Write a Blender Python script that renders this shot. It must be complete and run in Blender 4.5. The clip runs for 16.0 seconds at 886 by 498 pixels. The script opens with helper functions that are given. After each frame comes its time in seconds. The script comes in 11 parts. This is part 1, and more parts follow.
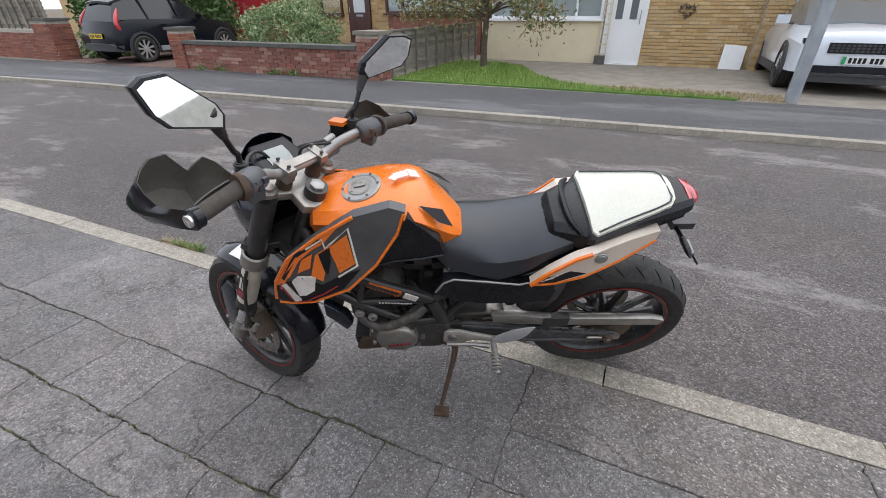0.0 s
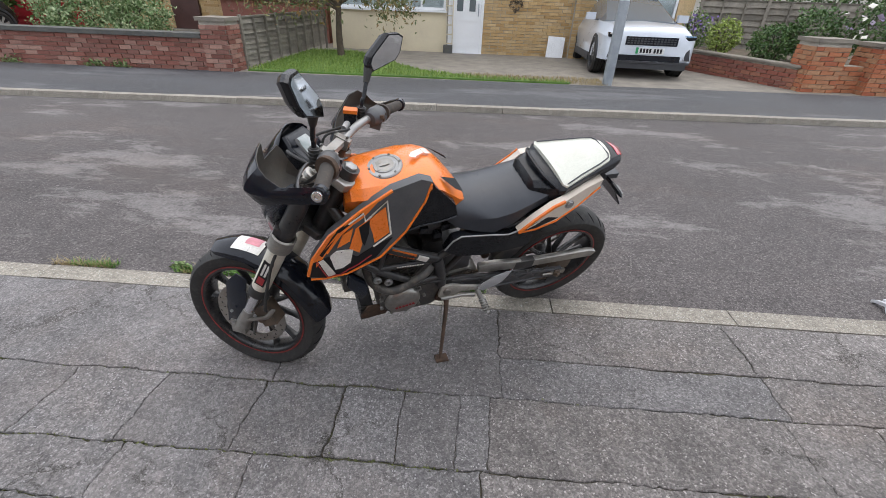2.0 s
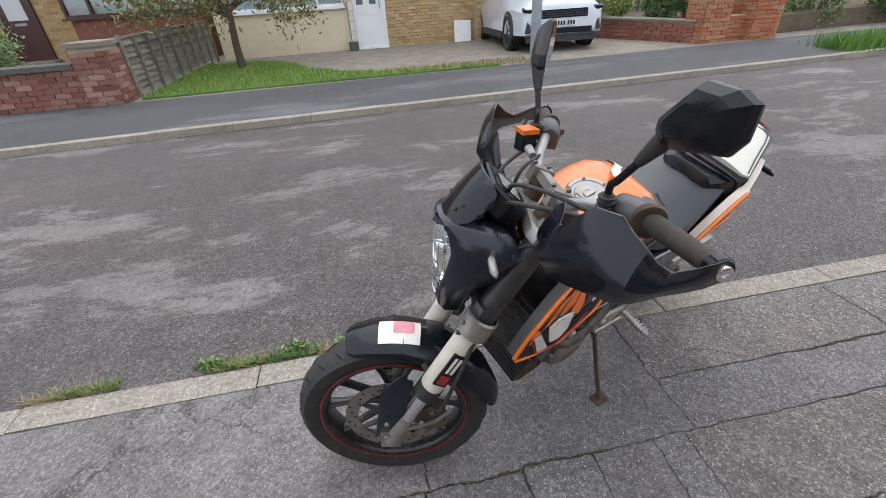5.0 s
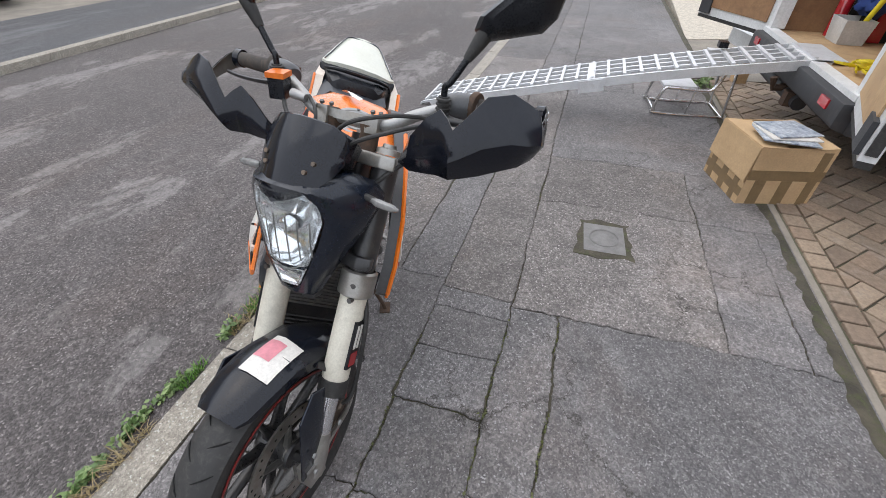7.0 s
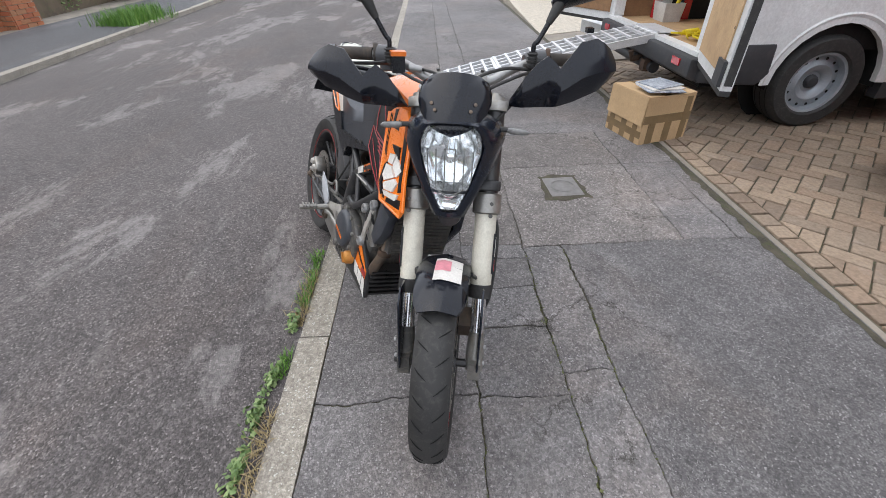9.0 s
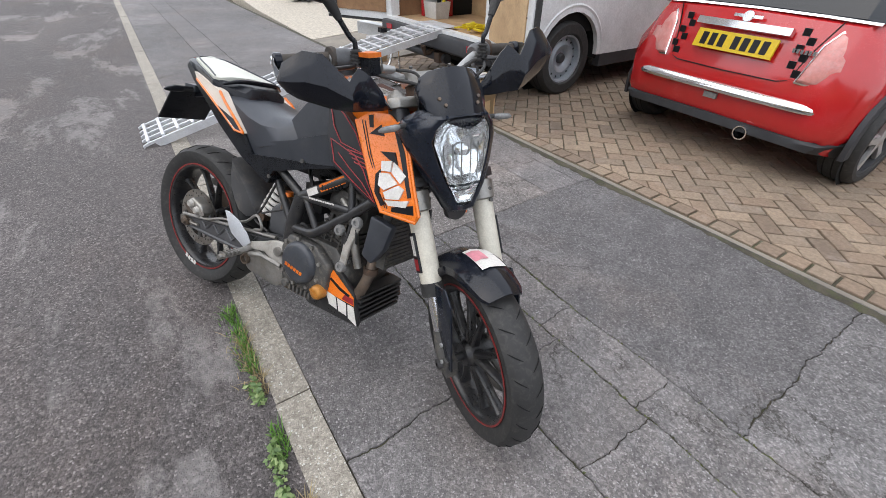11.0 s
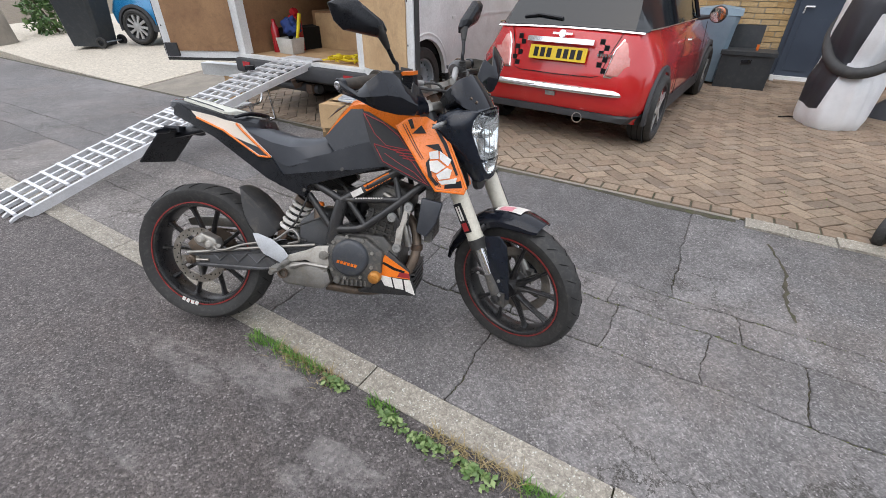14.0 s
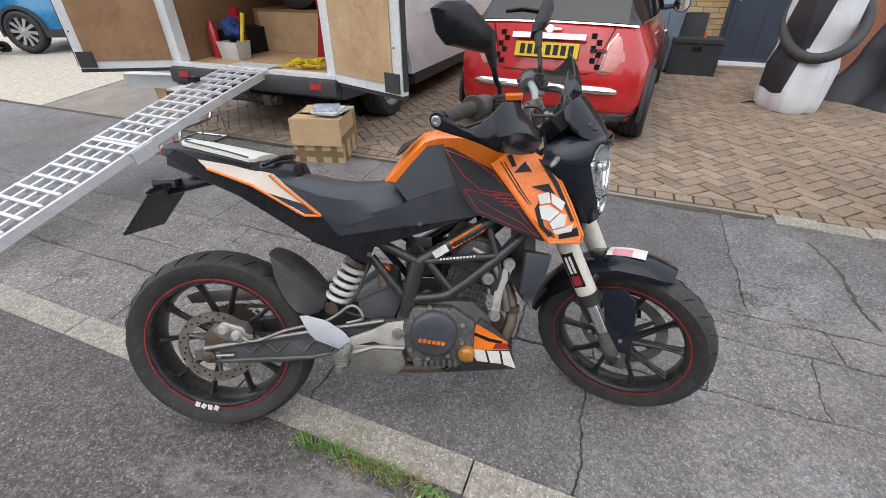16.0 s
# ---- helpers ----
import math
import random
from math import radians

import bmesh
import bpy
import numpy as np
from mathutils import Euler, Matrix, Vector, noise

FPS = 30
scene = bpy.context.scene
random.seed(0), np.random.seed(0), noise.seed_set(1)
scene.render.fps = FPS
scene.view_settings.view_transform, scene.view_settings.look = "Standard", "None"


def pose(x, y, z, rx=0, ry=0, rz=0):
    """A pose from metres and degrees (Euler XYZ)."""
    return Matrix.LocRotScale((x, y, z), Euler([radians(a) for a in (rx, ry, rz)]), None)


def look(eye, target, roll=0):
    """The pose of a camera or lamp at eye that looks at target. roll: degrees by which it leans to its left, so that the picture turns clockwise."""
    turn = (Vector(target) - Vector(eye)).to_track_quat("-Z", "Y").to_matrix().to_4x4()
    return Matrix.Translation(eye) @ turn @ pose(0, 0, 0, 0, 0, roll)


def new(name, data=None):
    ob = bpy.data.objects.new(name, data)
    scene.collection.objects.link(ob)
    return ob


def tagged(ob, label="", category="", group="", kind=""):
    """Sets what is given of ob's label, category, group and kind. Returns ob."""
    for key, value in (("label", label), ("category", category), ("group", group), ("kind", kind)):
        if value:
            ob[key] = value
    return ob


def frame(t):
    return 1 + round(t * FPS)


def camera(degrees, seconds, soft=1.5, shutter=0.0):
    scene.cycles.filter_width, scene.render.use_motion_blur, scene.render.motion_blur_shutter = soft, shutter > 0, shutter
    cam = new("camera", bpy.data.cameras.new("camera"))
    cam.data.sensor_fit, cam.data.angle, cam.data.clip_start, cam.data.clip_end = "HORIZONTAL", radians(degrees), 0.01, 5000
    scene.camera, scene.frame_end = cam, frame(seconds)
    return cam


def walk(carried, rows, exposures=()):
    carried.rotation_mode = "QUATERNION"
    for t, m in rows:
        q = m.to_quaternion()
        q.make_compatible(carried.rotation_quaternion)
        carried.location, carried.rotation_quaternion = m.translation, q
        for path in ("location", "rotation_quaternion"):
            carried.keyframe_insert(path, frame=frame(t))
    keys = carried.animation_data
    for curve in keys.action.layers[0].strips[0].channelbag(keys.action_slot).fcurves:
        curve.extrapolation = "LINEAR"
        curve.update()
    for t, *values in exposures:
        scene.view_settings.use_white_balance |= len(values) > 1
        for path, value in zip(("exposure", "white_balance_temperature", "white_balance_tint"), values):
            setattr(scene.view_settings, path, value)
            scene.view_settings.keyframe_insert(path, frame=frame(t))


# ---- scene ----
cam = camera(92.2, 16.0, 0.8)
METRES, EYE, TILT, LEAN, TURN = 5.017, 1.3095, 0.0, 0.0, 24.0
ROWS = [
    (0.0, 0.0, 0.0, 0.0, -0.19, -29.74, 0.33),
    (0.5, -0.0367, -0.0043, 0.003, -6.0, -29.65, 0.04),
    (1.0, -0.0586, -0.0165, 0.0075, -17.22, -29.81, -2.42),
    (1.5, -0.0745, -0.0347, 0.0052, -18.7, -30.13, -2.84),
    (2.0, -0.1003, -0.0353, 0.0081, -19.91, -30.8, -1.81),
    (2.5, -0.1406, -0.0171, 0.009, -23.43, -30.8, 2.67),
    (3.0, -0.1613, 0.0018, 0.0098, -23.54, -30.86, 0.97),
    (3.5, -0.1695, 0.034, 0.007, -25.82, -30.84, 2.74),
    (6.0, -0.2254, 0.1484, 0.0007, -59.03, -35.67, 2.96),
    (6.5, -0.2323, 0.1782, -0.0047, -80.56, -37.77, 2.41),
    (7.0, -0.2527, 0.1999, -0.0014, -96.56, -38.7, -0.8),
    (7.5, -0.283, 0.2169, -0.004, -104.34, -38.9, 1.84),
    (8.0, -0.3036, 0.2453, -0.0007, -104.75, -38.21, -0.37),
    (8.5, -0.3042, 0.2975, -0.0058, -111.67, -37.16, 2.68),
    (9.0, -0.2912, 0.3328, -0.0064, -116.09, -36.43, 0.9),
    (9.5, -0.2627, 0.3444, -0.0115, -120.38, -35.94, 0.71),
    (10.0, -0.2445, 0.3648, -0.0109, -130.3, -35.97, -0.47),
    (12.5, -0.1688, 0.5077, -0.0097, -165.45, -34.76, 0.3),
    (13.0, -0.1625, 0.5275, -0.0097, -169.95, -33.48, -0.4),
    (13.5, -0.1519, 0.5433, -0.0067, -172.13, -32.93, -0.52),
    (14.0, -0.1203, 0.5433, -0.0046, -172.46, -32.29, -0.32),
    (14.5, -0.0874, 0.5336, -0.0039, -174.34, -31.77, 0.39),
    (15.0, -0.0678, 0.511, -0.0069, -175.41, -32.0, -0.09),
    (15.5, -0.0494, 0.4812, -0.0063, -178.43, -32.82, 0.22),
    (16.0, -0.0144, 0.4689, -0.0037, -182.25, -33.1, 0.19),
]
walk(cam, [(t, pose(0, 0, EYE, TILT, LEAN, TURN) @ pose(METRES * x, METRES * y, METRES * z, 90 + pitch, roll, yaw)) for t, x, y, z, yaw, pitch, roll in ROWS])

# world and light: bright overcast day
w = bpy.data.worlds.new("world")
scene.world = w
w.use_nodes = True
wn = w.node_tree
sky = wn.nodes.new("ShaderNodeTexSky")
sky.sky_type, sky.sun_disc = "NISHITA", False
sky.sun_elevation, sky.sun_rotation = radians(65), radians(20)
sky.air_density, sky.dust_density = 1.0, 4.0
soft_sky = wn.nodes.new("ShaderNodeMix")
soft_sky.data_type = "RGBA"
soft_sky.inputs[0].default_value = 0.8
wn.links.new(sky.outputs[0], soft_sky.inputs[6])
soft_sky.inputs[7].default_value = (8.6, 8.95, 9.7, 1)
wn.links.new(soft_sky.outputs[2], wn.nodes["Background"].inputs[0])
wn.nodes["Background"].inputs[1].default_value = 0.205
sun = new("sun", bpy.data.lights.new("sun", "SUN"))
sun.data.energy, sun.data.angle, sun.data.color = 1.0, radians(75), (1.0, 0.98, 0.96)
sun.matrix_world = look((2, 5, 12), (0, 0, 0))


# ---- mesh helpers ----
def bmnew():
    return bmesh.new()


def mesh_ob(name, bm, material, smooth=40):
    me = bpy.data.meshes.new(name)
    bmesh.ops.recalc_face_normals(bm, faces=bm.faces[:])
    bm.to_mesh(me)
    bm.free()
    mats = material if isinstance(material, (list, tuple)) else [material]
    for m in mats:
        me.materials.append(m)
    if smooth:
        me.shade_smooth()
        me.set_sharp_from_angle(angle=radians(smooth))
    return new(name, me)


def part(name, bm, material, parent, label="", smooth=40):
    ob = mesh_ob(name, bm, material, smooth)
    ob.parent = parent
    if label:
        ob["label"] = label
    return ob


def thing(name, m, label, category, group=""):
    e = new(name)
    e.empty_display_size = 0.1
    e.matrix_world = m
    return tagged(e, label, category, group)


def fix(name, bm, material, label, category="", smooth=40):
    return tagged(mesh_ob(name, bm, material, smooth), label, category, "", "structure")


def solid(name, bm, material, label, category, group="", smooth=40):
    return tagged(mesh_ob(name, bm, material, smooth), label, category, group)


def absorb(bm, piece, m=None):
    """Adds the faces of piece to bm."""
    if m is not None:
        bmesh.ops.transform(piece, matrix=m, verts=piece.verts[:])
    me = bpy.data.meshes.new("tmp")
    piece.to_mesh(me)
    piece.free()
    bm.from_mesh(me)
    bpy.data.meshes.remove(me)
    return bm


def soften(bm, width, seg=2, angle=30):
    es = [e for e in bm.edges if len(e.link_faces) == 2 and e.calc_face_angle(0) > radians(angle)]
    if es and width > 0:
        bmesh.ops.bevel(bm, geom=es, offset=width, segments=seg, profile=0.5, affect="EDGES", clamp_overlap=True)
    return bm


def box(lo, hi, bevel=0.0, bm=None, m=None, seg=2):
    b = bmesh.new()
    vs = [b.verts.new((x, y, z)) for x in (lo[0], hi[0]) for y in (lo[1], hi[1]) for z in (lo[2], hi[2])]
    for f in ((0, 1, 3, 2), (4, 6, 7, 5), (0, 4, 5, 1), (2, 3, 7, 6), (0, 2, 6, 4), (1, 5, 7, 3)):
        b.faces.new([vs[i] for i in f])
    if bevel:
        soften(b, bevel, seg)
    if bm is None:
        if m is not None:
            bmesh.ops.transform(b, matrix=m, verts=b.verts[:])
        return b
    return absorb(bm, b, m)


AX = {"x": (1, 2, 0), "y": (0, 2, 1), "z": (0, 1, 2)}


def prism(pts, axis, a, b_, bevel=0.0, bm=None, m=None, seg=2, angle=30):
    """An outline in the two other axes, drawn out along axis from a to b_."""
    b = bmesh.new()
    i, j, k = AX[axis]

    def v(p, q):
        c = [0, 0, 0]
        c[i], c[j], c[k] = p[0], p[1], q
        return b.verts.new(c)
    lo, hi = [v(p, a) for p in pts], [v(p, b_) for p in pts]
    n = len(pts)
    b.faces.new(lo)
    b.faces.new(hi[::-1])
    for t in range(n):
        b.faces.new((lo[t], lo[(t + 1) % n], hi[(t + 1) % n], hi[t]))
    bmesh.ops.recalc_face_normals(b, faces=b.faces[:])
    if bevel:
        soften(b, bevel, seg, angle)
    if bm is None:
        if m is not None:
            bmesh.ops.transform(b, matrix=m, verts=b.verts[:])
        return b
    return absorb(bm, b, m)


def loft(rings, bm=None, caps=True, closed=True, loop=False):
    """Skins rings of equal length."""
    b = bm if bm is not None else bmesh.new()
    vs = [[b.verts.new(p) for p in r] for r in rings]
    n = len(rings[0])
    pairs = list(zip(vs, vs[1:])) + ([(vs[-1], vs[0])] if loop else [])
    for r, s in pairs:
        for i in range(n if closed else n - 1):
            j = (i + 1) % n
            b.faces.new((r[i], r[j], s[j], s[i]))
    if caps and closed and not loop:
        b.faces.new(vs[0][::-1])
        b.faces.new(vs[-1])
    return b


def smooth_path(pts, per=6):
    """Catmull-Rom points through pts."""
    P = [Vector(p) for p in pts]
    P = [2 * P[0] - P[1]] + P + [2 * P[-1] - P[-2]]
    out = []
    for a, b, c, d in zip(P, P[1:], P[2:], P[3:]):
        for k in range(per):
            t = k / per
            out.append(0.5 * ((2 * b) + (c - a) * t + (2 * a - 5 * b + 4 * c - d) * t * t + (3 * b - a - 3 * c + d) * t ** 3))
    out.append(P[-2])
    return out


def tube(pts, r, seg=10, bm=None, smooth=0, caps=True, flat=1.0):
    """A round bar along pts; r may be a list. flat squeezes the section."""
    pts = smooth_path(pts, smooth) if smooth else [Vector(p) for p in pts]
    rs = r if isinstance(r, (list, tuple)) else [r] * len(pts)
    if len(rs) != len(pts):
        rs = [float(np.interp(i / (len(pts) - 1), np.linspace(0, 1, len(rs)), rs)) for i in range(len(pts))]
    rings, side = [], None
    for i, p in enumerate(pts):
        d = (pts[min(i + 1, len(pts) - 1)] - pts[max(i - 1, 0)]).normalized()
        if side is None:
            side = d.orthogonal().normalized()
        side = (side - d * side.dot(d)).normalized()
        up = d.cross(side)
        rings.append([p + rs[i] * (math.cos(a) * side + flat * math.sin(a) * up) for a in [2 * math.pi * k / seg for k in range(seg)]])
    return loft(rings, bm, caps)


def lathe(profile, axis="z", seg=32, bm=None, m=None, loop=False, arc=(0, 360)):
    """Turns (radius, height) pairs round an axis."""
    b = bmesh.new()
    rings = []
    full = arc == (0, 360)
    n = seg if full else seg + 1
    for k in range(n):
        a = radians(arc[0] + (arc[1] - arc[0]) * k / seg)
        ring = []
        for r, h in profile:
            c, s = r * math.cos(a), r * math.sin(a)
            ring.append({"z": (c, s, h), "y": (c, h, s), "x": (h, c, s)}[axis])
        rings.append(ring)
    loft(rings, b, caps=False, closed=loop, loop=full)
    if not full and loop:
        bmesh.ops.holes_fill(b, edges=b.edges[:], sides=0)
    bmesh.ops.remove_doubles(b, verts=b.verts[:], dist=1e-5)
    if bm is None:
        if m is not None:
            bmesh.ops.transform(b, matrix=m, verts=b.verts[:])
        return b
    return absorb(bm, b, m)


def rod(a, b_, r, r2=None, seg=12, bm=None, bevel=0.0):
    return tube([a, b_], [r, r if r2 is None else r2], seg, bm)


def sheet(outline, depth, thick, axis="y", bm=None):
    """A thin plate."""
    return prism(outline, axis, depth, depth + thick, 0.0, bm)


# ---- materials ----
def nodes_of(name):
    m = bpy.data.materials.new(name)
    m.use_nodes = True
    t = m.node_tree
    return m, t, t.nodes["Principled BSDF"]


def link(t, a, b):
    t.links.new(a, b)


def noise_node(t, co, scale, detail=6, rough=0.6, dist=0.0):
    n = t.nodes.new("ShaderNodeTexNoise")
    n.inputs["Scale"].default_value, n.inputs["Detail"].default_value = scale, detail
    n.inputs["Roughness"].default_value, n.inputs["Distortion"].default_value = rough, dist
    link(t, co, n.inputs["Vector"])
    return n.outputs["Fac"]


def ramp(t, fac, stops):
    r = t.nodes.new("ShaderNodeValToRGB")
    e = r.color_ramp.elements
    while len(e) < len(stops):
        e.new(0.5)
    for el, (p, c) in zip(e, stops):
        el.position = p
        el.color = (c, c, c, 1) if isinstance(c, (int, float)) else (*c, 1)
    link(t, fac, r.inputs["Fac"])
    return r.outputs["Color"]


def mix(t, fac, a, b, kind="MIX"):
    n = t.nodes.new("ShaderNodeMix")
    n.data_type, n.blend_type = "RGBA", kind
    for s, v in ((n.inputs[0], fac), (n.inputs[6], a), (n.inputs[7], b)):
        if isinstance(v, (int, float)):
            s.default_value = v if s == n.inputs[0] else (v, v, v, 1)
        elif isinstance(v, (tuple, list)):
            s.default_value = (*v, 1)
        else:
            link(t, v, s)
    return n.outputs[2]


def coords(t, kind="Object"):
    return t.nodes.new("ShaderNodeTexCoord").outputs[kind]


def bump(t, p, height, strength=0.3, dist=0.002):
    b = t.nodes.new("ShaderNodeBump")
    b.inputs["Strength"].default_value, b.inputs["Distance"].default_value = strength, dist
    link(t, height, b.inputs["Height"])
    link(t, b.outputs[0], p.inputs["Normal"])


def surf(name, col, dark=None, scale=8.0, fine=120.0, rough=0.5, metal=0.0, relief=0.15, dist=0.001, dirt=None, dirt_amount=0.5, spread=0.12, coat=0.0, vary=0.0):
    """A surface with broad mottling, fine grain and, if given, dirt in patches."""
    m, t, p = nodes_of(name)
    co = coords(t)
    dark = dark or tuple(c * 0.75 for c in col)
    broad, grain = noise_node(t, co, scale), noise_node(t, co, fine, 3)
    c = mix(t, ramp(t, broad, [(0.35, 0.0), (0.65, 1.0)]), dark, col)
    c = mix(t, 0.25, c, mix(t, 1.0, c, ramp(t, grain, [(0.3, 0.55), (0.7, 1.3)]), "MULTIPLY"))
    if dirt:
        d = ramp(t, noise_node(t, co, scale * 2.3, 8, 0.7, 0.6), [(0.5, 0.0), (0.72, dirt_amount)])
        c = mix(t, d, c, dirt)
    if vary:
        o = t.nodes.new("ShaderNodeObjectInfo")
        c = mix(t, 1.0, c, ramp(t, o.outputs["Random"], [(0.0, 1 - vary), (1.0, 1 + vary)]), "MULTIPLY")
    link(t, c, p.inputs["Base Color"])
    link(t, ramp(t, mix(t, 0.5, broad, grain), [(0.3, max(0.02, rough - spread)), (0.7, min(1, rough + spread))]), p.inputs["Roughness"])
    p.inputs["Metallic"].default_value = metal
    p.inputs["Coat Weight"].default_value = coat
    p.inputs["Coat Roughness"].default_value = 0.08
    if relief:
        bump(t, p, grain, relief, dist)
    return m


def glass(name, tint=(0.9, 0.95, 0.95), rough=0.02):
    m, t, p = nodes_of(name)
    p.inputs["Base Color"].default_value = (*tint, 1)
    p.inputs["Transmission Weight"].default_value = 1.0
    p.inputs["Roughness"].default_value = rough
    p.inputs["IOR"].default_value = 1.45
    return m


def dark_glass(name, col=(0.01, 0.012, 0.014), rough=0.04):
    m, t, p = nodes_of(name)
    p.inputs["Base Color"].default_value = (*col, 1)
    p.inputs["Roughness"].default_value = rough
    p.inputs["Specular IOR Level"].default_value = 0.6
    return m


def glow(name, col, power):
    m, t, p = nodes_of(name)
    p.inputs["Base Color"].default_value = (*col, 1)
    p.inputs["Emission Color"].default_value = (*col, 1)
    p.inputs["Emission Strength"].default_value = power
    return m


def tarmac(name, base, stone, patch, stone_scale=140.0, wet=0.0, moss=False, relief=0.6, mottle=0.5, along=1.0, edge=0.03):
    """Rolled asphalt: binder, chippings of two sizes, worn patches with ragged edges, brown stains, hairline cracks."""
    m, t, p = nodes_of(name)
    co = coords(t)

    def cells(scale):
        v = t.nodes.new("ShaderNodeTexVoronoi")
        v.inputs["Scale"].default_value = scale
        link(t, co, v.inputs["Vector"])
        sep = t.nodes.new("ShaderNodeSeparateColor")
        link(t, v.outputs["Color"], sep.inputs[0])
        return v, sep
    v, sep = cells(stone_scale)
    v2, sep2 = cells(stone_scale * 0.45)
    chip = ramp(t, sep.outputs[0], [(0.0, 0.0), (0.45, 0.25), (0.8, 0.55), (0.94, 0.8), (0.985, 1.0)])
    bright = ramp(t, sep.outputs[2], [(0.965, 0.0), (0.975, 1.0)])
    big = ramp(t, sep2.outputs[1], [(0.0, 0.82), (0.5, 1.0), (1.0, 1.2)])
    mp = t.nodes.new("ShaderNodeMapping")
    mp.inputs["Scale"].default_value = (along, 1, 1)
    link(t, co, mp.inputs["Vector"])
    tone = noise_node(t, mp.outputs[0], 1.15, 12, 0.72, 0.25)
    wear = ramp(t, tone, [(0.53, 0.0), (0.53 + edge, 0.75), (0.68, 1.0)])
    blot = noise_node(t, co, 5.5, 10, 0.72)
    wide = noise_node(t, mp.outputs[0], 0.6, 5, 0.6)
    grain = noise_node(t, co, 60.0, 4, 0.7)
    c = mix(t, chip, base, stone)
    c = mix(t, mix(t, 1.0, wear, mottle, "MULTIPLY"), c, mix(t, chip, patch, tuple(min(1, q * 1.15) for q in stone)))
    brown = ramp(t, noise_node(t, mp.outputs[0], 0.9, 8, 0.7, 0.3), [(0.5, 0.0), (0.64, 0.4)])
    c = mix(t, brown, c, mix(t, 1.0, c, (1.12, 0.98, 0.88), "MULTIPLY"))
    c = mix(t, 1.0, c, big, "MULTIPLY")
    c = mix(t, 1.0, c, ramp(t, grain, [(0.3, 0.82), (0.7, 1.17)]), "MULTIPLY")
    c = mix(t, 1.0, c, ramp(t, blot, [(0.3, 0.72), (0.7, 1.22)]), "MULTIPLY")
    c = mix(t, 1.0, c, ramp(t, wide, [(0.3, 0.8), (0.7, 1.16)]), "MULTIPLY")
    c = mix(t, bright, c, tuple(min(0.5, q * 1.35) for q in stone))
    gum = ramp(t, noise_node(t, co, 23.0, 2, 0.4), [(0.77, 0.0), (0.79, 0.5)])
    c = mix(t, gum, c, tuple(q * 1.1 for q in stone))
    crack = None
    if moss:
        g = ramp(t, noise_node(t, co, 2.7, 9, 0.75, 1.0), [(0.62, 0.0), (0.8, 0.35)])
        c = mix(t, g, c, (0.12, 0.11, 0.085))
        vc = t.nodes.new("ShaderNodeTexVoronoi")
        vc.feature = "DISTANCE_TO_EDGE"
        vc.inputs["Scale"].default_value = 2.6
        warp = t.nodes.new("ShaderNodeTexNoise")
        warp.inputs["Scale"].default_value, warp.inputs["Detail"].default_value, warp.inputs["Roughness"].default_value = 8.0, 8, 0.75
        link(t, co, warp.inputs["Vector"])
        link(t, mix(t, 0.12, co, warp.outputs["Color"], "LINEAR_LIGHT"), vc.inputs["Vector"])
        line = ramp(t, vc.outputs["Distance"], [(0.0, 1.0), (0.006, 0.8), (0.012, 0.0)])
        where = ramp(t, noise_node(t, co, 1.3, 3, 0.5), [(0.52, 0.0), (0.6, 1.0)])
        crack = mix(t, 1.0, line, where, "MULTIPLY")
        c = mix(t, mix(t, 1.0, crack, 0.8, "MULTIPLY"), c, (0.03, 0.028, 0.02))
    o = t.nodes.new("ShaderNodeObjectInfo")
    c = mix(t, 1.0, c, ramp(t, o.outputs["Random"], [(0.0, 0.88), (1.0, 1.12)]), "MULTIPLY")
    link(t, c, p.inputs["Base Color"])
    link(t, ramp(t, blot, [(0.3, 0.66 - wet), (0.7, 0.92 - wet)]), p.inputs["Roughness"])
    p.inputs["Specular IOR Level"].default_value = 0.3
    inv = ramp(t, v.outputs["Distance"], [(0.0, 1.0), (0.6, 0.0)])
    inv = mix(t, 0.4, inv, v2.outputs["Distance"])
    if crack is not None:
        inv = mix(t, crack, inv, 0.0)
    bump(t, p, inv, relief, 0.004)
    return m


def brick_mat(name, cols, mortar=None, vary=0.25):
    """One brick's face: its own tint by object, with speckle and soot."""
    m, t, p = nodes_of(name)
    co = coords(t)
    g = t.nodes.new("ShaderNodeNewGeometry")
    o = t.nodes.new("ShaderNodeObjectInfo")
    add = t.nodes.new("ShaderNodeMath")
    add.operation = "ADD"
    link(t, g.outputs["Random Per Island"], add.inputs[0])
    link(t, o.outputs["Random"], add.inputs[1])
    fr = t.nodes.new("ShaderNodeMath")
    fr.operation = "FRACT"
    link(t, add.outputs[0], fr.inputs[0])
    n = len(cols)
    c = ramp(t, fr.outputs[0], [(i / (n - 1), col) for i, col in enumerate(cols)])
    c = mix(t, 1.0, c, ramp(t, noise_node(t, co, 45, 6, 0.7), [(0.3, 0.72), (0.7, 1.22)]), "MULTIPLY")
    c = mix(t, ramp(t, noise_node(t, co, 2.2, 7, 0.7), [(0.52, 0.0), (0.75, 0.45)]), c, tuple(x * 0.45 for x in cols[0]))
    pale = ramp(t, noise_node(t, co, 5.5, 6, 0.7, 0.1), [(0.56, 0.0), (0.74, 0.35)])
    c = mix(t, pale, c, tuple(min(0.6, x * 0.7 + 0.2) for x in cols[-1]))
    link(t, c, p.inputs["Base Color"])
    p.inputs["Roughness"].default_value = 0.88
    bump(t, p, noise_node(t, co, 160, 4, 0.7), 0.5, 0.003)
    return m


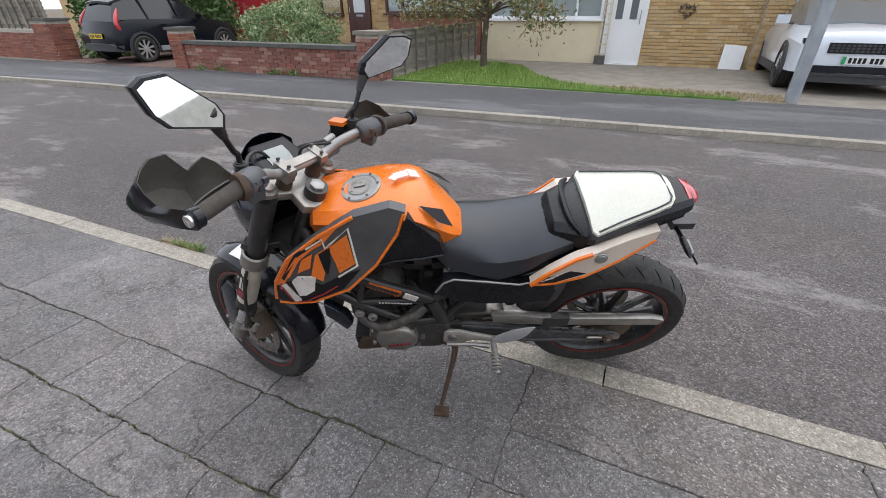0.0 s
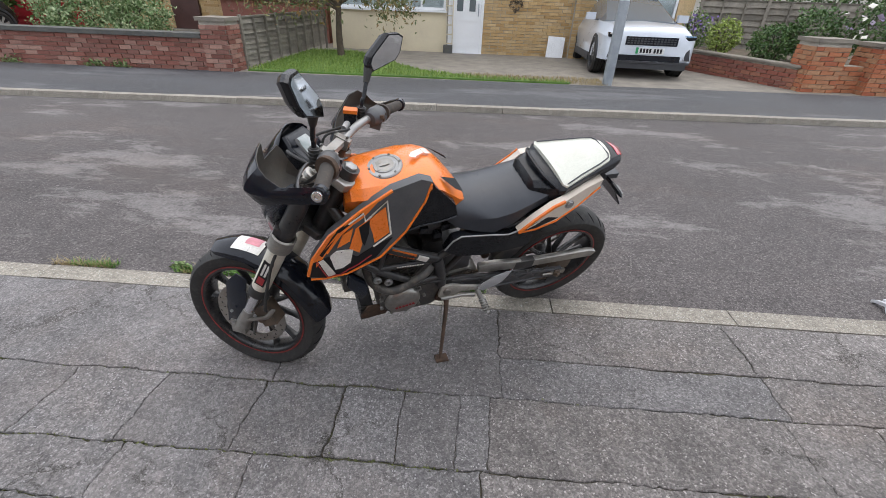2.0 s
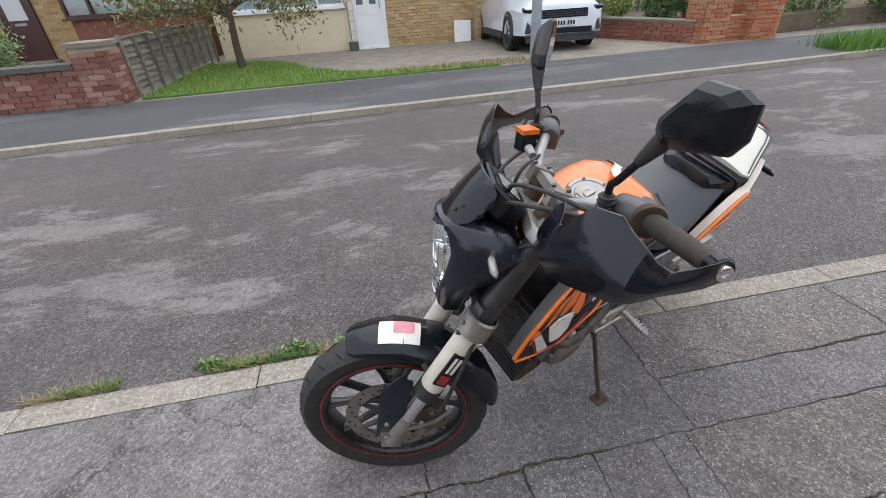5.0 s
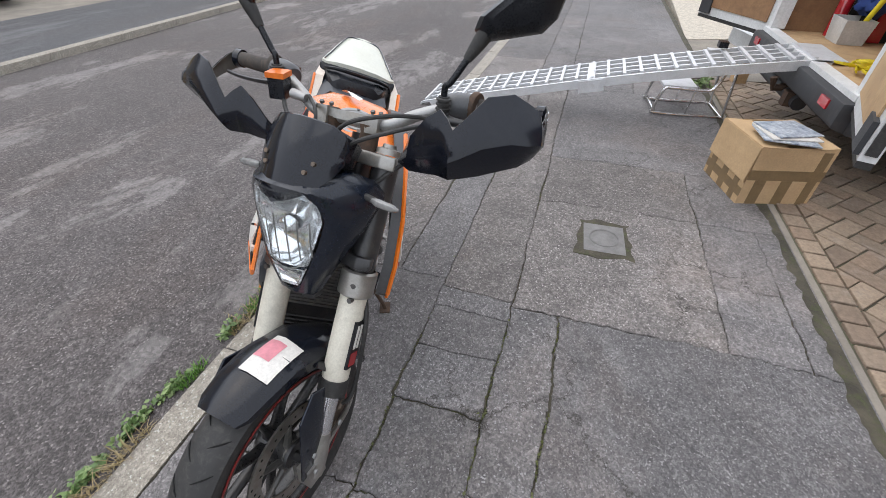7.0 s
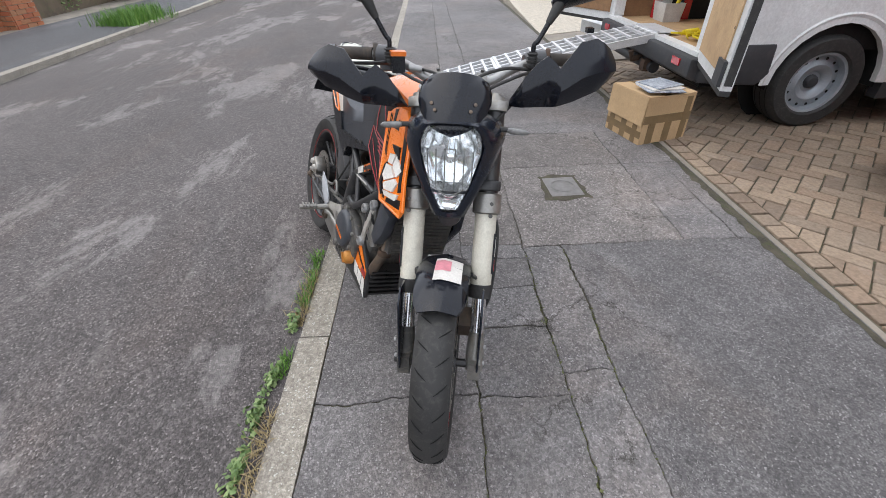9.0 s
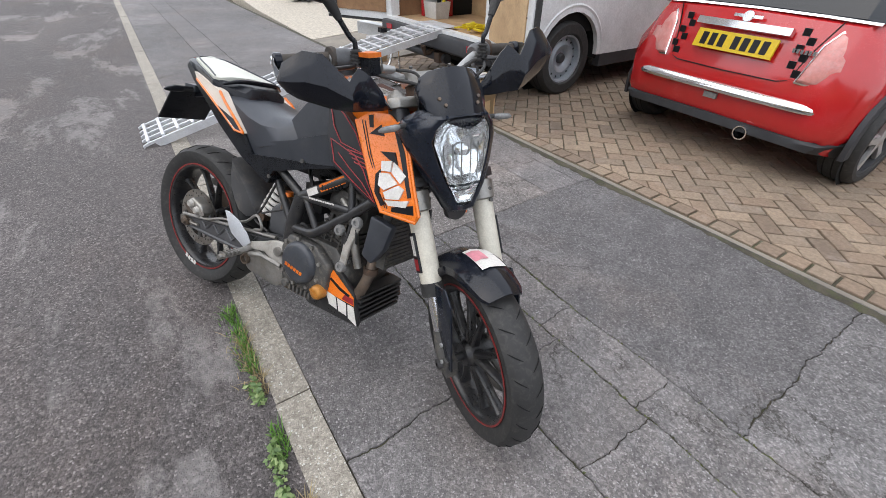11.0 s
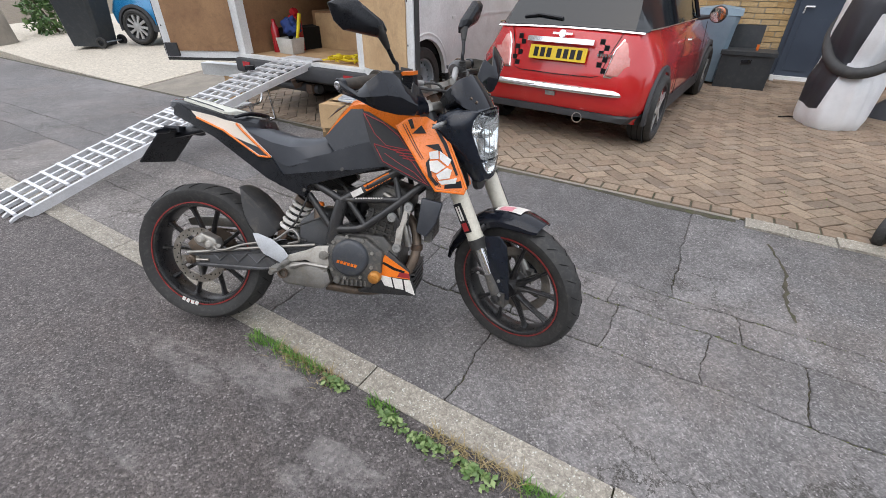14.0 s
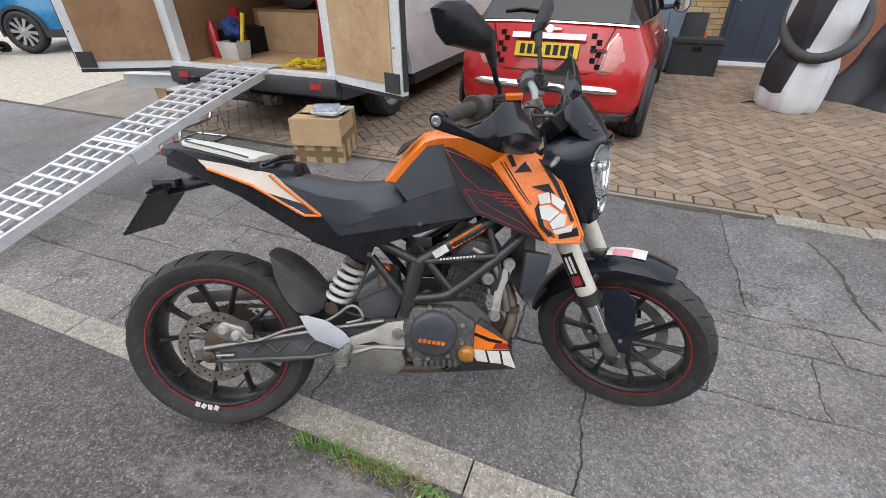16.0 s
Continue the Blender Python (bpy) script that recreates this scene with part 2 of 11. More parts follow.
M = {}
M["road"] = tarmac("road_tarmac", (0.072, 0.064, 0.063), (0.2, 0.181, 0.176), (0.24, 0.226, 0.22), 170, 0.0, False, 1.0, 0.95, 0.42, 0.04)
M["path"] = tarmac("pavement_tarmac", (0.112, 0.106, 0.106), (0.222, 0.21, 0.207), (0.17, 0.161, 0.159), 210, 0.0, True, 0.8, 0.55)
M["path_pale"] = tarmac("pavement_worn", (0.118, 0.108, 0.103), (0.275, 0.255, 0.244), (0.185, 0.172, 0.165), 180, 0.0, True, 1.0, 0.4)
M["path_dark"] = tarmac("far_pavement", (0.042, 0.043, 0.047), (0.14, 0.14, 0.147), (0.15, 0.15, 0.155), 170, 0.08, False, 0.5, 0.75, 0.22, 0.06)
M["kerb"] = tarmac("kerb_concrete", (0.27, 0.245, 0.205), (0.43, 0.395, 0.34), (0.22, 0.205, 0.17), 240, 0.0, False, 0.7, 0.55, 0.6, 0.12)
M["joint"] = surf("joint_soil", (0.085, 0.075, 0.052), (0.04, 0.035, 0.026), 9, 90, 0.95, 0, 0.9, 0.01, (0.06, 0.075, 0.02), 0.8)
M["joint_sand"] = surf("joint_sand", (0.12, 0.107, 0.073), (0.07, 0.063, 0.043), 3, 90, 0.95, 0, 0.9, 0.006, (0.07, 0.085, 0.03), 0.7)
M["paver"] = brick_mat("paver", [(0.175, 0.132, 0.098), (0.255, 0.185, 0.13), (0.22, 0.17, 0.125), (0.3, 0.228, 0.162)])
M["red_brick"] = brick_mat("red_brick", [(0.16, 0.055, 0.04), (0.27, 0.09, 0.06), (0.2, 0.08, 0.06), (0.31, 0.13, 0.08)])
M["buff_brick"] = brick_mat("buff_brick", [(0.36, 0.23, 0.1), (0.5, 0.34, 0.16), (0.42, 0.3, 0.16), (0.55, 0.4, 0.22)])
M["mortar"] = surf("mortar", (0.42, 0.39, 0.33), (0.3, 0.28, 0.24), 7, 150, 0.95, 0, 0.5, 0.003)
M["grass"] = surf("grass", (0.1, 0.2, 0.03), (0.06, 0.13, 0.02), 3, 40, 0.8, 0, 0.3, 0.01)
M["soil"] = surf("soil", (0.16, 0.12, 0.085), (0.09, 0.07, 0.05), 4, 60, 0.95, 0, 0.8, 0.01, (0.08, 0.12, 0.03), 0.5)
M["white"] = surf("white_paint", (0.74, 0.75, 0.75), (0.62, 0.63, 0.63), 3, 60, 0.4, 0, 0.05, 0.0005, (0.35, 0.33, 0.3), 0.25)
M["black_plastic"] = surf("black_plastic", (0.011, 0.0125, 0.0165), (0.006, 0.007, 0.0095), 12, 300, 0.3, 0, 0.12, 0.0004, (0.045, 0.046, 0.049), 0.18)
M["black_plastic"].node_tree.nodes["Principled BSDF"].inputs["Specular IOR Level"].default_value = 0.3
M["red_paint"] = surf("red_car_paint", (0.52, 0.012, 0.015), (0.46, 0.01, 0.012), 3, 200, 0.25, 0, 0.0, 0, None, 0, 0.05, 1.0)
M["orange"] = surf("orange_plastic", (0.86, 0.205, 0.016), (0.78, 0.175, 0.013), 7, 220, 0.3, 0, 0.05, 0.0004, (0.3, 0.1, 0.04), 0.25, 0.08, 0.4)
M["rubber"] = surf("tyre_rubber", (0.03, 0.0295, 0.029), (0.019, 0.019, 0.019), 20, 260, 0.66, 0, 0.25, 0.0006, (0.1, 0.093, 0.083), 0.4)
# near-black, for grooves and holes and for the painted shade of wheel arches
M["deep_black"] = surf("tread_groove", (0.004, 0.004, 0.004), None, 20, 200, 0.9)
M["rim_black"] = surf("rim_black", (0.02, 0.02, 0.022), (0.013, 0.013, 0.014), 15, 240, 0.32, 0, 0.05, 0.0004, (0.11, 0.1, 0.085), 0.5)
M["rim_red"] = surf("rim_tape", (0.3, 0.028, 0.025), (0.16, 0.016, 0.016), 25, 200, 0.45, 0, 0.05, 0.0003, (0.1, 0.06, 0.05), 0.6)
M["steel"] = surf("disc_steel", (0.42, 0.4, 0.37), (0.3, 0.28, 0.25), 22, 300, 0.38, 0.9, 0.1, 0.0004, (0.2, 0.13, 0.08), 0.45)
M["alu"] = surf("cast_aluminium", (0.38, 0.37, 0.35), (0.25, 0.24, 0.22), 18, 260, 0.42, 0.75, 0.15, 0.0005, (0.36, 0.31, 0.24), 0.5)
M["alu_bright"] = surf("bright_aluminium", (0.38, 0.38, 0.375), (0.3, 0.3, 0.295), 14, 260, 0.46, 0.6, 0.1, 0.0004, (0.35, 0.32, 0.28), 0.35)
M["engine"] = surf("engine_cover", (0.1, 0.097, 0.093), (0.065, 0.063, 0.06), 16, 240, 0.5, 0.25, 0.2, 0.0006, (0.25, 0.22, 0.175), 0.6)
M["frame"] = surf("frame_paint", (0.03, 0.03, 0.032), (0.02, 0.02, 0.021), 14, 240, 0.34, 0, 0.05, 0.0004, (0.11, 0.098, 0.08), 0.4)
M["gloss_black"] = surf("gloss_black", (0.009, 0.011, 0.017), (0.007, 0.008, 0.012), 9, 200, 0.16, 0, 0.0, 0.0002, (0.03, 0.03, 0.032), 0.15, 0.05, 0.15)
M["gloss_black"].node_tree.nodes["Principled BSDF"].inputs["Specular IOR Level"].default_value = 0.28
M["fair_black"] = surf("fairing_black", (0.010, 0.014, 0.024), (0.007, 0.010, 0.017), 9, 220, 0.24, 0, 0.04, 0.0003, (0.04, 0.042, 0.047), 0.2, 0.06, 0.2)
M["fair_black"].node_tree.nodes["Principled BSDF"].inputs["Specular IOR Level"].default_value = 0.35
M["grey_panel"] = surf("grey_panel", (0.04, 0.044, 0.053), (0.028, 0.032, 0.04), 9, 260, 0.38, 0, 0.12, 0.0004, (0.075, 0.076, 0.08), 0.28)
M["seat_vinyl"] = surf("seat_vinyl", (0.026, 0.03, 0.04), (0.019, 0.023, 0.031), 10, 420, 0.36, 0, 0.35, 0.0005, (0.045, 0.048, 0.053), 0.2)
M["cream"] = surf("cream_fork", (0.64, 0.61, 0.52), (0.54, 0.51, 0.43), 14, 220, 0.42, 0, 0.05, 0.0004, (0.3, 0.27, 0.22), 0.4)
M["cowl_white"] = surf("cowl_white", (0.62, 0.63, 0.56), (0.55, 0.56, 0.49), 6, 200, 0.42, 0, 0.05, 0.0003, (0.5, 0.48, 0.4), 0.3)
M["decal_white"] = surf("decal_white", (0.74, 0.72, 0.68), (0.62, 0.6, 0.56), 16, 200, 0.4, 0, 0, 0, (0.35, 0.3, 0.26), 0.35)
M["decal_dark"] = surf("decal_dark", (0.009, 0.009, 0.011), (0.006, 0.006, 0.008), 12, 200, 0.42, 0, 0, 0, (0.03, 0.03, 0.028), 0.25)
M["decal_dark"].node_tree.nodes["Principled BSDF"].inputs["Specular IOR Level"].default_value = 0.3
M["decal_red"] = surf("decal_red", (0.35, 0.025, 0.03), None, 12, 200, 0.4)
M["peach"] = surf("faded_white", (0.74, 0.67, 0.59), (0.66, 0.58, 0.49), 5, 300, 0.42, 0, 0, 0, (0.5, 0.4, 0.31), 0.2)
M["hanger"] = surf("hanger_alloy", (0.5, 0.48, 0.44), (0.36, 0.34, 0.31), 20, 260, 0.45, 0.3, 0.15, 0.0005, (0.26, 0.21, 0.15), 0.55)
M["rust"] = surf("rusty_steel", (0.105, 0.068, 0.048), (0.06, 0.042, 0.032), 25, 240, 0.8, 0.3, 0.5, 0.001, (0.2, 0.11, 0.06), 0.5)
M["exhaust"] = surf("exhaust_pipe", (0.17, 0.13, 0.1), (0.1, 0.08, 0.065), 18, 220, 0.5, 0.6, 0.2, 0.0006, (0.24, 0.16, 0.1), 0.5)
M["red_lens"] = surf("red_lens", (0.5, 0.02, 0.03), None, 10, 100, 0.12, 0, 0, 0, None, 0, 0.04, 0.8)
M["clear_lens"] = surf("smoked_lens", (0.26, 0.26, 0.25), (0.18, 0.18, 0.18), 30, 120, 0.22, 0, 0, 0, None, 0, 0.06, 0.8)
M["reflector"] = surf("reflector_silver", (0.93, 0.94, 0.96), (0.9, 0.91, 0.93), 60, 40, 0.1, 0.85, 0.0, 0, None, 0, 0.05)
M["lens_glass"] = glass("headlight_glass")
M["mirror"] = surf("mirror_silver", (0.86, 0.88, 0.88), (0.84, 0.86, 0.86), 3, 50, 0.03, 1.0, 0.0, 0, (0.5, 0.5, 0.48), 0.2, 0.02)
M["lcd"] = surf("display_glass", (0.3, 0.34, 0.34), (0.24, 0.27, 0.27), 14, 60, 0.12, 0, 0, 0, (0.42, 0.4, 0.36), 0.5, 0.05, 0.6)
M["pink"] = surf("pink_sticker", (0.72, 0.28, 0.33), None, 20, 100, 0.5)
M["orange_bright"] = surf("anodised_orange", (0.8, 0.2, 0.02), (0.65, 0.14, 0.015), 14, 200, 0.35, 0.2)
M["guard_dust"] = surf("dusty_plastic", (0.12, 0.113, 0.098), (0.07, 0.067, 0.06), 10, 160, 0.75, 0, 0.3, 0.0006, (0.12, 0.11, 0.09), 0.6)
M["hugger"] = surf("dusty_hugger", (0.06, 0.06, 0.062), (0.04, 0.04, 0.042), 9, 200, 0.6, 0, 0.2, 0.0006, (0.15, 0.13, 0.105), 0.5)
M["shroud_grey"] = surf("scuffed_grey_plastic", (0.085, 0.087, 0.093), (0.06, 0.062, 0.067), 8, 260, 0.42, 0, 0.15, 0.0004, (0.12, 0.118, 0.112), 0.4)
M["swingarm"] = surf("swingarm_grey", (0.095, 0.097, 0.103), (0.065, 0.066, 0.07), 12, 240, 0.45, 0.2, 0.12, 0.0005, (0.17, 0.155, 0.135), 0.45)
M["heel"] = surf("heel_plate", (0.55, 0.57, 0.6), (0.45, 0.47, 0.5), 12, 220, 0.4, 0.2, 0.05, 0.0004, (0.4, 0.38, 0.35), 0.35)
M["slider"] = surf("polished_slider", (0.72, 0.72, 0.74), (0.62, 0.62, 0.64), 20, 260, 0.2, 0.9, 0.0, 0, (0.35, 0.3, 0.26), 0.25, 0.06)
M["clutch_blue"] = surf("clutch_cover", (0.05, 0.055, 0.065), (0.036, 0.04, 0.048), 14, 260, 0.42, 0.0, 0.15, 0.0005, (0.13, 0.12, 0.105), 0.4)
M["amber_cap"] = surf("amber_cap", (0.5, 0.22, 0.04), (0.36, 0.15, 0.03), 22, 240, 0.45, 0.3, 0.1, 0.0005, (0.22, 0.13, 0.06), 0.5)
M["grip"] = surf("grip_rubber", (0.06, 0.052, 0.045), (0.04, 0.034, 0.03), 20, 160, 0.85, 0, 0.6, 0.001, (0.14, 0.1, 0.07), 0.5)


# ---- setting: road, kerbs, pavements ----
M["wood_fence"] = surf("weathered_fence", (0.24, 0.215, 0.18), (0.16, 0.145, 0.12), 6, 90, 0.9, 0, 0.5, 0.002, (0.1, 0.095, 0.075), 0.5, 0.12, 0.0, 0.3)
M["render"] = surf("cream_render", (0.68, 0.6, 0.43), (0.62, 0.54, 0.39), 2, 120, 0.9, 0, 0.3, 0.002, (0.45, 0.4, 0.3), 0.25)
M["upvc"] = surf("white_upvc", (0.78, 0.79, 0.8), (0.74, 0.75, 0.76), 2, 60, 0.3)
M["blind"] = surf("window_blind", (0.55, 0.58, 0.6), (0.5, 0.53, 0.55), 3, 60, 0.6)
M["concrete"] = surf("concrete", (0.265, 0.235, 0.195), (0.18, 0.16, 0.135), 3, 130, 0.92, 0, 0.5, 0.003, (0.15, 0.14, 0.1), 0.5)
M["gravel"] = surf("pale_gravel", (0.6, 0.54, 0.45), (0.4, 0.36, 0.3), 22, 90, 0.95, 0, 1.0, 0.012, (0.3, 0.27, 0.22), 0.4)
M["coping"] = surf("slate_coping", (0.1, 0.1, 0.095), (0.07, 0.07, 0.065), 6, 120, 0.85, 0, 0.4, 0.002, (0.16, 0.15, 0.1), 0.5)
M["red_door"] = surf("red_garage", (0.4, 0.02, 0.03), (0.34, 0.015, 0.025), 3, 80, 0.4)
M["brown_frame"] = surf("brown_upvc", (0.07, 0.03, 0.025), (0.055, 0.025, 0.02), 4, 80, 0.35)
M["pane"] = dark_glass("window_pane", (0.12, 0.14, 0.15), 0.05)
M["galv"] = surf("galvanised", (0.36, 0.39, 0.42), (0.28, 0.31, 0.34), 5, 120, 0.5, 0.4, 0.1, 0.0006)
M["bark"] = surf("bark", (0.12, 0.09, 0.065), (0.07, 0.055, 0.04), 14, 90, 0.95, 0, 0.9, 0.006)


def leaf_mat(name, a, b, c):
    m, t, p = nodes_of(name)
    g = t.nodes.new("ShaderNodeNewGeometry")
    col = ramp(t, g.outputs["Random Per Island"], [(0.0, a), (0.5, b), (1.0, c)])
    link(t, col, p.inputs["Base Color"])
    p.inputs["Roughness"].default_value = 0.5
    p.inputs["Subsurface Weight"].default_value = 0.0
    return m


M["leaf"] = leaf_mat("leaf_green", (0.03, 0.075, 0.018), (0.06, 0.125, 0.03), (0.11, 0.18, 0.05))
M["leaf_pale"] = leaf_mat("leaf_pale", (0.07, 0.13, 0.035), (0.14, 0.22, 0.07), (0.25, 0.32, 0.13))
M["leaf_dry"] = leaf_mat("leaf_turning", (0.06, 0.09, 0.025), (0.13, 0.15, 0.05), (0.28, 0.16, 0.06))
M["blade"] = leaf_mat("grass_blade", (0.06, 0.15, 0.02), (0.1, 0.23, 0.03), (0.17, 0.29, 0.06))
M["blade_lawn"] = leaf_mat("lawn_blade", (0.1, 0.18, 0.025), (0.17, 0.27, 0.045), (0.27, 0.34, 0.08))
M["blade_dry"] = leaf_mat("dry_grass", (0.25, 0.19, 0.09), (0.36, 0.28, 0.15), (0.2, 0.16, 0.06))
M["flower"] = leaf_mat("flower_pale", (0.6, 0.6, 0.5), (0.7, 0.66, 0.6), (0.35, 0.25, 0.5))
M["moss"] = leaf_mat("moss", (0.07, 0.085, 0.02), (0.1, 0.11, 0.03), (0.05, 0.055, 0.02))


def gz(y):
    """Height of the near pavement, which falls to the kerb."""
    return -0.014 * y


def wig(x, y, a=0.013):
    v = Vector((x * 4.3, y * 4.3, 0.37))
    return a * 0.9 * noise.noise(v) + a * 0.55 * noise.noise(v * 4.1) + a * 0.5 * noise.noise(v * 11.0) + a * 0.3 * noise.noise(v * 27.0)


def strip(rows, mat, name, label, cat="", depth=0.25, sub=1):
    """A slab of ground whose top runs through rows of points, with closed sides."""
    b = bmesh.new()
    vs = [[b.verts.new(p) for p in r] for r in rows]
    lo = [[b.verts.new((p[0], p[1], p[2] - depth)) for p in r] for r in rows]
    for i in range(len(rows) - 1):
        for j in range(len(rows[0]) - 1):
            b.faces.new((vs[i][j], vs[i][j + 1], vs[i + 1][j + 1], vs[i + 1][j]))
    for i in range(len(rows) - 1):
        for j in (0, len(rows[0]) - 1):
            b.faces.new((vs[i][j], vs[i + 1][j], lo[i + 1][j], lo[i][j]))
    for j in range(len(rows[0]) - 1):
        for i in (0, len(rows) - 1):
            b.faces.new((vs[i][j], vs[i][j + 1], lo[i][j + 1], lo[i][j]))
    return fix(name, b, mat, label, cat)


fix("ground", prism([(-900, -900), (900, -900), (900, 900), (-900, 900)], "z", -0.6, -0.3), M["soil"], "wide ground of soil and grass round the street", "ground")
xs = [-60, -30, -16, -8, -4, -2, 0, 2, 4, 8, 16, 30, 60]


def far_kerb(x):
    return 5.68 + 0.05 * max(-14, min(14, x)) + 0.0 * x


strip([[(x, 1.47 + (far_kerb(x) + 0.02 - 1.47) * f, z) for f, z in ((0, -0.022), (0.06, -0.02), (0.25, 0.0), (0.5, 0.012), (0.75, -0.004), (0.95, -0.028), (1.0, -0.03))] for x in xs], M["road"], "road", "worn grey asphalt road with pale patches and stains", "road")
strip([[(x, -0.84, gz(-0.84) - 0.008), (x, 1.39, gz(1.39) - 0.008)] for x in xs], M["joint"], "pavement", "cracked grey tarmac pavement with mossy joints", "pavement")
pav = bpy.data.objects["pavement"]


def kerb_row(name, label, x0, n, length, yfun, width, top, drop, slope=0.0):
    root = tagged(new(name), label, "kerb", "", "structure")
    root.empty_display_size = 0.1
    mesh = None
    for k in range(n):
        b = box((0.003, 0, -0.22), (length - 0.003, width, 0), 0.009, None, None, 2)
        if mesh is None:
            o = part("kerbstone", b, M["kerb"], root)
            mesh = o.data
        else:
            b.free()
            o = new("kerbstone", mesh)
            o.parent = root
        x = x0 + k * length
        y = yfun(x)
        yaw = math.degrees(math.atan2(yfun(x + length) - y, length))
        o.matrix_basis = pose(x, y, top + random.uniform(-0.004, 0.004), random.uniform(-0.5, 0.5), 0, yaw + random.uniform(-0.25, 0.25))
    return root


kerb_row("kerb_near", "pale dropped concrete kerb stones beside the pavement", -12.72, 30, 0.915, lambda x: 1.365, 0.118, -0.018, 0.01)
kerb_row("kerb_far", "weathered concrete kerb stones across the road", -21.0, 46, 0.915, far_kerb, 0.125, 0.048, 0.06)
b = box((-60, 1.365, -0.2), (-12.8, 1.483, -0.018))
absorb(b, box((14.8, 1.365, -0.2), (60, 1.483, -0.018)))
fix("kerb_run", b, M["kerb"], "distant run of concrete kerb", "kerb")


def slab(x0, x1, y0, y1, mat, sag=0.0):
    """One tarmac panel with ragged edges, lying in the pavement."""
    b = bmesh.new()
    pts = []
    n, k = max(2, int((x1 - x0) / 0.014)), max(2, int((y1 - y0) / 0.014))
    if x1 < -4 or x0 > 3.5:
        n, k = max(2, int((x1 - x0) / 0.1)), max(2, int((y1 - y0) / 0.1))
    for i in range(n):
        pts.append((x0 + (x1 - x0) * i / n, y0))
    for j in range(k):
        pts.append((x1, y0 + (y1 - y0) * j / k))
    for i in range(n):
        pts.append((x1 - (x1 - x0) * i / n, y1))
    for j in range(k):
        pts.append((x0, y1 - (y1 - y0) * j / k))

    def at(p, inset, dz):
        x, y = p
        hold = 0.0 if (y > 1.36 or y < -0.77) else 1.0
        px, py = x + wig(x, y) * 1.5, y + hold * wig(x + 31.7, y + 11.3)
        ex = 1 if abs(x - x1) < 1e-6 else -1 if abs(x - x0) < 1e-6 else 0
        ey = 1 if abs(y - y1) < 1e-6 else -1 if abs(y - y0) < 1e-6 else 0
        w = 0.5 + noise.noise(Vector((x * 2.1, y * 2.1, 7.0))) + 0.7 * noise.noise(Vector((x * 31, y * 31, 2.0)))
        gx, gy = max(0.0006, 0.0034 * w), max(0.0012, 0.0048 * w)
        px, py = px - ex * (inset + gx), py - ey * (inset + gy)
        return b.verts.new((px, py, gz(py) + dz + sag))
    top = [at(p, 0.003, 0.0) for p in pts]
    mid = [at(p, 0.0, -0.003) for p in pts]
    low_ = [at(p, 0.0, -0.028) for p in pts]
    m = len(pts)
    for r, s in ((top, mid), (mid, low_)):
        for i in range(m):
            b.faces.new((r[i], r[(i + 1) % m], s[(i + 1) % m], s[i]))
    b.faces.new(top)
    return part("slab", b, mat, pav)


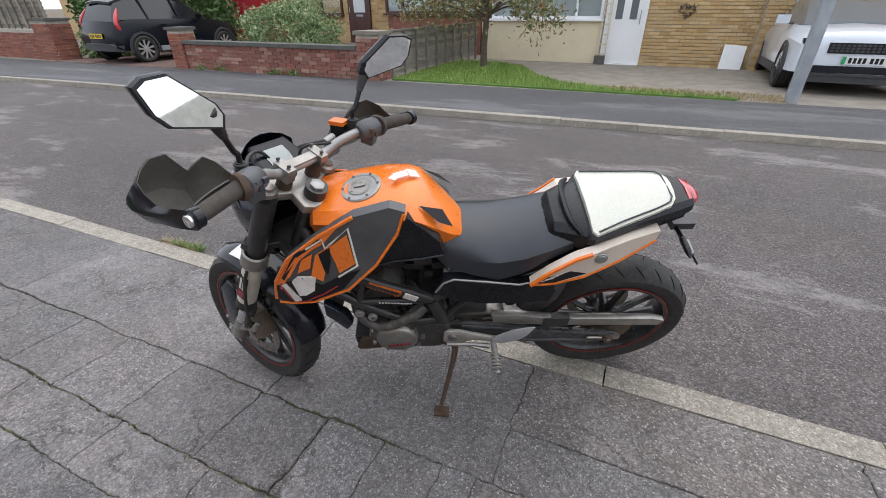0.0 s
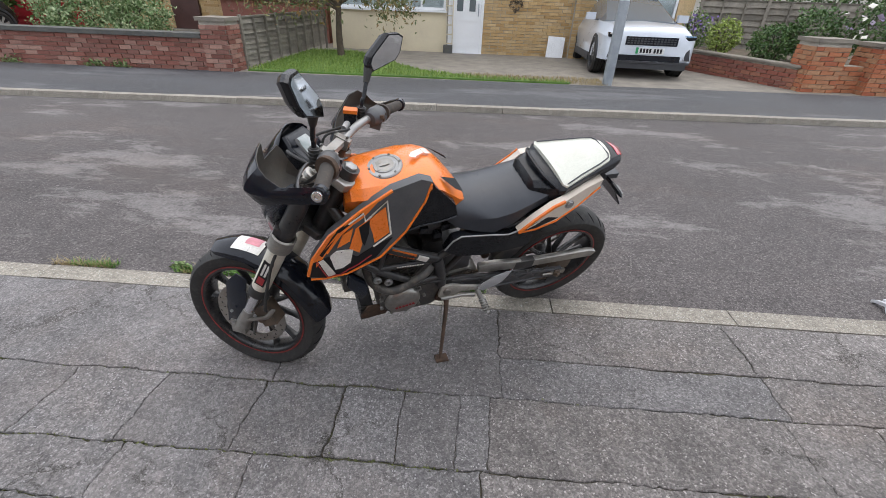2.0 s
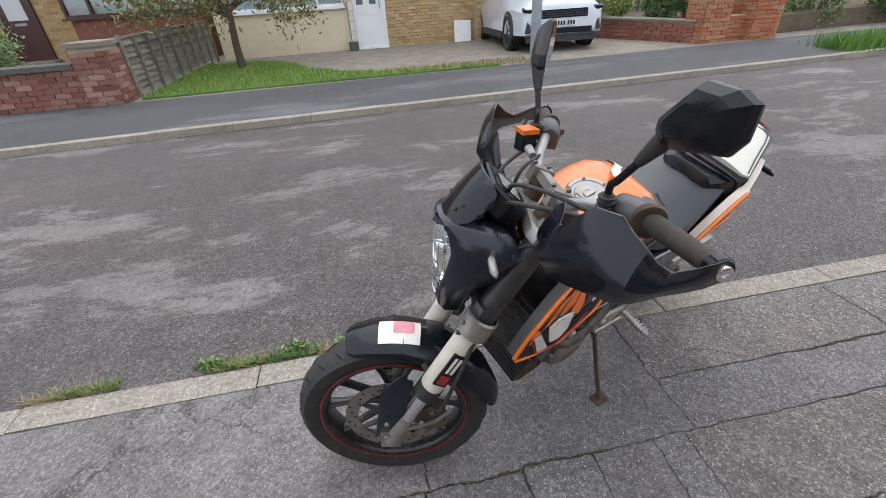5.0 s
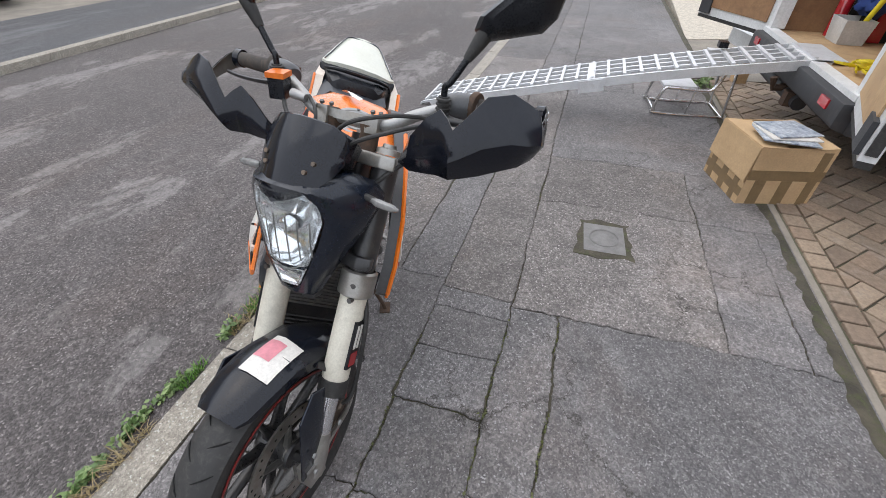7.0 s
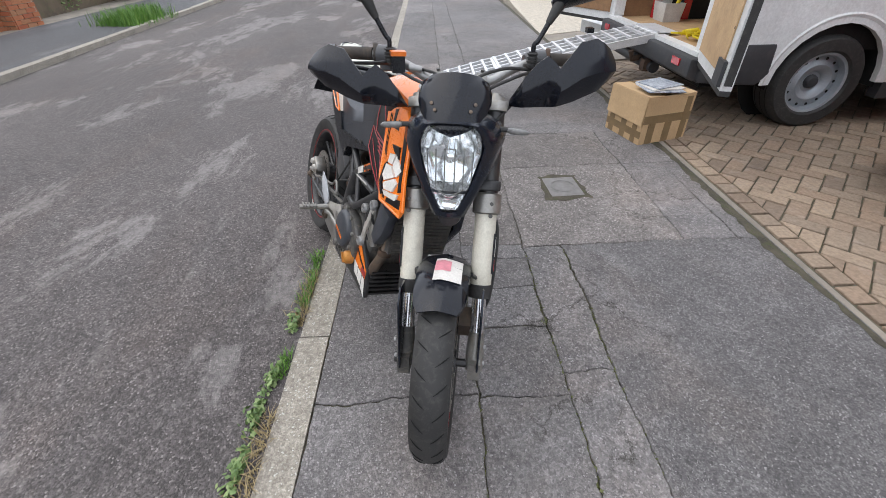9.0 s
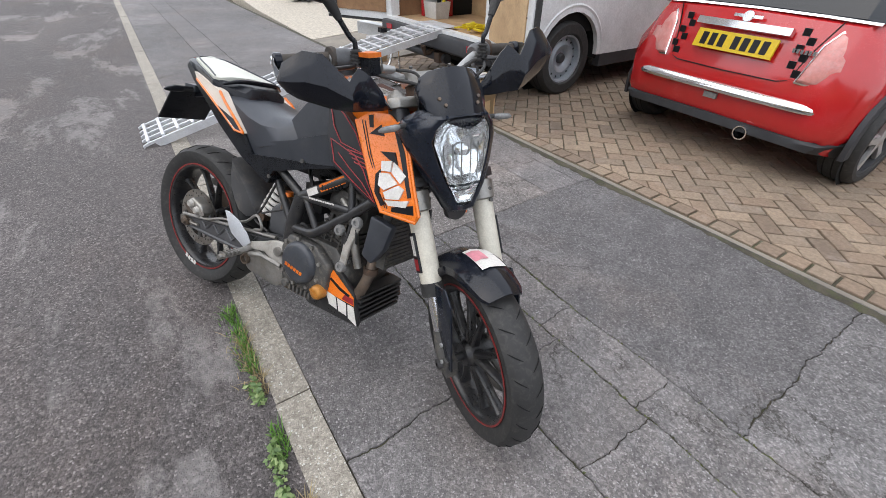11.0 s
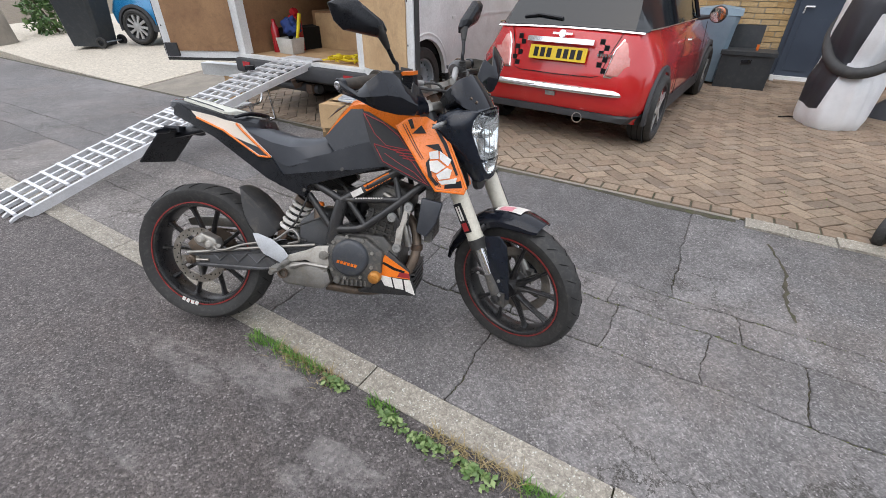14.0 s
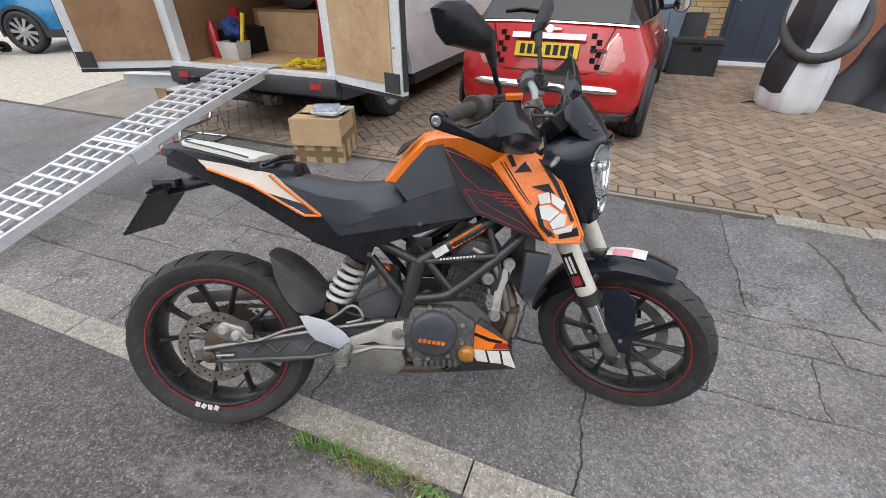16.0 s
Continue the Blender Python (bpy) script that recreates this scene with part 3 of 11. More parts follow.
P1, P2, PD = M["path"], M["path_pale"], M["path_dark"]
M["path_mid"] = tarmac("pavement_grey", (0.098, 0.094, 0.095), (0.225, 0.215, 0.213), (0.15, 0.144, 0.144), 200, 0.0, True, 0.8, 0.5)
M["path_blue"] = tarmac("pavement_relaid", (0.093, 0.089, 0.09), (0.205, 0.196, 0.196), (0.142, 0.136, 0.137), 220, 0.0, True, 0.8, 0.6)
P3, P4 = M["path_mid"], M["path_blue"]
for x0, x1, y0, y1, mat in (
        # strip along the kerb
        (-9.0, -5.2, 0.795, 1.366, P1), (-5.2, -2.9, 0.795, 1.366, P1), (-2.9, -1.13, 0.795, 1.366, P1), (-1.13, -0.19, 0.795, 1.366, P1), (-0.19, 0.92, 1.02, 1.366, P2), (-0.19, 0.92, 0.795, 1.02, P3),
        (0.92, 2.1, 1.02, 1.366, P2), (0.92, 2.1, 0.795, 1.02, P2), (2.1, 3.6, 0.795, 1.366, P2), (3.6, 5.4, 0.795, 1.366, P1), (5.4, 8.0, 0.795, 1.366, P3), (8.0, 14.0, 0.795, 1.366, P1),
        # second strip, short panels
        (-9.0, -3.4, 0.48, 0.795, P1), (-3.4, -3.0, 0.48, 0.795, P3), (-3.0, -2.62, 0.48, 0.795, P1), (-2.62, -2.28, 0.48, 0.795, P3), (-2.28, -1.93, 0.48, 0.795, P1), (-1.93, -1.55, 0.48, 0.795, P3), (-1.55, -1.14, 0.48, 0.795, P1), (-1.14, -0.82, 0.48, 0.795, P3),
        (-0.82, -0.57, 0.48, 0.795, P3), (-0.57, -0.37, 0.48, 0.795, P1), (-0.37, -0.25, 0.48, 0.795, P3), (-0.25, 0.88, 0.48, 0.795, P2), (0.88, 1.2, 0.48, 0.795, P2), (1.2, 2.6, 0.48, 0.795, P2), (2.6, 4.2, 0.48, 0.795, P3), (4.2, 7.0, 0.48, 0.795, P1), (7.0, 14.0, 0.48, 0.795, P3),
        # third strip
        (-9.0, -3.1, 0.285, 0.48, P3), (-3.1, -2.55, 0.285, 0.48, P1), (-2.55, -2.05, 0.285, 0.48, P3), (-2.05, -1.5, 0.285, 0.48, P3), (-1.5, -1.05, 0.285, 0.48, P1), (-1.05, -0.28, 0.285, 0.48, P3),
        # wide strip beside the drive
        (-9.0, -3.3, -0.775, 0.285, P3), (-3.3, -1.75, -0.775, 0.285, P3), (-1.75, -0.28, -0.775, 0.285, P4), (-0.28, 0.62, -0.35, 0.48, P2), (-0.28, 0.12, -0.62, -0.35, P1), (0.12, 0.62, -0.62, -0.35, P1), (-0.28, 0.62, -0.775, -0.62, P1),
        (0.62, 1.2, -0.35, 0.48, P2), (0.62, 1.2, -0.775, -0.35, P1), (1.2, 2.7, -0.775, 0.48, P3), (2.7, 3.9, -0.1, 0.48, P3), (2.7, 3.9, -0.775, -0.1, P1), (3.9, 5.6, -0.775, 0.48, P1), (5.6, 8.0, -0.775, 0.48, P3), (8.0, 14.0, -0.775, 0.48, P1)):
    slab(x0, x1, y0, y1, mat)
b = box((-60, -0.84, -0.3), (-9.0, 1.365, -0.01))
absorb(b, box((14.0, -0.84, -0.3), (60, 1.365, -0.01)))
fix("pavement_run", b, M["path"], "distant run of tarmac pavement", "pavement")
iron = surf("cast_iron", (0.21, 0.205, 0.2), (0.15, 0.145, 0.14), 20, 150, 0.7, 0.2, 0.5, 0.002)
rim_pts = []
for k in range(40):
    a = 2 * math.pi * k / 40
    r = 1 / max(abs(math.cos(a)), abs(math.sin(a))) ** 0.8
    rim_pts.append((0.325 + 0.165 * r * math.cos(a) * (1 + 0.4 * noise.noise(Vector((math.cos(a) * 2, math.sin(a) * 2, 4)))), 0.12 + 0.135 * r * math.sin(a) * (1 + 0.4 * noise.noise(Vector((math.cos(a) * 2, math.sin(a) * 2, 9))))))
fix("cover_surround", prism(rim_pts, "z", gz(0.12) - 0.02, gz(0.12) + 0.0025), M["joint"], "sunken mossy surround of the service cover", "pavement")
cov = solid("service_cover", lathe([(0.0, 0.006), (0.088, 0.006), (0.094, 0.003), (0.096, -0.012)], "z", 36, None, pose(0.33, 0.12, gz(0.12))), iron, "small worn iron service cover set in the pavement", "manhole cover")
part("cover_ring", lathe([(0.066, 0.0062), (0.067, 0.009), (0.074, 0.009), (0.075, 0.0062)], "z", 32, None, pose(0.33, 0.12, gz(0.12))), iron, cov)
part("cover_frame", box((-0.118, -0.1, -0.02), (0.118, 0.1, 0.0035), 0.002, None, pose(0.33, 0.12, gz(0.12), 0, 0, 3)), iron, cov)
# grit and moss in the joints
def scatter_blades(name, label, places, mat, h=(0.02, 0.05), w=0.003, lean=0.6, cat="grass"):
    vs, fs = [], []
    for x, y, z in places:
        a = random.uniform(0, 6.283)
        hh = random.uniform(*h)
        l = random.uniform(0, lean) * hh
        dx, dy = math.cos(a), math.sin(a)
        bx, by = -dy * w, dx * w
        i = len(vs)
        vs += [(x - bx, y - by, z), (x + bx, y + by, z), (x + bx * 0.7 + dx * l * 0.4, y + by * 0.7 + dy * l * 0.4, z + hh * 0.6), (x - bx * 0.7 + dx * l * 0.4, y - by * 0.7 + dy * l * 0.4, z + hh * 0.6), (x + dx * l, y + dy * l, z + hh)]
        fs += [(i, i + 1, i + 2, i + 3), (i + 3, i + 2, i + 4)]
    me = bpy.data.meshes.new(name)
    me.from_pydata(vs, [], fs)
    me.materials.append(mat)
    return tagged(new(name, me), label, cat, "", "stuff")


def leaves(places, size, tilt=1.0, aspect=0.5):
    """Small pointed leaves at places, as one mesh's points and faces."""
    vs, fs = [], []
    for p in places:
        n = Vector((random.gauss(0, 1), random.gauss(0, 1), random.gauss(0.4, 1) * tilt)).normalized()
        u = n.orthogonal().normalized()
        u.rotate(Matrix.Rotation(random.uniform(0, 6.283), 3, n))
        v = n.cross(u)
        s = size * random.uniform(0.6, 1.35)
        i = len(vs)
        P = Vector(p)
        vs += [P - u * s, P + v * s * aspect - n * s * 0.12, P + u * s, P - v * s * aspect - n * s * 0.12]
        fs += [(i, i + 1, i + 2, i + 3)]
    return vs, fs


def leaf_mesh(name, places, size, mat, tilt=1.0, aspect=0.5):
    vs, fs = leaves(places, size, tilt, aspect)
    me = bpy.data.meshes.new(name)
    me.from_pydata([tuple(v) for v in vs], [], fs)
    me.materials.append(mat)
    return new(name, me)


pl = []
for y, x0, x1, n in ((0.48, -3.2, -0.3, 900), (0.285, -3.2, -0.3, 700), (0.795, -2.6, 1.5, 500), (-0.745, -2.0, 2.6, 1500), (0.48, -0.25, 1.2, 150)):
    for k in range(n):
        x = random.uniform(x0, x1)
        if noise.noise(Vector((x * 2.2, y * 7, 3.1))) < -0.12:
            continue
        pl.append((x + wig(x, y) * 0, y + wig(x + 31.7, y + 11.3) + random.gauss(0, 0.005), gz(y) - 0.012 + random.uniform(0, 0.012)))
ob = leaf_mesh("joint_moss", pl, 0.006, M["moss"], 2.0, 0.8)
tagged(ob, "dark green moss growing in the pavement joints", "moss", "", "stuff")
pl = [(random.uniform(-2.6, -0.25), 1.492 + abs(random.gauss(0, 0.022)), -0.024) for _ in range(2200)]
pl = [p for p in pl if noise.noise(Vector((p[0] * 3.4, 0.3, 0))) > 0.08]
scatter_blades("kerb_grass", "short green grass growing along the kerb edge", pl, M["blade"], (0.012, 0.045), 0.0022, 1.2)
pl = [(random.uniform(-3.3, -0.3), 1.487 + abs(random.gauss(0, 0.028)), -0.024) for _ in range(2600)]
pl = [p for p in pl if noise.noise(Vector((p[0] * 2.6 + 4, 0.9, 0))) > 0.02]
scatter_blades("dry_grass", "straw-coloured dead grass lying along the kerb", pl, M["blade_dry"], (0.01, 0.04), 0.0018, 2.2)
for k, (wx, wy, r) in enumerate(((-1.17, 1.53, 0.07), (-1.02, 1.52, 0.05), (-1.36, 1.53, 0.06), (-0.75, 1.51, 0.045), (-1.6, 1.54, 0.05), (-1.95, 1.53, 0.05))):
    pts = [(wx + random.gauss(0, r * 0.6), wy + abs(random.gauss(0, r * 0.32)), -0.018 + abs(random.gauss(0, 0.014))) for _ in range(130)]
    tagged(leaf_mesh("weed", pts, 0.011, M["leaf_pale"], 2.2, 0.7), "low green weeds rooted in the kerb joint", "weed", "", "stuff")
# far pavement, verge, gardens
def back(x):
    return 7.62 + 0.035 * max(-14, min(14, x))


strip([[(x, far_kerb(x) + 0.12, 0.045), (x, (far_kerb(x) + back(x)) / 2, 0.058), (x, back(x), 0.07)] for x in xs], M["path_dark"], "pavement_far", "dark tarmac pavement across the road", "pavement")
strip([[(x, back(x), 0.06), (x, 9.0, 0.05), (x, 10.4, 0.03), (x, 12.5, 0.0), (x, 30, 0.0), (x, 80, 0.0)] for x in xs], M["concrete"], "garden_ground", "stained concrete and soil of the front gardens", "ground")
lawn = [(-4.45, 7.62), (-3.2, 7.66), (-2.2, 7.68), (-0.5, 7.7), (1.3, 7.74), (1.35, 7.84), (-0.3, 8.0), (-1.4, 8.45), (-2.0, 9.2), (-2.6, 10.4), (-3.4, 11.0), (-4.4, 11.0)]
fix("lawn", prism(lawn, "z", 0.0, 0.085), M["grass"], "strip of bright front lawn", "lawn")


def inside(p, poly):
    x, y = p
    r = False
    for (x0, y0), (x1, y1) in zip(poly, poly[1:] + poly[:1]):
        if (y0 > y) != (y1 > y) and x < (x1 - x0) * (y - y0) / (y1 - y0) + x0:
            r = not r
    return r


pl = []
while len(pl) < 15000:
    p = (random.uniform(-4.5, 1.7), random.uniform(7.6, 11.0))
    if inside(p, lawn):
        pl.append((p[0], p[1], 0.08))
scatter_blades("lawn_grass", "uncut bright green grass of the lawn", pl, M["blade_lawn"], (0.02, 0.075), 0.005, 0.9)
pl = [(random.uniform(-0.6, 2.0), 7.75 + random.uniform(0, 0.7), 0.055) for _ in range(2500)]
scatter_blades("thin_grass", "thin yellowing grass on the driveway edge", pl, M["blade_dry"], (0.02, 0.06), 0.005, 0.9)
pl = [(random.uniform(6.6, 8.0), 6.45 + random.gauss(0, 0.2), 0.04) for _ in range(1800)]
scatter_blades("verge_tuft", "tall tuft of grass on the far pavement", pl, M["blade"], (0.08, 0.3), 0.006, 0.5)


# ---- pieces of walls ----
def brick_run(wall, origin, along, length, height, mat, bw=0.215, bh=0.065, gap=0.01, depth=0.02, limit=300, lift=0.0):
    """Lays bricks on the face of a wall, one object each on shared meshes."""
    along = Vector((*along, 0)).normalized()
    out = Vector((along.y, -along.x, 0))
    full = box((0, -0.004, 0), (bw, depth, bh), 0.004, None, None, 1)
    me = {}
    rows = int(height / (bh + gap))
    count = 0
    rest = bmesh.new()
    for r in range(rows):
        x = -bw / 2 if r % 2 else 0
        while x < length - 0.02:
            a, e = max(0, x), min(length, x + bw)
            w_ = round(e - a, 2)
            if w_ > 0.04:
                m4 = Matrix.Translation(Vector(origin) + along * a + Vector((0, 0, r * (bh + gap)))) @ Matrix(((along.x, -out.x, 0, 0), (along.y, -out.y, 0, 0), (0, 0, 1, 0), (0, 0, 0, 1))) @ Matrix.Translation((0, -depth - random.uniform(0.0, 0.003), 0))
                if count < limit:
                    if w_ not in me:
                        bm = box((0, 0, 0), (w_, depth + 0.004, bh), 0.004, None, None, 1)
                        d = bpy.data.meshes.new("brick")
                        bm.to_mesh(d)
                        bm.free()
                        d.materials.append(mat)
                        me[w_] = d
                    o = new("brick", me[w_])
                    o.parent = wall
                    o.matrix_basis = m4
                else:
                    box((0, 0, 0), (w_, depth + 0.004, bh), 0, rest, m4)
                count += 1
            x += bw + gap
    full.free()
    if rest.faces:
        o = part("brickwork", rest, mat, wall, "", 0)
        o["kind"] = "stuff"
    else:
        rest.free()


# ---- across the road ----
def house_wall(name, lo, hi, mat, label):
    return fix(name, box(lo, hi), mat, label, "house wall")


north = house_wall("wall_north", (-1.2, 12.4, -0.2), (2.1, 12.65, 5.0), M["mortar"], "buff brick house front beside the white door")
house_wall("wall_render", (-4.3, 12.38, -0.2), (-1.2, 12.65, 0.98), M["render"], "cream rendered wall under the window")
house_wall("wall_upper", (-4.3, 12.4, 2.3), (-1.2, 12.65, 5.0), M["buff_brick"], "upper house front of buff brick")
house_wall("wall_pier", (2.08, 12.2, -0.25), (2.56, 12.65, 5.0), M["mortar"], "projecting buff brick pier")
house_wall("wall_garage", (2.56, 12.45, 1.8), (5.07, 12.7, 5.0), M["buff_brick"], "buff brick over the wide window")
house_wall("wall_garage_low", (2.56, 12.45, -0.3), (5.07, 12.7, 0.55), M["buff_brick"], "low buff brick wall under the wide window")
house_wall("wall_garage_end", (4.68, 12.45, 0.55), (5.07, 12.7, 1.8), M["buff_brick"], "buff brick corner of the house")
house_wall("house_side_east", (4.97, 12.7, -0.2), (5.07, 15.0, 5.0), M["buff_brick"], "plain end wall of the house")
house_wall("house_back", (-4.3, 15.0, -0.2), (5.07, 15.2, 5.0), M["render"], "plain back wall of the house")
house_wall("house_side", (-4.35, 12.65, -0.2), (-4.25, 15.0, 5.0), M["buff_brick"], "plain side wall of the house")
fix("roof_north", prism([(12.1, 4.9), (13.8, 6.2), (15.4, 4.9)], "x", -4.5, 5.25), M["coping"], "dark tiled roof of the house", "roof")


def window(name, x0, x1, z0, z1, y, frame_mat, label, mullions=(), blind=True, depth=0.08):
    w_ = tagged(new(name), label, "window", "", "structure")
    fr = bmesh.new()
    t = 0.06
    for a, b_ in (((x0, y - 0.02, z0), (x1, y + depth, z0 + t)), ((x0, y - 0.02, z1 - t), (x1, y + depth, z1)), ((x0, y - 0.019, z0 + t), (x0 + t, y + depth, z1 - t)), ((x1 - t, y - 0.019, z0 + t), (x1, y + depth, z1 - t))):
        box(a, b_, 0.006, fr)
    for mx in mullions:
        box((mx - t / 2, y - 0.018, z0 + t), (mx + t / 2, y + depth, z1 - t), 0.006, fr)
    part("window_frame", fr, frame_mat, w_)
    part("window_sill", box((x0 - 0.05, y - 0.12, z0 - 0.05), (x1 + 0.05, y + depth, z0 - 0.002), 0.008), frame_mat, w_)
    edges = [x0 + t] + [e for mx in mullions for e in (mx - t / 2, mx + t / 2)] + [x1 - t]
    for a, c in zip(edges[::2], edges[1::2]):
        g = part("pane", box((a, y + 0.03, z0 + t), (c, y + 0.036, z1 - t)), M["lens_glass"], w_)
        g.visible_shadow = False
        if blind:
            n = int((z1 - z0 - 2 * t) / 0.05)
            bl = bmesh.new()
            for k in range(n):
                z = z0 + t + 0.05 * k
                box((a, 0, 0), (c, 0.004, 0.052), 0, bl, Matrix.Translation((0, y + 0.09, z)) @ pose(0, 0, 0, 14, 0, 0))
            part("blind", bl, M["blind"], w_)
    part("recess", box((x0 - 0.03, y + 0.16, z0 - 0.03), (x1 + 0.03, y + 0.2, z1 + 0.03)), M["pane"], w_)
    return w_


window("window_1", -4.05, -1.22, 1.0, 2.25, 12.42, M["upvc"], "wide white window with closed blinds", (-1.85,))
window("window_2", 2.58, 4.66, 0.6, 1.75, 12.47, M["upvc"], "white front window with closed blinds", (3.1, 4.1))
door = tagged(new("door_1"), "white panelled front door with two dark glazed slots", "door", "", "structure")
fr = bmesh.new()
box((-1.14, 12.33, 0.02), (-1.07, 12.46, 2.15), 0.005, fr)
box((-0.29, 12.33, 0.02), (-0.22, 12.46, 2.15), 0.005, fr)
box((-1.07, 12.33, 2.08), (-0.29, 12.46, 2.15), 0.005, fr)
box((-1.14, 12.28, 0.0), (-0.22, 12.4, 0.02), 0.004, fr)
part("door_frame", fr, M["upvc"], door)
leaf = part("door_leaf", box((-1.068, 12.35, 0.022), (-0.292, 12.395, 2.078), 0.004), M["upvc"], door)
for k, x in enumerate((-0.92, -0.6)):
    part("door_glazing", box((x, 12.342, 1.0), (x + 0.16, 12.349, 1.85), 0.002), M["pane"], leaf)
    part("door_panel", box((x - 0.06, 12.344, 0.15), (x + 0.22, 12.35, 0.55), 0.012), M["upvc"], leaf)
part("letter_plate", box((-0.8, 12.338, 0.78), (-0.56, 12.349, 0.85), 0.006), M["upvc"], leaf)
part("door_handle", tube([(-0.36, 12.33, 0.9), (-0.36, 12.31, 0.95), (-0.36, 12.31, 1.15), (-0.36, 12.33, 1.18)], 0.012, 8), M["galv"], leaf)
part("knocker", lathe([(0.03, -0.012), (0.042, -0.012), (0.042, 0.0), (0.03, 0.0)], "y", 16, None, Matrix.Translation((-0.68, 12.345, 1.5)), loop=True), M["galv"], leaf)
for k in range(2):
    fix("door_step", box((-1.2, 12.1 - 0.0 * k, -0.1), (-0.15, 12.33, 0.0), 0.01) if k == 0 else box((-0.75, 12.0, -0.1), (-0.4, 12.1, 0.01), 0.005), M["concrete"] if k == 0 else M["brown_frame"], "low concrete door step" if k == 0 else "small brown door mat", "step")
tr = thing("trellis", pose(-1.2, 12.3, 0.0), "narrow pale wooden trellis standing beside the door", "trellis")
for s in (0, 0.17):
    part("upright", box((s, 0, 0.0), (s + 0.022, 0.03, 1.9), 0.002), M["render"], tr)
for k in range(8):
    part("rung", box((0.023, 0.003, 0.22 + 0.22 * k), (0.169, 0.022, 0.245 + 0.22 * k), 0.002), M["render"], tr)
solid("planter", box((-1.24, 12.12, -0.02), (-1.0, 12.29, 0.2), 0.01), M["coping"], "small dark planter at the foot of the trellis", "planter")
solid("house_sign", box((-1.16, 12.365, 1.55), (-0.99, 12.375, 1.8), 0.004, None, pose(-0.1, 0, 0)), M["coping"], "dark slate sign fixed beside the door", "sign")
b = bmesh.new()
for k in range(90):
    a = 2 * math.pi * k / 90
    r = 1 + random.uniform(-0.06, 0.06)
    x, z = 0.15 * r * math.sin(a) ** 3, 0.13 * r * (0.81 * math.cos(a) - 0.31 * math.cos(2 * a) - 0.12 * math.cos(3 * a))
    d = random.uniform(0, 6.28)
    tube([(0.6 + x, 12.36, 1.18 + z), (0.6 + x + 0.05 * math.cos(d), 12.35 + random.uniform(-0.02, 0.02), 1.18 + z + 0.05 * math.sin(d))], 0.007, 5, b)
solid("heart_wreath", b, M["bark"], "heart-shaped wreath of brown twigs on the wall", "wreath")
b = box((0, 0, 0), (0.44, 0.03, 0.52), 0.006, None, Matrix.Translation((1.5, 12.22, 0.0)) @ pose(0, 0, 0, -12, 3, 0))
solid("white_board", b, M["upvc"], "white board leaning against the brick wall", "board")
solid("wall_lamp", box((-0.1, 12.3, 1.62), (-0.05, 12.37, 1.75), 0.008), M["upvc"], "small white lamp fixed beside the door", "lamp")
brick_run(north, (-0.22, 12.4, 0.0), (1, 0), 2.3, 1.75, M["buff_brick"], limit=260)
brick_run(bpy.data.objects["wall_pier"], (2.08, 12.2, -0.15), (1, 0), 0.48, 1.95, M["buff_brick"], limit=80)
# neighbouring house on the other side of the fence

house_wall("wall_left_a", (-26.0, 14.0, -0.2), (-10.3, 14.25, 5.0), M["buff_brick"], "buff brick front of the neighbouring house")
house_wall("wall_left_b", (-10.3, 14.0, -0.2), (-4.7, 14.25, 5.0), M["buff_brick"], "buff brick front beside the brown door")
brick_run(bpy.data.objects["wall_left_b"], (-8.78, 14.0, 0.0), (1, 0), 0.95, 2.2, M["buff_brick"], limit=160)
brick_run(bpy.data.objects["wall_left_b"], (-9.9, 14.0, 0.0), (1, 0), 0.22, 2.2, M["buff_brick"], limit=60)
brick_run(bpy.data.objects["wall_left_a"], (-12.2, 14.0, 0.0), (1, 0), 2.3, 1.0, M["buff_brick"], limit=160)
fix("garage_door", box((-14.9, 13.9, 0.0), (-12.4, 13.98, 2.2), 0.01), M["red_door"], "red painted up-and-over garage door", "garage door")
b = bmesh.new()
for k in range(5):
    box((-14.85, 13.88, 0.35 + 0.4 * k), (-12.45, 13.899, 0.37 + 0.4 * k), 0.003, b)
part("garage_rib", b, M["red_door"], bpy.data.objects["garage_door"])
window("window_3", -11.7, -9.92, 1.05, 2.3, 13.95, M["brown_frame"], "brown framed window with pale blinds", (-10.8,))
door = tagged(new("door_2"), "dark brown front door with a glazed upper half", "door", "", "structure")
leaf = part("door_leaf", box((-9.66, 13.9, 0.2), (-8.8, 13.97, 2.25), 0.006), M["brown_frame"], door)
part("door_glazing", box((-9.42, 13.885, 1.12), (-8.98, 13.898, 2.05), 0.004), M["blind"], leaf)
part("letter_plate", box((-9.33, 13.88, 1.0), (-9.07, 13.898, 1.06), 0.004), M["galv"], leaf)
part("door_handle", tube([(-9.57, 13.86, 1.12), (-9.57, 13.85, 1.28)], 0.014, 8), M["galv"], leaf)
part("door_step", box((-9.75, 13.6, 0.0), (-8.7, 13.97, 0.195), 0.01), M["concrete"], door)
house_wall("wall_bay", (-7.82, 13.4, -0.2), (-4.7, 13.99, 1.04), M["red_brick"], "low red brick bay under the window")
window("window_4", -7.9, -4.75, 1.1, 2.3, 13.42, M["brown_frame"], "brown framed bay window with pale blinds", (-7.3, -5.9))
fix("roof_left", prism([(13.2, 4.9), (15.5, 6.4), (17.8, 4.9)], "x", -26.5, -4.6), M["coping"], "dark tiled roof of the neighbouring house", "roof")
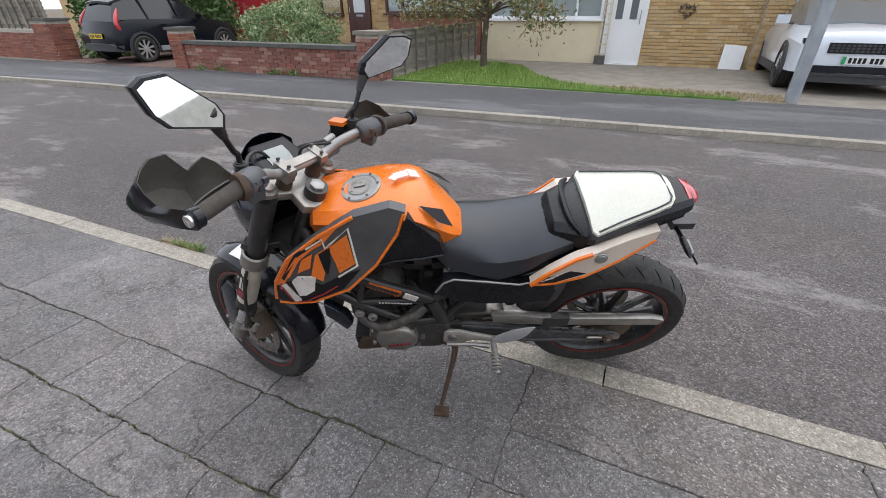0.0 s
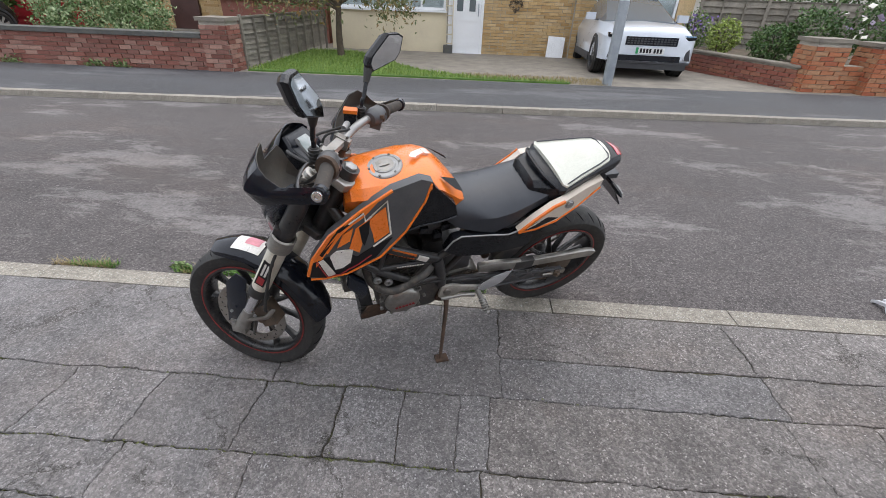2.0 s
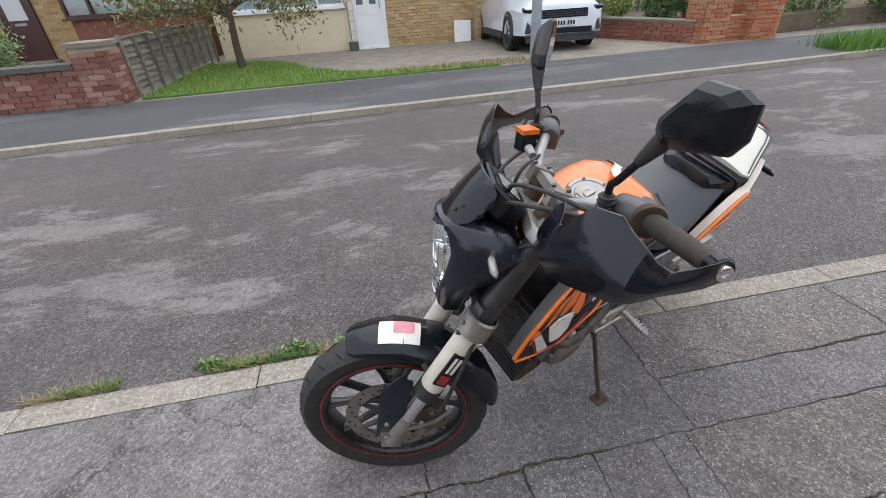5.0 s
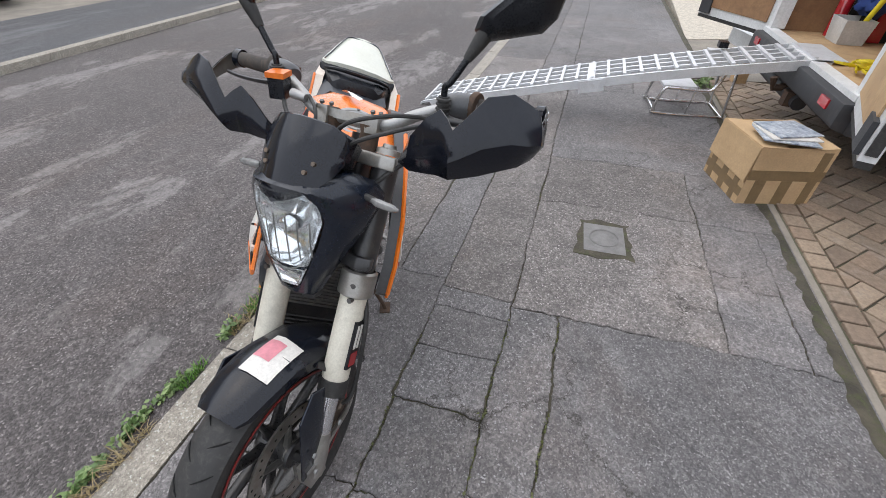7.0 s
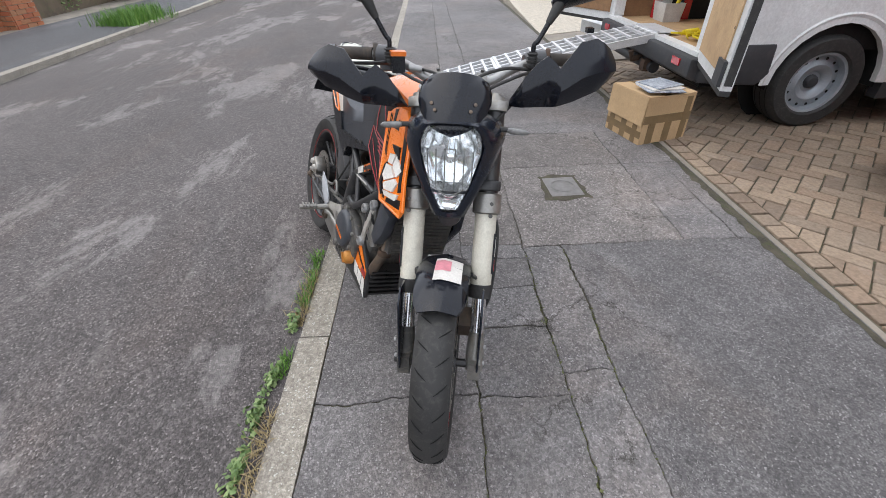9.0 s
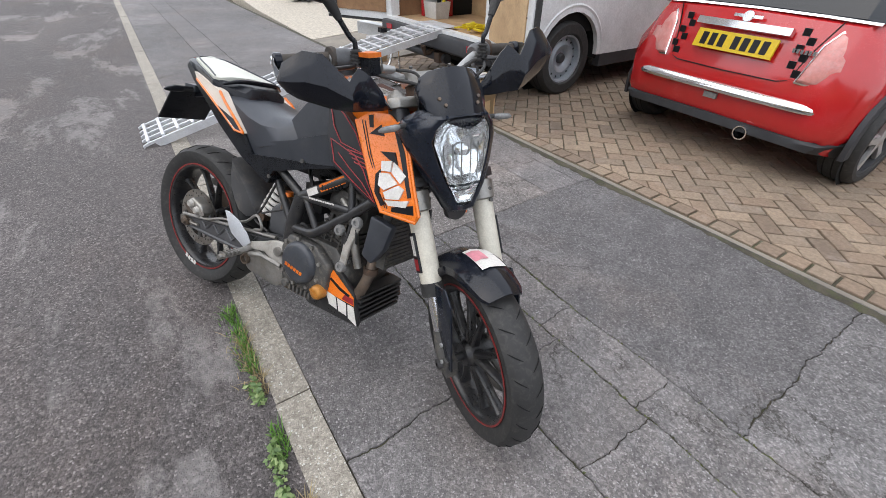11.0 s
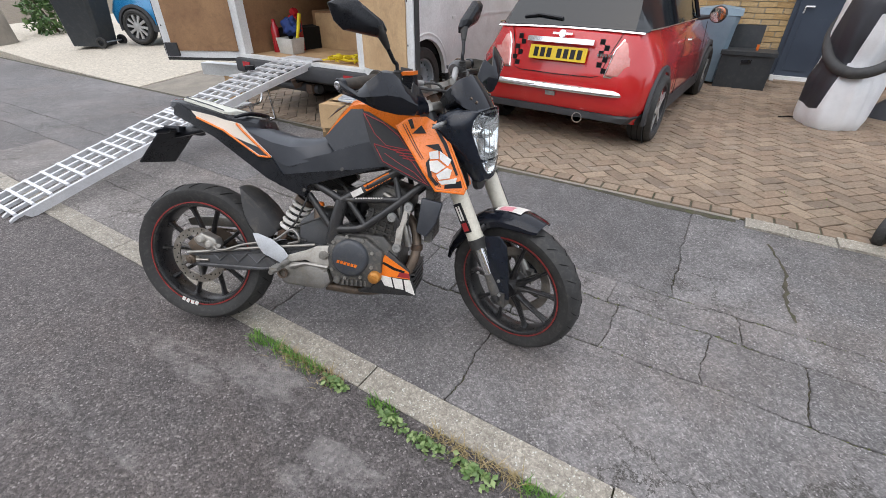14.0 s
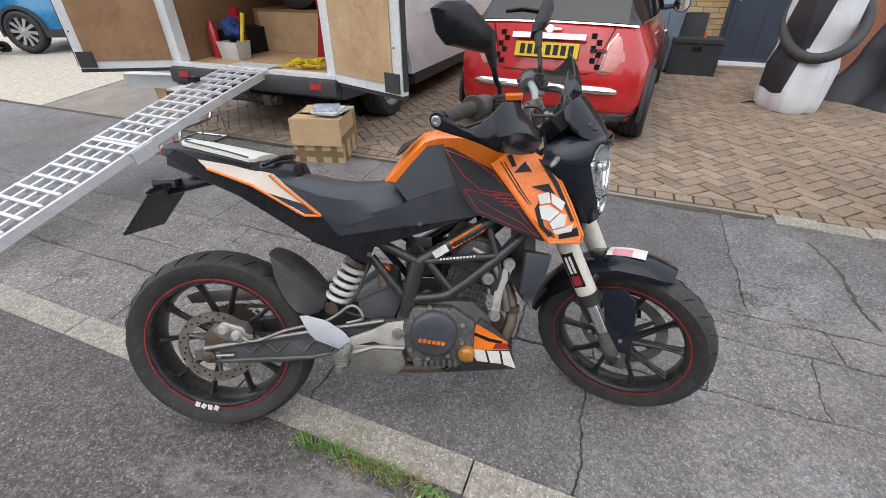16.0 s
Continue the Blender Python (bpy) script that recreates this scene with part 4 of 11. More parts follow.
# front wall of red brick with piers
M["old_brick"] = brick_mat("old_brick", [(0.15, 0.06, 0.045), (0.25, 0.095, 0.07), (0.2, 0.09, 0.07), (0.36, 0.21, 0.165)])
M["drive_red"] = surf("red_block_drive", (0.15, 0.085, 0.07), (0.1, 0.06, 0.05), 5, 90, 0.9, 0, 0.5, 0.003, (0.13, 0.12, 0.11), 0.6)
gw = fix("garden_wall", box((-9.75, 7.46, -0.1), (-5.06, 7.66, 0.58)), M["mortar"], "low red brick garden wall with dark coping", "garden wall")
brick_run(gw, (-9.75, 7.46, 0.06), (1, 0), 4.69, 0.53, M["old_brick"], limit=170)
part("coping", box((-9.75, 7.40, 0.585), (-5.07, 7.72, 0.655), 0.012), M["coping"], gw)


def pier(name, x0, x1, y0, y1, z1, mat, label, cap_mat, face=True):
    p = fix(name, box((x0, y0, -0.1), (x1, y1, z1)), M["mortar"], label, "brick pier")
    brick_run(p, (x0, y0, 0.05), (1, 0), x1 - x0, z1 - 0.05, mat, limit=60)
    brick_run(p, (x1, y0, 0.05), (0, 1), y1 - y0, z1 - 0.05, mat, limit=30)
    brick_run(p, (x0, y1, 0.05), (0, -1), y1 - y0, z1 - 0.05, mat, limit=30)
    part("pier_cap", box((x0 - 0.04, y0 - 0.04, z1 + 0.002), (x1 + 0.04, y1 + 0.04, z1 + 0.06), 0.012), cap_mat, p)
    return p


M["orange_brick"] = brick_mat("orange_brick", [(0.33, 0.1, 0.05), (0.42, 0.15, 0.07), (0.36, 0.17, 0.09), (0.4, 0.22, 0.12)])
pier("wall_pier_east", -5.05, -4.6, 7.42, 7.87, 0.85, M["old_brick"], "red brick gate pier with a mossy cap", M["concrete"])
pier("wall_pier_west", -10.15, -9.76, 7.42, 7.8, 0.86, M["red_brick"], "pale red brick gate pier", M["coping"])
pier("gate_pier", -15.3, -14.6, 7.35, 7.9, 1.02, M["red_brick"], "stout red brick pier beside the drive", M["coping"])
gw2 = fix("garden_wall_west", box((-18.5, 7.45, -0.1), (-15.35, 7.65, 0.8)), M["mortar"], "red brick wall under the tall fence", "garden wall")
brick_run(gw2, (-18.5, 7.45, 0.05), (1, 0), 3.15, 0.72, M["red_brick"], limit=120)
fix("driveway_red", prism([(-14.6, 7.15), (-10.15, 7.3), (-10.15, 13), (-14.6, 13)], "z", 0.0, 0.075), M["drive_red"], "red block driveway of the neighbouring house", "driveway")


def board_fence(name, a, c, h0, h1, posts, label, planks=9, battens=True):
    """A lapped panel fence from a to c."""
    f = thing(name, Matrix.Identity(4), label, "fence")
    A, C = Vector((*a, 0)), Vector((*c, 0))
    d = (C - A)
    side = Vector((d.y, -d.x, 0)).normalized()
    for k in range(planks):
        z = h0 + (h1 - h0) * k / planks
        rings = []
        n = 10
        for i in range(n + 1):
            p = A + d * (i / n)
            wob = 0.022 * noise.noise(Vector((i * 1.3, k * 2.1, h1)))
            q0, q1 = p + side * 0.042, p
            hh = (h1 - h0) / planks + 0.02
            rings.append([(q0.x, q0.y, z + wob), (q0.x - side.x * 0.012, q0.y - side.y * 0.012, z + wob), (q1.x - side.x * 0.012, q1.y - side.y * 0.012, z + hh), (q1.x, q1.y, z + hh)])
        part("board", loft(rings), M["wood_fence"], f, "", 20)
    for k in range(posts):
        p = A + d * (k / (posts - 1))
        w_ = 0.035 if k % 3 == 0 else 0.018
        m = Matrix.Translation(p + side * 0.055) @ Matrix.Rotation(math.atan2(d.y, d.x), 4, "Z")
        part("post" if k % 3 == 0 else "batten", box((-w_, -0.02, 0.0), (w_, 0.02, h1 + (0.06 if k % 3 == 0 else 0.0)), 0.003, None, m), M["wood_fence"], f)
    m = Matrix.Translation(A) @ Matrix.Rotation(math.atan2(d.y, d.x), 4, "Z")
    part("top_rail", box((0, -0.035, h1 + 0.002), (d.length, 0.03, h1 + 0.03), 0.003, None, m), M["wood_fence"], f)
    return f


board_fence("panel_fence", (-4.62, 7.9), (-4.5, 12.3), 0.1, 0.88, 10, "grey weathered lap panel fence beside the lawn")
board_fence("tall_fence", (-19.5, 7.8), (-15.5, 7.9), 0.8, 2.1, 13, "tall grey close-boarded fence above the brick wall", 12)
board_fence("back_fence", (5.15, 12.3), (13.0, 12.0), 0.1, 1.45, 16, "weathered lap fence behind the flower bed", 10)


def shrub(name, c, r, n, size, mat, label, stems=6, core=True):
    t = thing(name, Matrix.Identity(4), label, "shrub")
    pts = []
    for _ in range(n):
        v = Vector((random.gauss(0, 1), random.gauss(0, 1), random.gauss(0, 1))).normalized()
        lump = 0.78 + 0.34 * noise.noise(v * 2.3 + Vector(c)) + 0.16 * noise.noise(v * 6.1 + Vector(c))
        f = lump * random.uniform(0.72, 1.06)
        p = (c[0] + v.x * r[0] * f, c[1] + v.y * r[1] * f, c[2] + v.z * r[2] * f)
        if p[2] > 0.04:
            pts.append(p)
    cr = leaf_mesh("crown", pts, size, mat)
    cr.parent = t
    b = bmesh.new()
    for k in range(stems):
        a = random.uniform(0, 6.28)
        tube([(c[0] + 0.05 * math.cos(a), c[1] + 0.05 * math.sin(a), 0.0), (c[0] + r[0] * 0.4 * math.cos(a), c[1] + r[1] * 0.4 * math.sin(a), c[2]), (c[0] + r[0] * 0.7 * math.cos(a), c[1] + r[1] * 0.7 * math.sin(a), c[2] + r[2] * 0.5)], [0.025, 0.015, 0.006], 6, b)
    part("stem", b, M["bark"], t)
    return t


M["leaf_varied"] = leaf_mat("variegated_leaf", (0.07, 0.14, 0.04), (0.17, 0.26, 0.1), (0.42, 0.47, 0.28))
shrub("shrub", (-8.2, 9.2, 0.62), (1.6, 1.0, 1.1), 17000, 0.034, M["leaf_varied"], "large rounded variegated green shrub behind the brick wall")
shrub("hedge_bush", (-18.5, 12.0, 1.3), (3.2, 1.5, 2.0), 7000, 0.1, M["leaf"], "tall dark hedge behind the fence")
shrub("laurel_bush", (-14.35, 8.6, 0.4), (0.6, 0.8, 0.65), 4200, 0.045, M["leaf_pale"], "bright green laurel bush beside the gate pier")
shrub("hedge_bush", (-14.6, 11.5, 1.0), (1.5, 2.2, 1.6), 6000, 0.09, M["leaf"], "dark overgrown hedge beside the drive")
shrub("hedge_bush", (-11.8, 15.5, 1.6), (2.4, 1.2, 2.0), 5000, 0.1, M["leaf"], "dark green hedge behind the parked car")
shrub("potted_shrub", (-10.4, 12.6, 0.6), (0.35, 0.35, 0.4), 900, 0.04, M["leaf_pale"], "small round shrub beside the garage")
# young tree on the lawn
tree = thing("tree", Matrix.Identity(4), "small multi-branched tree with thin turning leaves on the lawn", "tree")
trunk = bmesh.new()
tube([(-3.4, 10.0, 0.0), (-3.42, 10.02, 0.5), (-3.38, 9.98, 1.0), (-3.4, 10.0, 1.3)], [0.085, 0.07, 0.06, 0.055], 10, trunk, 4)
tips = []
for k in range(16):
    a = 2 * math.pi * k / 16 + random.uniform(-0.2, 0.2)
    L = random.uniform(0.8, 1.6)
    p0 = Vector((-3.4, 10.0, random.uniform(1.0, 1.35)))
    p1 = p0 + Vector((math.cos(a) * L * 0.5, math.sin(a) * L * 0.5, random.uniform(0.15, 0.5)))
    p2 = p1 + Vector((math.cos(a) * L * 0.5, math.sin(a) * L * 0.5, random.uniform(-0.35, 0.15)))
    p3 = p2 + Vector((math.cos(a) * 0.2, math.sin(a) * 0.2, random.uniform(-0.5, -0.2)))
    tube([p0, p1, p2, p3], [0.03, 0.018, 0.009, 0.003], 6, trunk, 4)
    tips += [p1, p2, p2, p3, (p1 + p2) / 2, (p2 + p3) / 2]
part("trunk", trunk, M["bark"], tree)
pts = []
for p in tips:
    for _ in range(34):
        pts.append((p.x + random.gauss(0, 0.17), p.y + random.gauss(0, 0.17), p.z + random.gauss(0.02, 0.15)))
cr = leaf_mesh("crown", pts, 0.05, M["leaf_dry"], 0.6, 0.4)
cr.parent = tree
fix("house_east", box((6.5, 19.0, -0.2), (24.0, 19.3, 5.5)), surf("pale_render", (0.6, 0.58, 0.53), (0.5, 0.48, 0.44), 3, 60, 0.9, 0, 0.3, 0.003), "pale rendered house front beyond the gardens", "house wall")
shrub("hedge_bush", (9.5, 14.6, 1.5), (3.6, 1.2, 1.6), 9000, 0.06, M["leaf"], "leafy hedge behind the lap fence")
shrub("hedge_bush", (15.5, 11.0, 1.3), (2.6, 1.6, 1.6), 8000, 0.06, M["leaf"], "overgrown hedge along the far pavement")
# raised bed to the east with brick walls
pw = pier("bed_pier_a", 5.45, 6.0, 8.1, 8.6, 0.86, M["orange_brick"], "orange brick pier with a worn cap", M["concrete"])
pier("bed_pier_b", 6.45, 7.05, 8.0, 8.55, 0.82, M["orange_brick"], "second brick pier of the bed wall", M["concrete"])
bw = fix("bed_wall", box((6.0, 8.2, -0.1), (6.45, 8.4, 0.5)), M["mortar"], "short brick wall between the piers", "garden wall")
brick_run(bw, (6.0, 8.2, 0.05), (1, 0), 0.45, 0.45, M["orange_brick"], limit=40)
bl = fix("bed_wall_side", prism([(5.45, 8.25), (5.5, 8.5), (4.35, 11.6), (4.2, 11.55)], "z", -0.2, 0.42), M["mortar"], "low brick retaining wall of the flower bed", "garden wall")
brick_run(bl, (4.2, 11.55, -0.05), (1.25, -3.3), 3.5, 0.46, M["red_brick"], limit=110)
part("coping", prism([(5.4, 8.22), (5.56, 8.5), (4.4, 11.65), (4.15, 11.55)], "z", 0.424, 0.47, 0.008), M["concrete"], bl)
fix("bed_soil", prism([(5.5, 8.5), (7.2, 8.5), (12.5, 9.0), (12.5, 12.2), (4.4, 12.2), (4.4, 11.6)], "z", -0.1, 0.4), M["soil"], "dark soil of the raised flower bed", "flower bed")
M["leaf_lime"] = leaf_mat("lime_leaf", (0.12, 0.18, 0.03), (0.22, 0.3, 0.05), (0.34, 0.4, 0.1))
for nm, c, r, n, sz, mt, lb in (("shrub", (5.1, 10.6, 0.75), (0.4, 0.5, 0.45), 1100, 0.04, "leaf_lime", "yellow-green shrub in the raised bed"), ("shrub", (5.7, 9.8, 0.7), (0.5, 0.5, 0.45), 1300, 0.045, "leaf", "dark green shrub hanging over the bed wall"),
                                ("shrub", (6.3, 9.6, 0.9), (0.6, 0.5, 0.6), 1500, 0.045, "leaf", "dense green shrub in the raised bed"), ("rose_bush", (7.3, 9.3, 1.0), (0.7, 0.5, 0.7), 1500, 0.045, "leaf", "tall leafy rose bush with pale flowers"),
                                ("shrub", (4.8, 11.4, 0.8), (0.4, 0.4, 0.5), 900, 0.04, "leaf_pale", "light green shrub beside the bed wall"), ("shrub", (8.8, 9.0, 0.7), (0.9, 0.6, 0.8), 2200, 0.05, "leaf_pale", "rambling green shrub at the pavement edge"), ("shrub", (11.0, 8.8, 0.9), (1.4, 0.8, 1.0), 2600, 0.06, "leaf", "overgrown green hedge beside the pavement")):
    shrub(nm, c, r, int(n * 1.7), sz * 0.74, M[mt], lb)
pts = [(random.uniform(6.6, 8.0), random.uniform(8.7, 9.6), random.uniform(0.9, 1.7)) for _ in range(60)]
tagged(leaf_mesh("rose_flower", pts, 0.06, M["flower"], 1.0, 0.9), "pale rose blossoms among the leaves", "flower", "", "stuff")
pts = [(random.uniform(4.5, 5.0), random.uniform(10.8, 11.6), random.uniform(0.7, 1.15)) for _ in range(140)]
tagged(leaf_mesh("purple_flower", pts, 0.03, leaf_mat("purple", (0.12, 0.07, 0.25), (0.2, 0.13, 0.35), (0.3, 0.2, 0.45)), 1.0, 0.8), "purple flower spikes in the bed", "flower", "", "stuff")
for wx in (-9.3, -8.7, -7.1, -6.6):
    pts = [(wx + random.gauss(0, 0.1), 7.36 + random.gauss(0, 0.03), 0.07 + abs(random.gauss(0, 0.05))) for _ in range(70)]
    tagged(leaf_mesh("wall_weed", pts, 0.03, M["leaf_pale"], 1.0, 0.5), "green weeds at the foot of the brick wall", "weed", "", "stuff")
# lamp column
lamp = thing("street_lamp", pose(2.0, 7.88, 0.06), "plain grey galvanised street lamp column on the far pavement", "street lamp")
part("column", tube([(0, 0, 0), (0, 0, 1.3), (0, 0, 1.32), (0, 0, 5.5)], [0.085, 0.085, 0.06, 0.05], 18), M["galv"], lamp)
part("base_door", box((-0.05, -0.093, 0.35), (0.05, -0.08, 0.95), 0.005), M["galv"], lamp)
part("lantern", box((-0.12, -0.55, 5.45), (0.12, 0.05, 5.58), 0.03), M["galv"], lamp)

# ragged damp crack across the pavement
rc = random.Random(77)
cb = bmesh.new()
pts = []
route = [(-2.17, -0.52), (-2.24, -0.25), (-2.23, 0.04), (-2.26, 0.22)]
for (xa, ya), (xb, yb) in zip(route[:-1], route[1:]):
    for k in range(7):
        f = k / 7
        pts.append((xa + (xb - xa) * f + rc.uniform(-0.008, 0.008), ya + (yb - ya) * f))
prev = None
for x, y in pts:
    w = rc.uniform(0.003, 0.011)
    row = (cb.verts.new((x - w, y, gz(y) + 0.002)), cb.verts.new((x + w, y, gz(y) + 0.002)))
    if prev:
        cb.faces.new((prev[0], prev[1], row[1], row[0]))
    prev = row
bmesh.ops.recalc_face_normals(cb, faces=cb.faces)
fix("pavement_crack", cb, M["joint"], "ragged soil-filled crack in the pavement", "crack")

# damp soil and moss gathered along the edging of the drive
cb = bmesh.new()
prev = None
for k in range(210):
    x = -2.0 + 5.2 * k / 209
    w = 0.03 + 0.045 * max(0.0, 0.45 + noise.noise(Vector((x * 1.7, 0.4, 5.0)))) + 0.022 * noise.noise(Vector((x * 19, 1.4, 2.0)))
    row = (cb.verts.new((x, -0.758, gz(-0.758) + 0.0015)), cb.verts.new((x, -0.758 + max(0.006, w), gz(-0.758 + w) + 0.0015)))
    if prev:
        cb.faces.new((prev[0], row[0], row[1], prev[1]))
    prev = row
bmesh.ops.recalc_face_normals(cb, faces=cb.faces)
fix("edge_soil", cb, M["joint"], "damp mossy soil along the drive edging", "soil")


# ---- the motorcycle ----

BIKE = pose(-0.022, 1.536, -0.008, 0, 0, 203) @ pose(0, 0, 0, -20.5, 0, 0) @ pose(0, 0.0008, 0, 1.16, 0, 1.27)
STEER = Matrix.Translation((1.415, 0, 0)) @ pose(0, 0, 0, 0, -25, 0) @ pose(0, 0, 0, 0, 0, -36.5) @ pose(0, 0, 0, 0, 25, 0) @ Matrix.Translation((-1.415, 0, 0))


def mirror_y(bm):
    b = bm.copy()
    bmesh.ops.scale(b, vec=(1, -1, 1), verts=b.verts[:])
    bmesh.ops.reverse_faces(b, faces=b.faces[:])
    return b


def sided(sections, bm=None, caps=True):
    """Skins cross-sections given as (x, [(y, z), ...]) from the top middle down one side; both sides are alike."""
    rings = []
    for x, half in sections:
        ring = [(x, y, z) for y, z in half] + [(x, -y, z) for y, z in half[::-1] if y > 1e-6]
        rings.append(ring)
    return loft(rings, bm, caps)


def shell(outline, depth, thick, bevel=0.002, side=1):
    """A plate with its own curve: outline of (x, z), y by depth(x, z), thickness inwards."""
    b = bmesh.new()
    n = len(outline)
    out = [b.verts.new((x, side * depth(x, z), z)) for x, z in outline]
    inn = [b.verts.new((x, side * (depth(x, z) - thick), z)) for x, z in outline]
    b.faces.new(out)
    b.faces.new(inn[::-1])
    for i in range(n):
        j = (i + 1) % n
        b.faces.new((out[i], out[j], inn[j], inn[i]))
    bmesh.ops.recalc_face_normals(b, faces=b.faces[:])
    bmesh.ops.triangulate(b, faces=[f for f in b.faces if len(f.verts) > 4])
    return b


def wheel(parent, at, R, half, rim_r, disc_side, disc_r, name, spokes=10, both_discs=False, sprocket=False, lettering=False):
    """A cast motorcycle wheel round the y axis, with its tyre, rim, tape, spokes, hub and disc."""
    w = new(name)
    w.parent = parent
    w.matrix_basis = at
    side_r = rim_r + 0.012
    prof = [(rim_r - 0.004, -half * 0.72), (side_r, -half * 0.8), (side_r + (R - side_r) * 0.35, -half * 0.98), (side_r + (R - side_r) * 0.62, -half * 0.97)]
    for k in range(9):
        a = -70 + 140 * k / 8
        prof.append((R - half * 0.62 * (1 - math.cos(radians(a))) ** 1.0, half * 0.97 * math.sin(radians(a)) / math.sin(radians(70)) * 0.97))
    prof += [(side_r + (R - side_r) * 0.62, half * 0.97), (side_r + (R - side_r) * 0.35, half * 0.98), (side_r, half * 0.8), (rim_r - 0.004, half * 0.72)]
    tyre = part("tyre", lathe(prof, "y", 64, loop=True), M["rubber"], w, "worn black road tyre with dusty sidewalls")
    # slanted tread grooves
    def surface(a, u):
        ang = radians(70 * u)
        r = R - half * 0.62 * (1 - math.cos(ang)) + 0.0006
        y = half * 0.94 * math.sin(ang) / math.sin(radians(70))
        return Vector((r * math.cos(a), y, r * math.sin(a)))
    g = bmesh.new()
    for k in range(26):
        a0 = 2 * math.pi * k / 26
        for s in (1, -1):
            off = 0 if s > 0 else math.pi / 26
            tube([surface(a0 + off + 0.10 * u, s * (0.16 + 0.62 * u)) for u in (0, 0.25, 0.5, 0.75, 1.0)], [0.0006, 0.0016, 0.002, 0.0018, 0.0006], 6, g)
    part("tread_groove", g, M["deep_black"], tyre)["kind"] = "stuff"
    inner = [(rim_r + 0.003, 0.78), (rim_r + 0.003, 0.68), (rim_r - 0.004, 0.6), (rim_r - 0.011, 0.4), (rim_r - 0.012, 0.0)]
    face = [(rim_r - 0.002, 0.8), (rim_r - 0.009, 0.78), (rim_r - 0.013, 0.7), (rim_r - 0.019, 0.45), (rim_r - 0.021, 0.0)]
    ring = [(r, -k * half) for r, k in inner] + [(r, k * half) for r, k in inner[-2::-1]] + [(r, k * half) for r, k in face] + [(r, -k * half) for r, k in face[-2::-1]]
    rim = lathe(ring, "y", 64, loop=True)
    rim_ob = part("rim", rim, M["rim_black"], w, "gloss black cast rim with brake dust")
    tape = bmesh.new()
    for s in (1, -1):
        lathe([(rim_r + 0.0045, s * half * 0.79), (rim_r + 0.0045, s * half * 0.83), (rim_r - 0.0005, s * half * 0.83), (rim_r - 0.0005, s * half * 0.79)], "y", 64, tape, loop=True)
    part("rim_tape", tape, M["rim_red"], rim_ob, "faded red rim stripe")
    for k in range(spokes):
        a = 2 * math.pi * (k // 2 * 2 + (0.62 if k % 2 else -0.02) + 0.2) / spokes
        b = bmesh.new()
        c, s = math.cos(a), math.sin(a)
        a2 = a + (0.10 if k % 2 else -0.10)
        c2, s2 = math.cos(a2), math.sin(a2)
        rings = []
        for f, wd, th in ((0.0, 0.015, 0.018), (0.25, 0.0085, 0.014), (0.7, 0.0062, 0.013), (0.92, 0.007, 0.016), (1.0, 0.014, 0.02)):
            r = 0.035 + (rim_r - 0.053) * f
            p = Vector(((c * (1 - f) + c2 * f) * r, (0.018 if disc_side < 0 else -0.018) * (1 - f), (s * (1 - f) + s2 * f) * r))
            t = Vector((-s, 0, c))
            y = Vector((0, 1, 0))
            rings.append([p + t * wd + y * th * 0.6, p + t * wd * 0.4 + y * th, p - t * wd * 0.4 + y * th, p - t * wd + y * th * 0.6,
                          p - t * wd - y * th * 0.6, p - t * wd * 0.4 - y * th, p + t * wd * 0.4 - y * th, p + t * wd - y * th * 0.6])
        loft(rings, b)
        part("spoke", b, M["rim_black"], w)
    part("hub", lathe([(0.012, -0.05), (0.034, -0.05), (0.044, -0.03), (0.04, 0.0), (0.044, 0.03), (0.034, 0.05), (0.012, 0.05)], "y", 24), M["rim_black"], w)
    dy = disc_side * half * 0.86
    d = lathe([(disc_r * 0.74, dy - 0.0025), (disc_r, dy - 0.0025), (disc_r, dy + 0.0025), (disc_r * 0.74, dy + 0.0025)], "y", 48, loop=True)
    disc = part("brake_disc", d, M["steel"], w, "drilled steel brake disc with rust bloom")
    holes = bmesh.new()
    for k in range(36):
        a = 2 * math.pi * k / 36
        r = disc_r * (0.8 + 0.07 * (k % 3))
        lathe([(0.0, dy + disc_side * 0.0031), (0.0036, dy + disc_side * 0.0031)], "y", 8, holes, Matrix.Translation((r * math.cos(a), 0, r * math.sin(a))))
    part("drill_hole", holes, M["deep_black"], disc)["kind"] = "stuff"
    for k in range(6):
        a = 2 * math.pi * k / 6 + 0.2
        part("carrier_arm", tube([(0.03 * math.cos(a), dy * 0.8, 0.03 * math.sin(a)), (disc_r * 0.78 * math.cos(a + 0.35), dy, disc_r * 0.78 * math.sin(a + 0.35))], [0.01, 0.006], 8), M["engine"], disc)
    part("disc_carrier", lathe([(0.02, dy * 0.6), (0.04, dy * 0.6), (0.04, dy), (0.02, dy)], "y", 20, loop=True), M["engine"], disc)
    if sprocket:
        teeth = []
        for k in range(84):
            a = 2 * math.pi * k / 84
            r = 0.098 if k % 2 else 0.091
            teeth.append((r * math.cos(a), r * math.sin(a)))
        part("sprocket", prism(teeth, "y", 0.066, 0.072), M["exhaust"], w, "grimy rear sprocket")
    if lettering:
        b = bmesh.new()
        for k in range(4):
            a = radians(246 + k * 5.2)
            m = Matrix.Translation(((rim_r + 0.0) * math.cos(a), -half * 0.86, (rim_r + 0.0) * math.sin(a))) @ Euler((0, radians(90) - a, 0)).to_matrix().to_4x4()
            box((-0.008, -0.0012, -0.008), (0.006, 0.0012, 0.009), 0, b, m @ pose(0, 0, 0, 0, 20 * (k % 2), 0))
        part("rim_sticker", b, M["decal_white"], rim_ob, "white block letters rubbed on the rim")
    return w


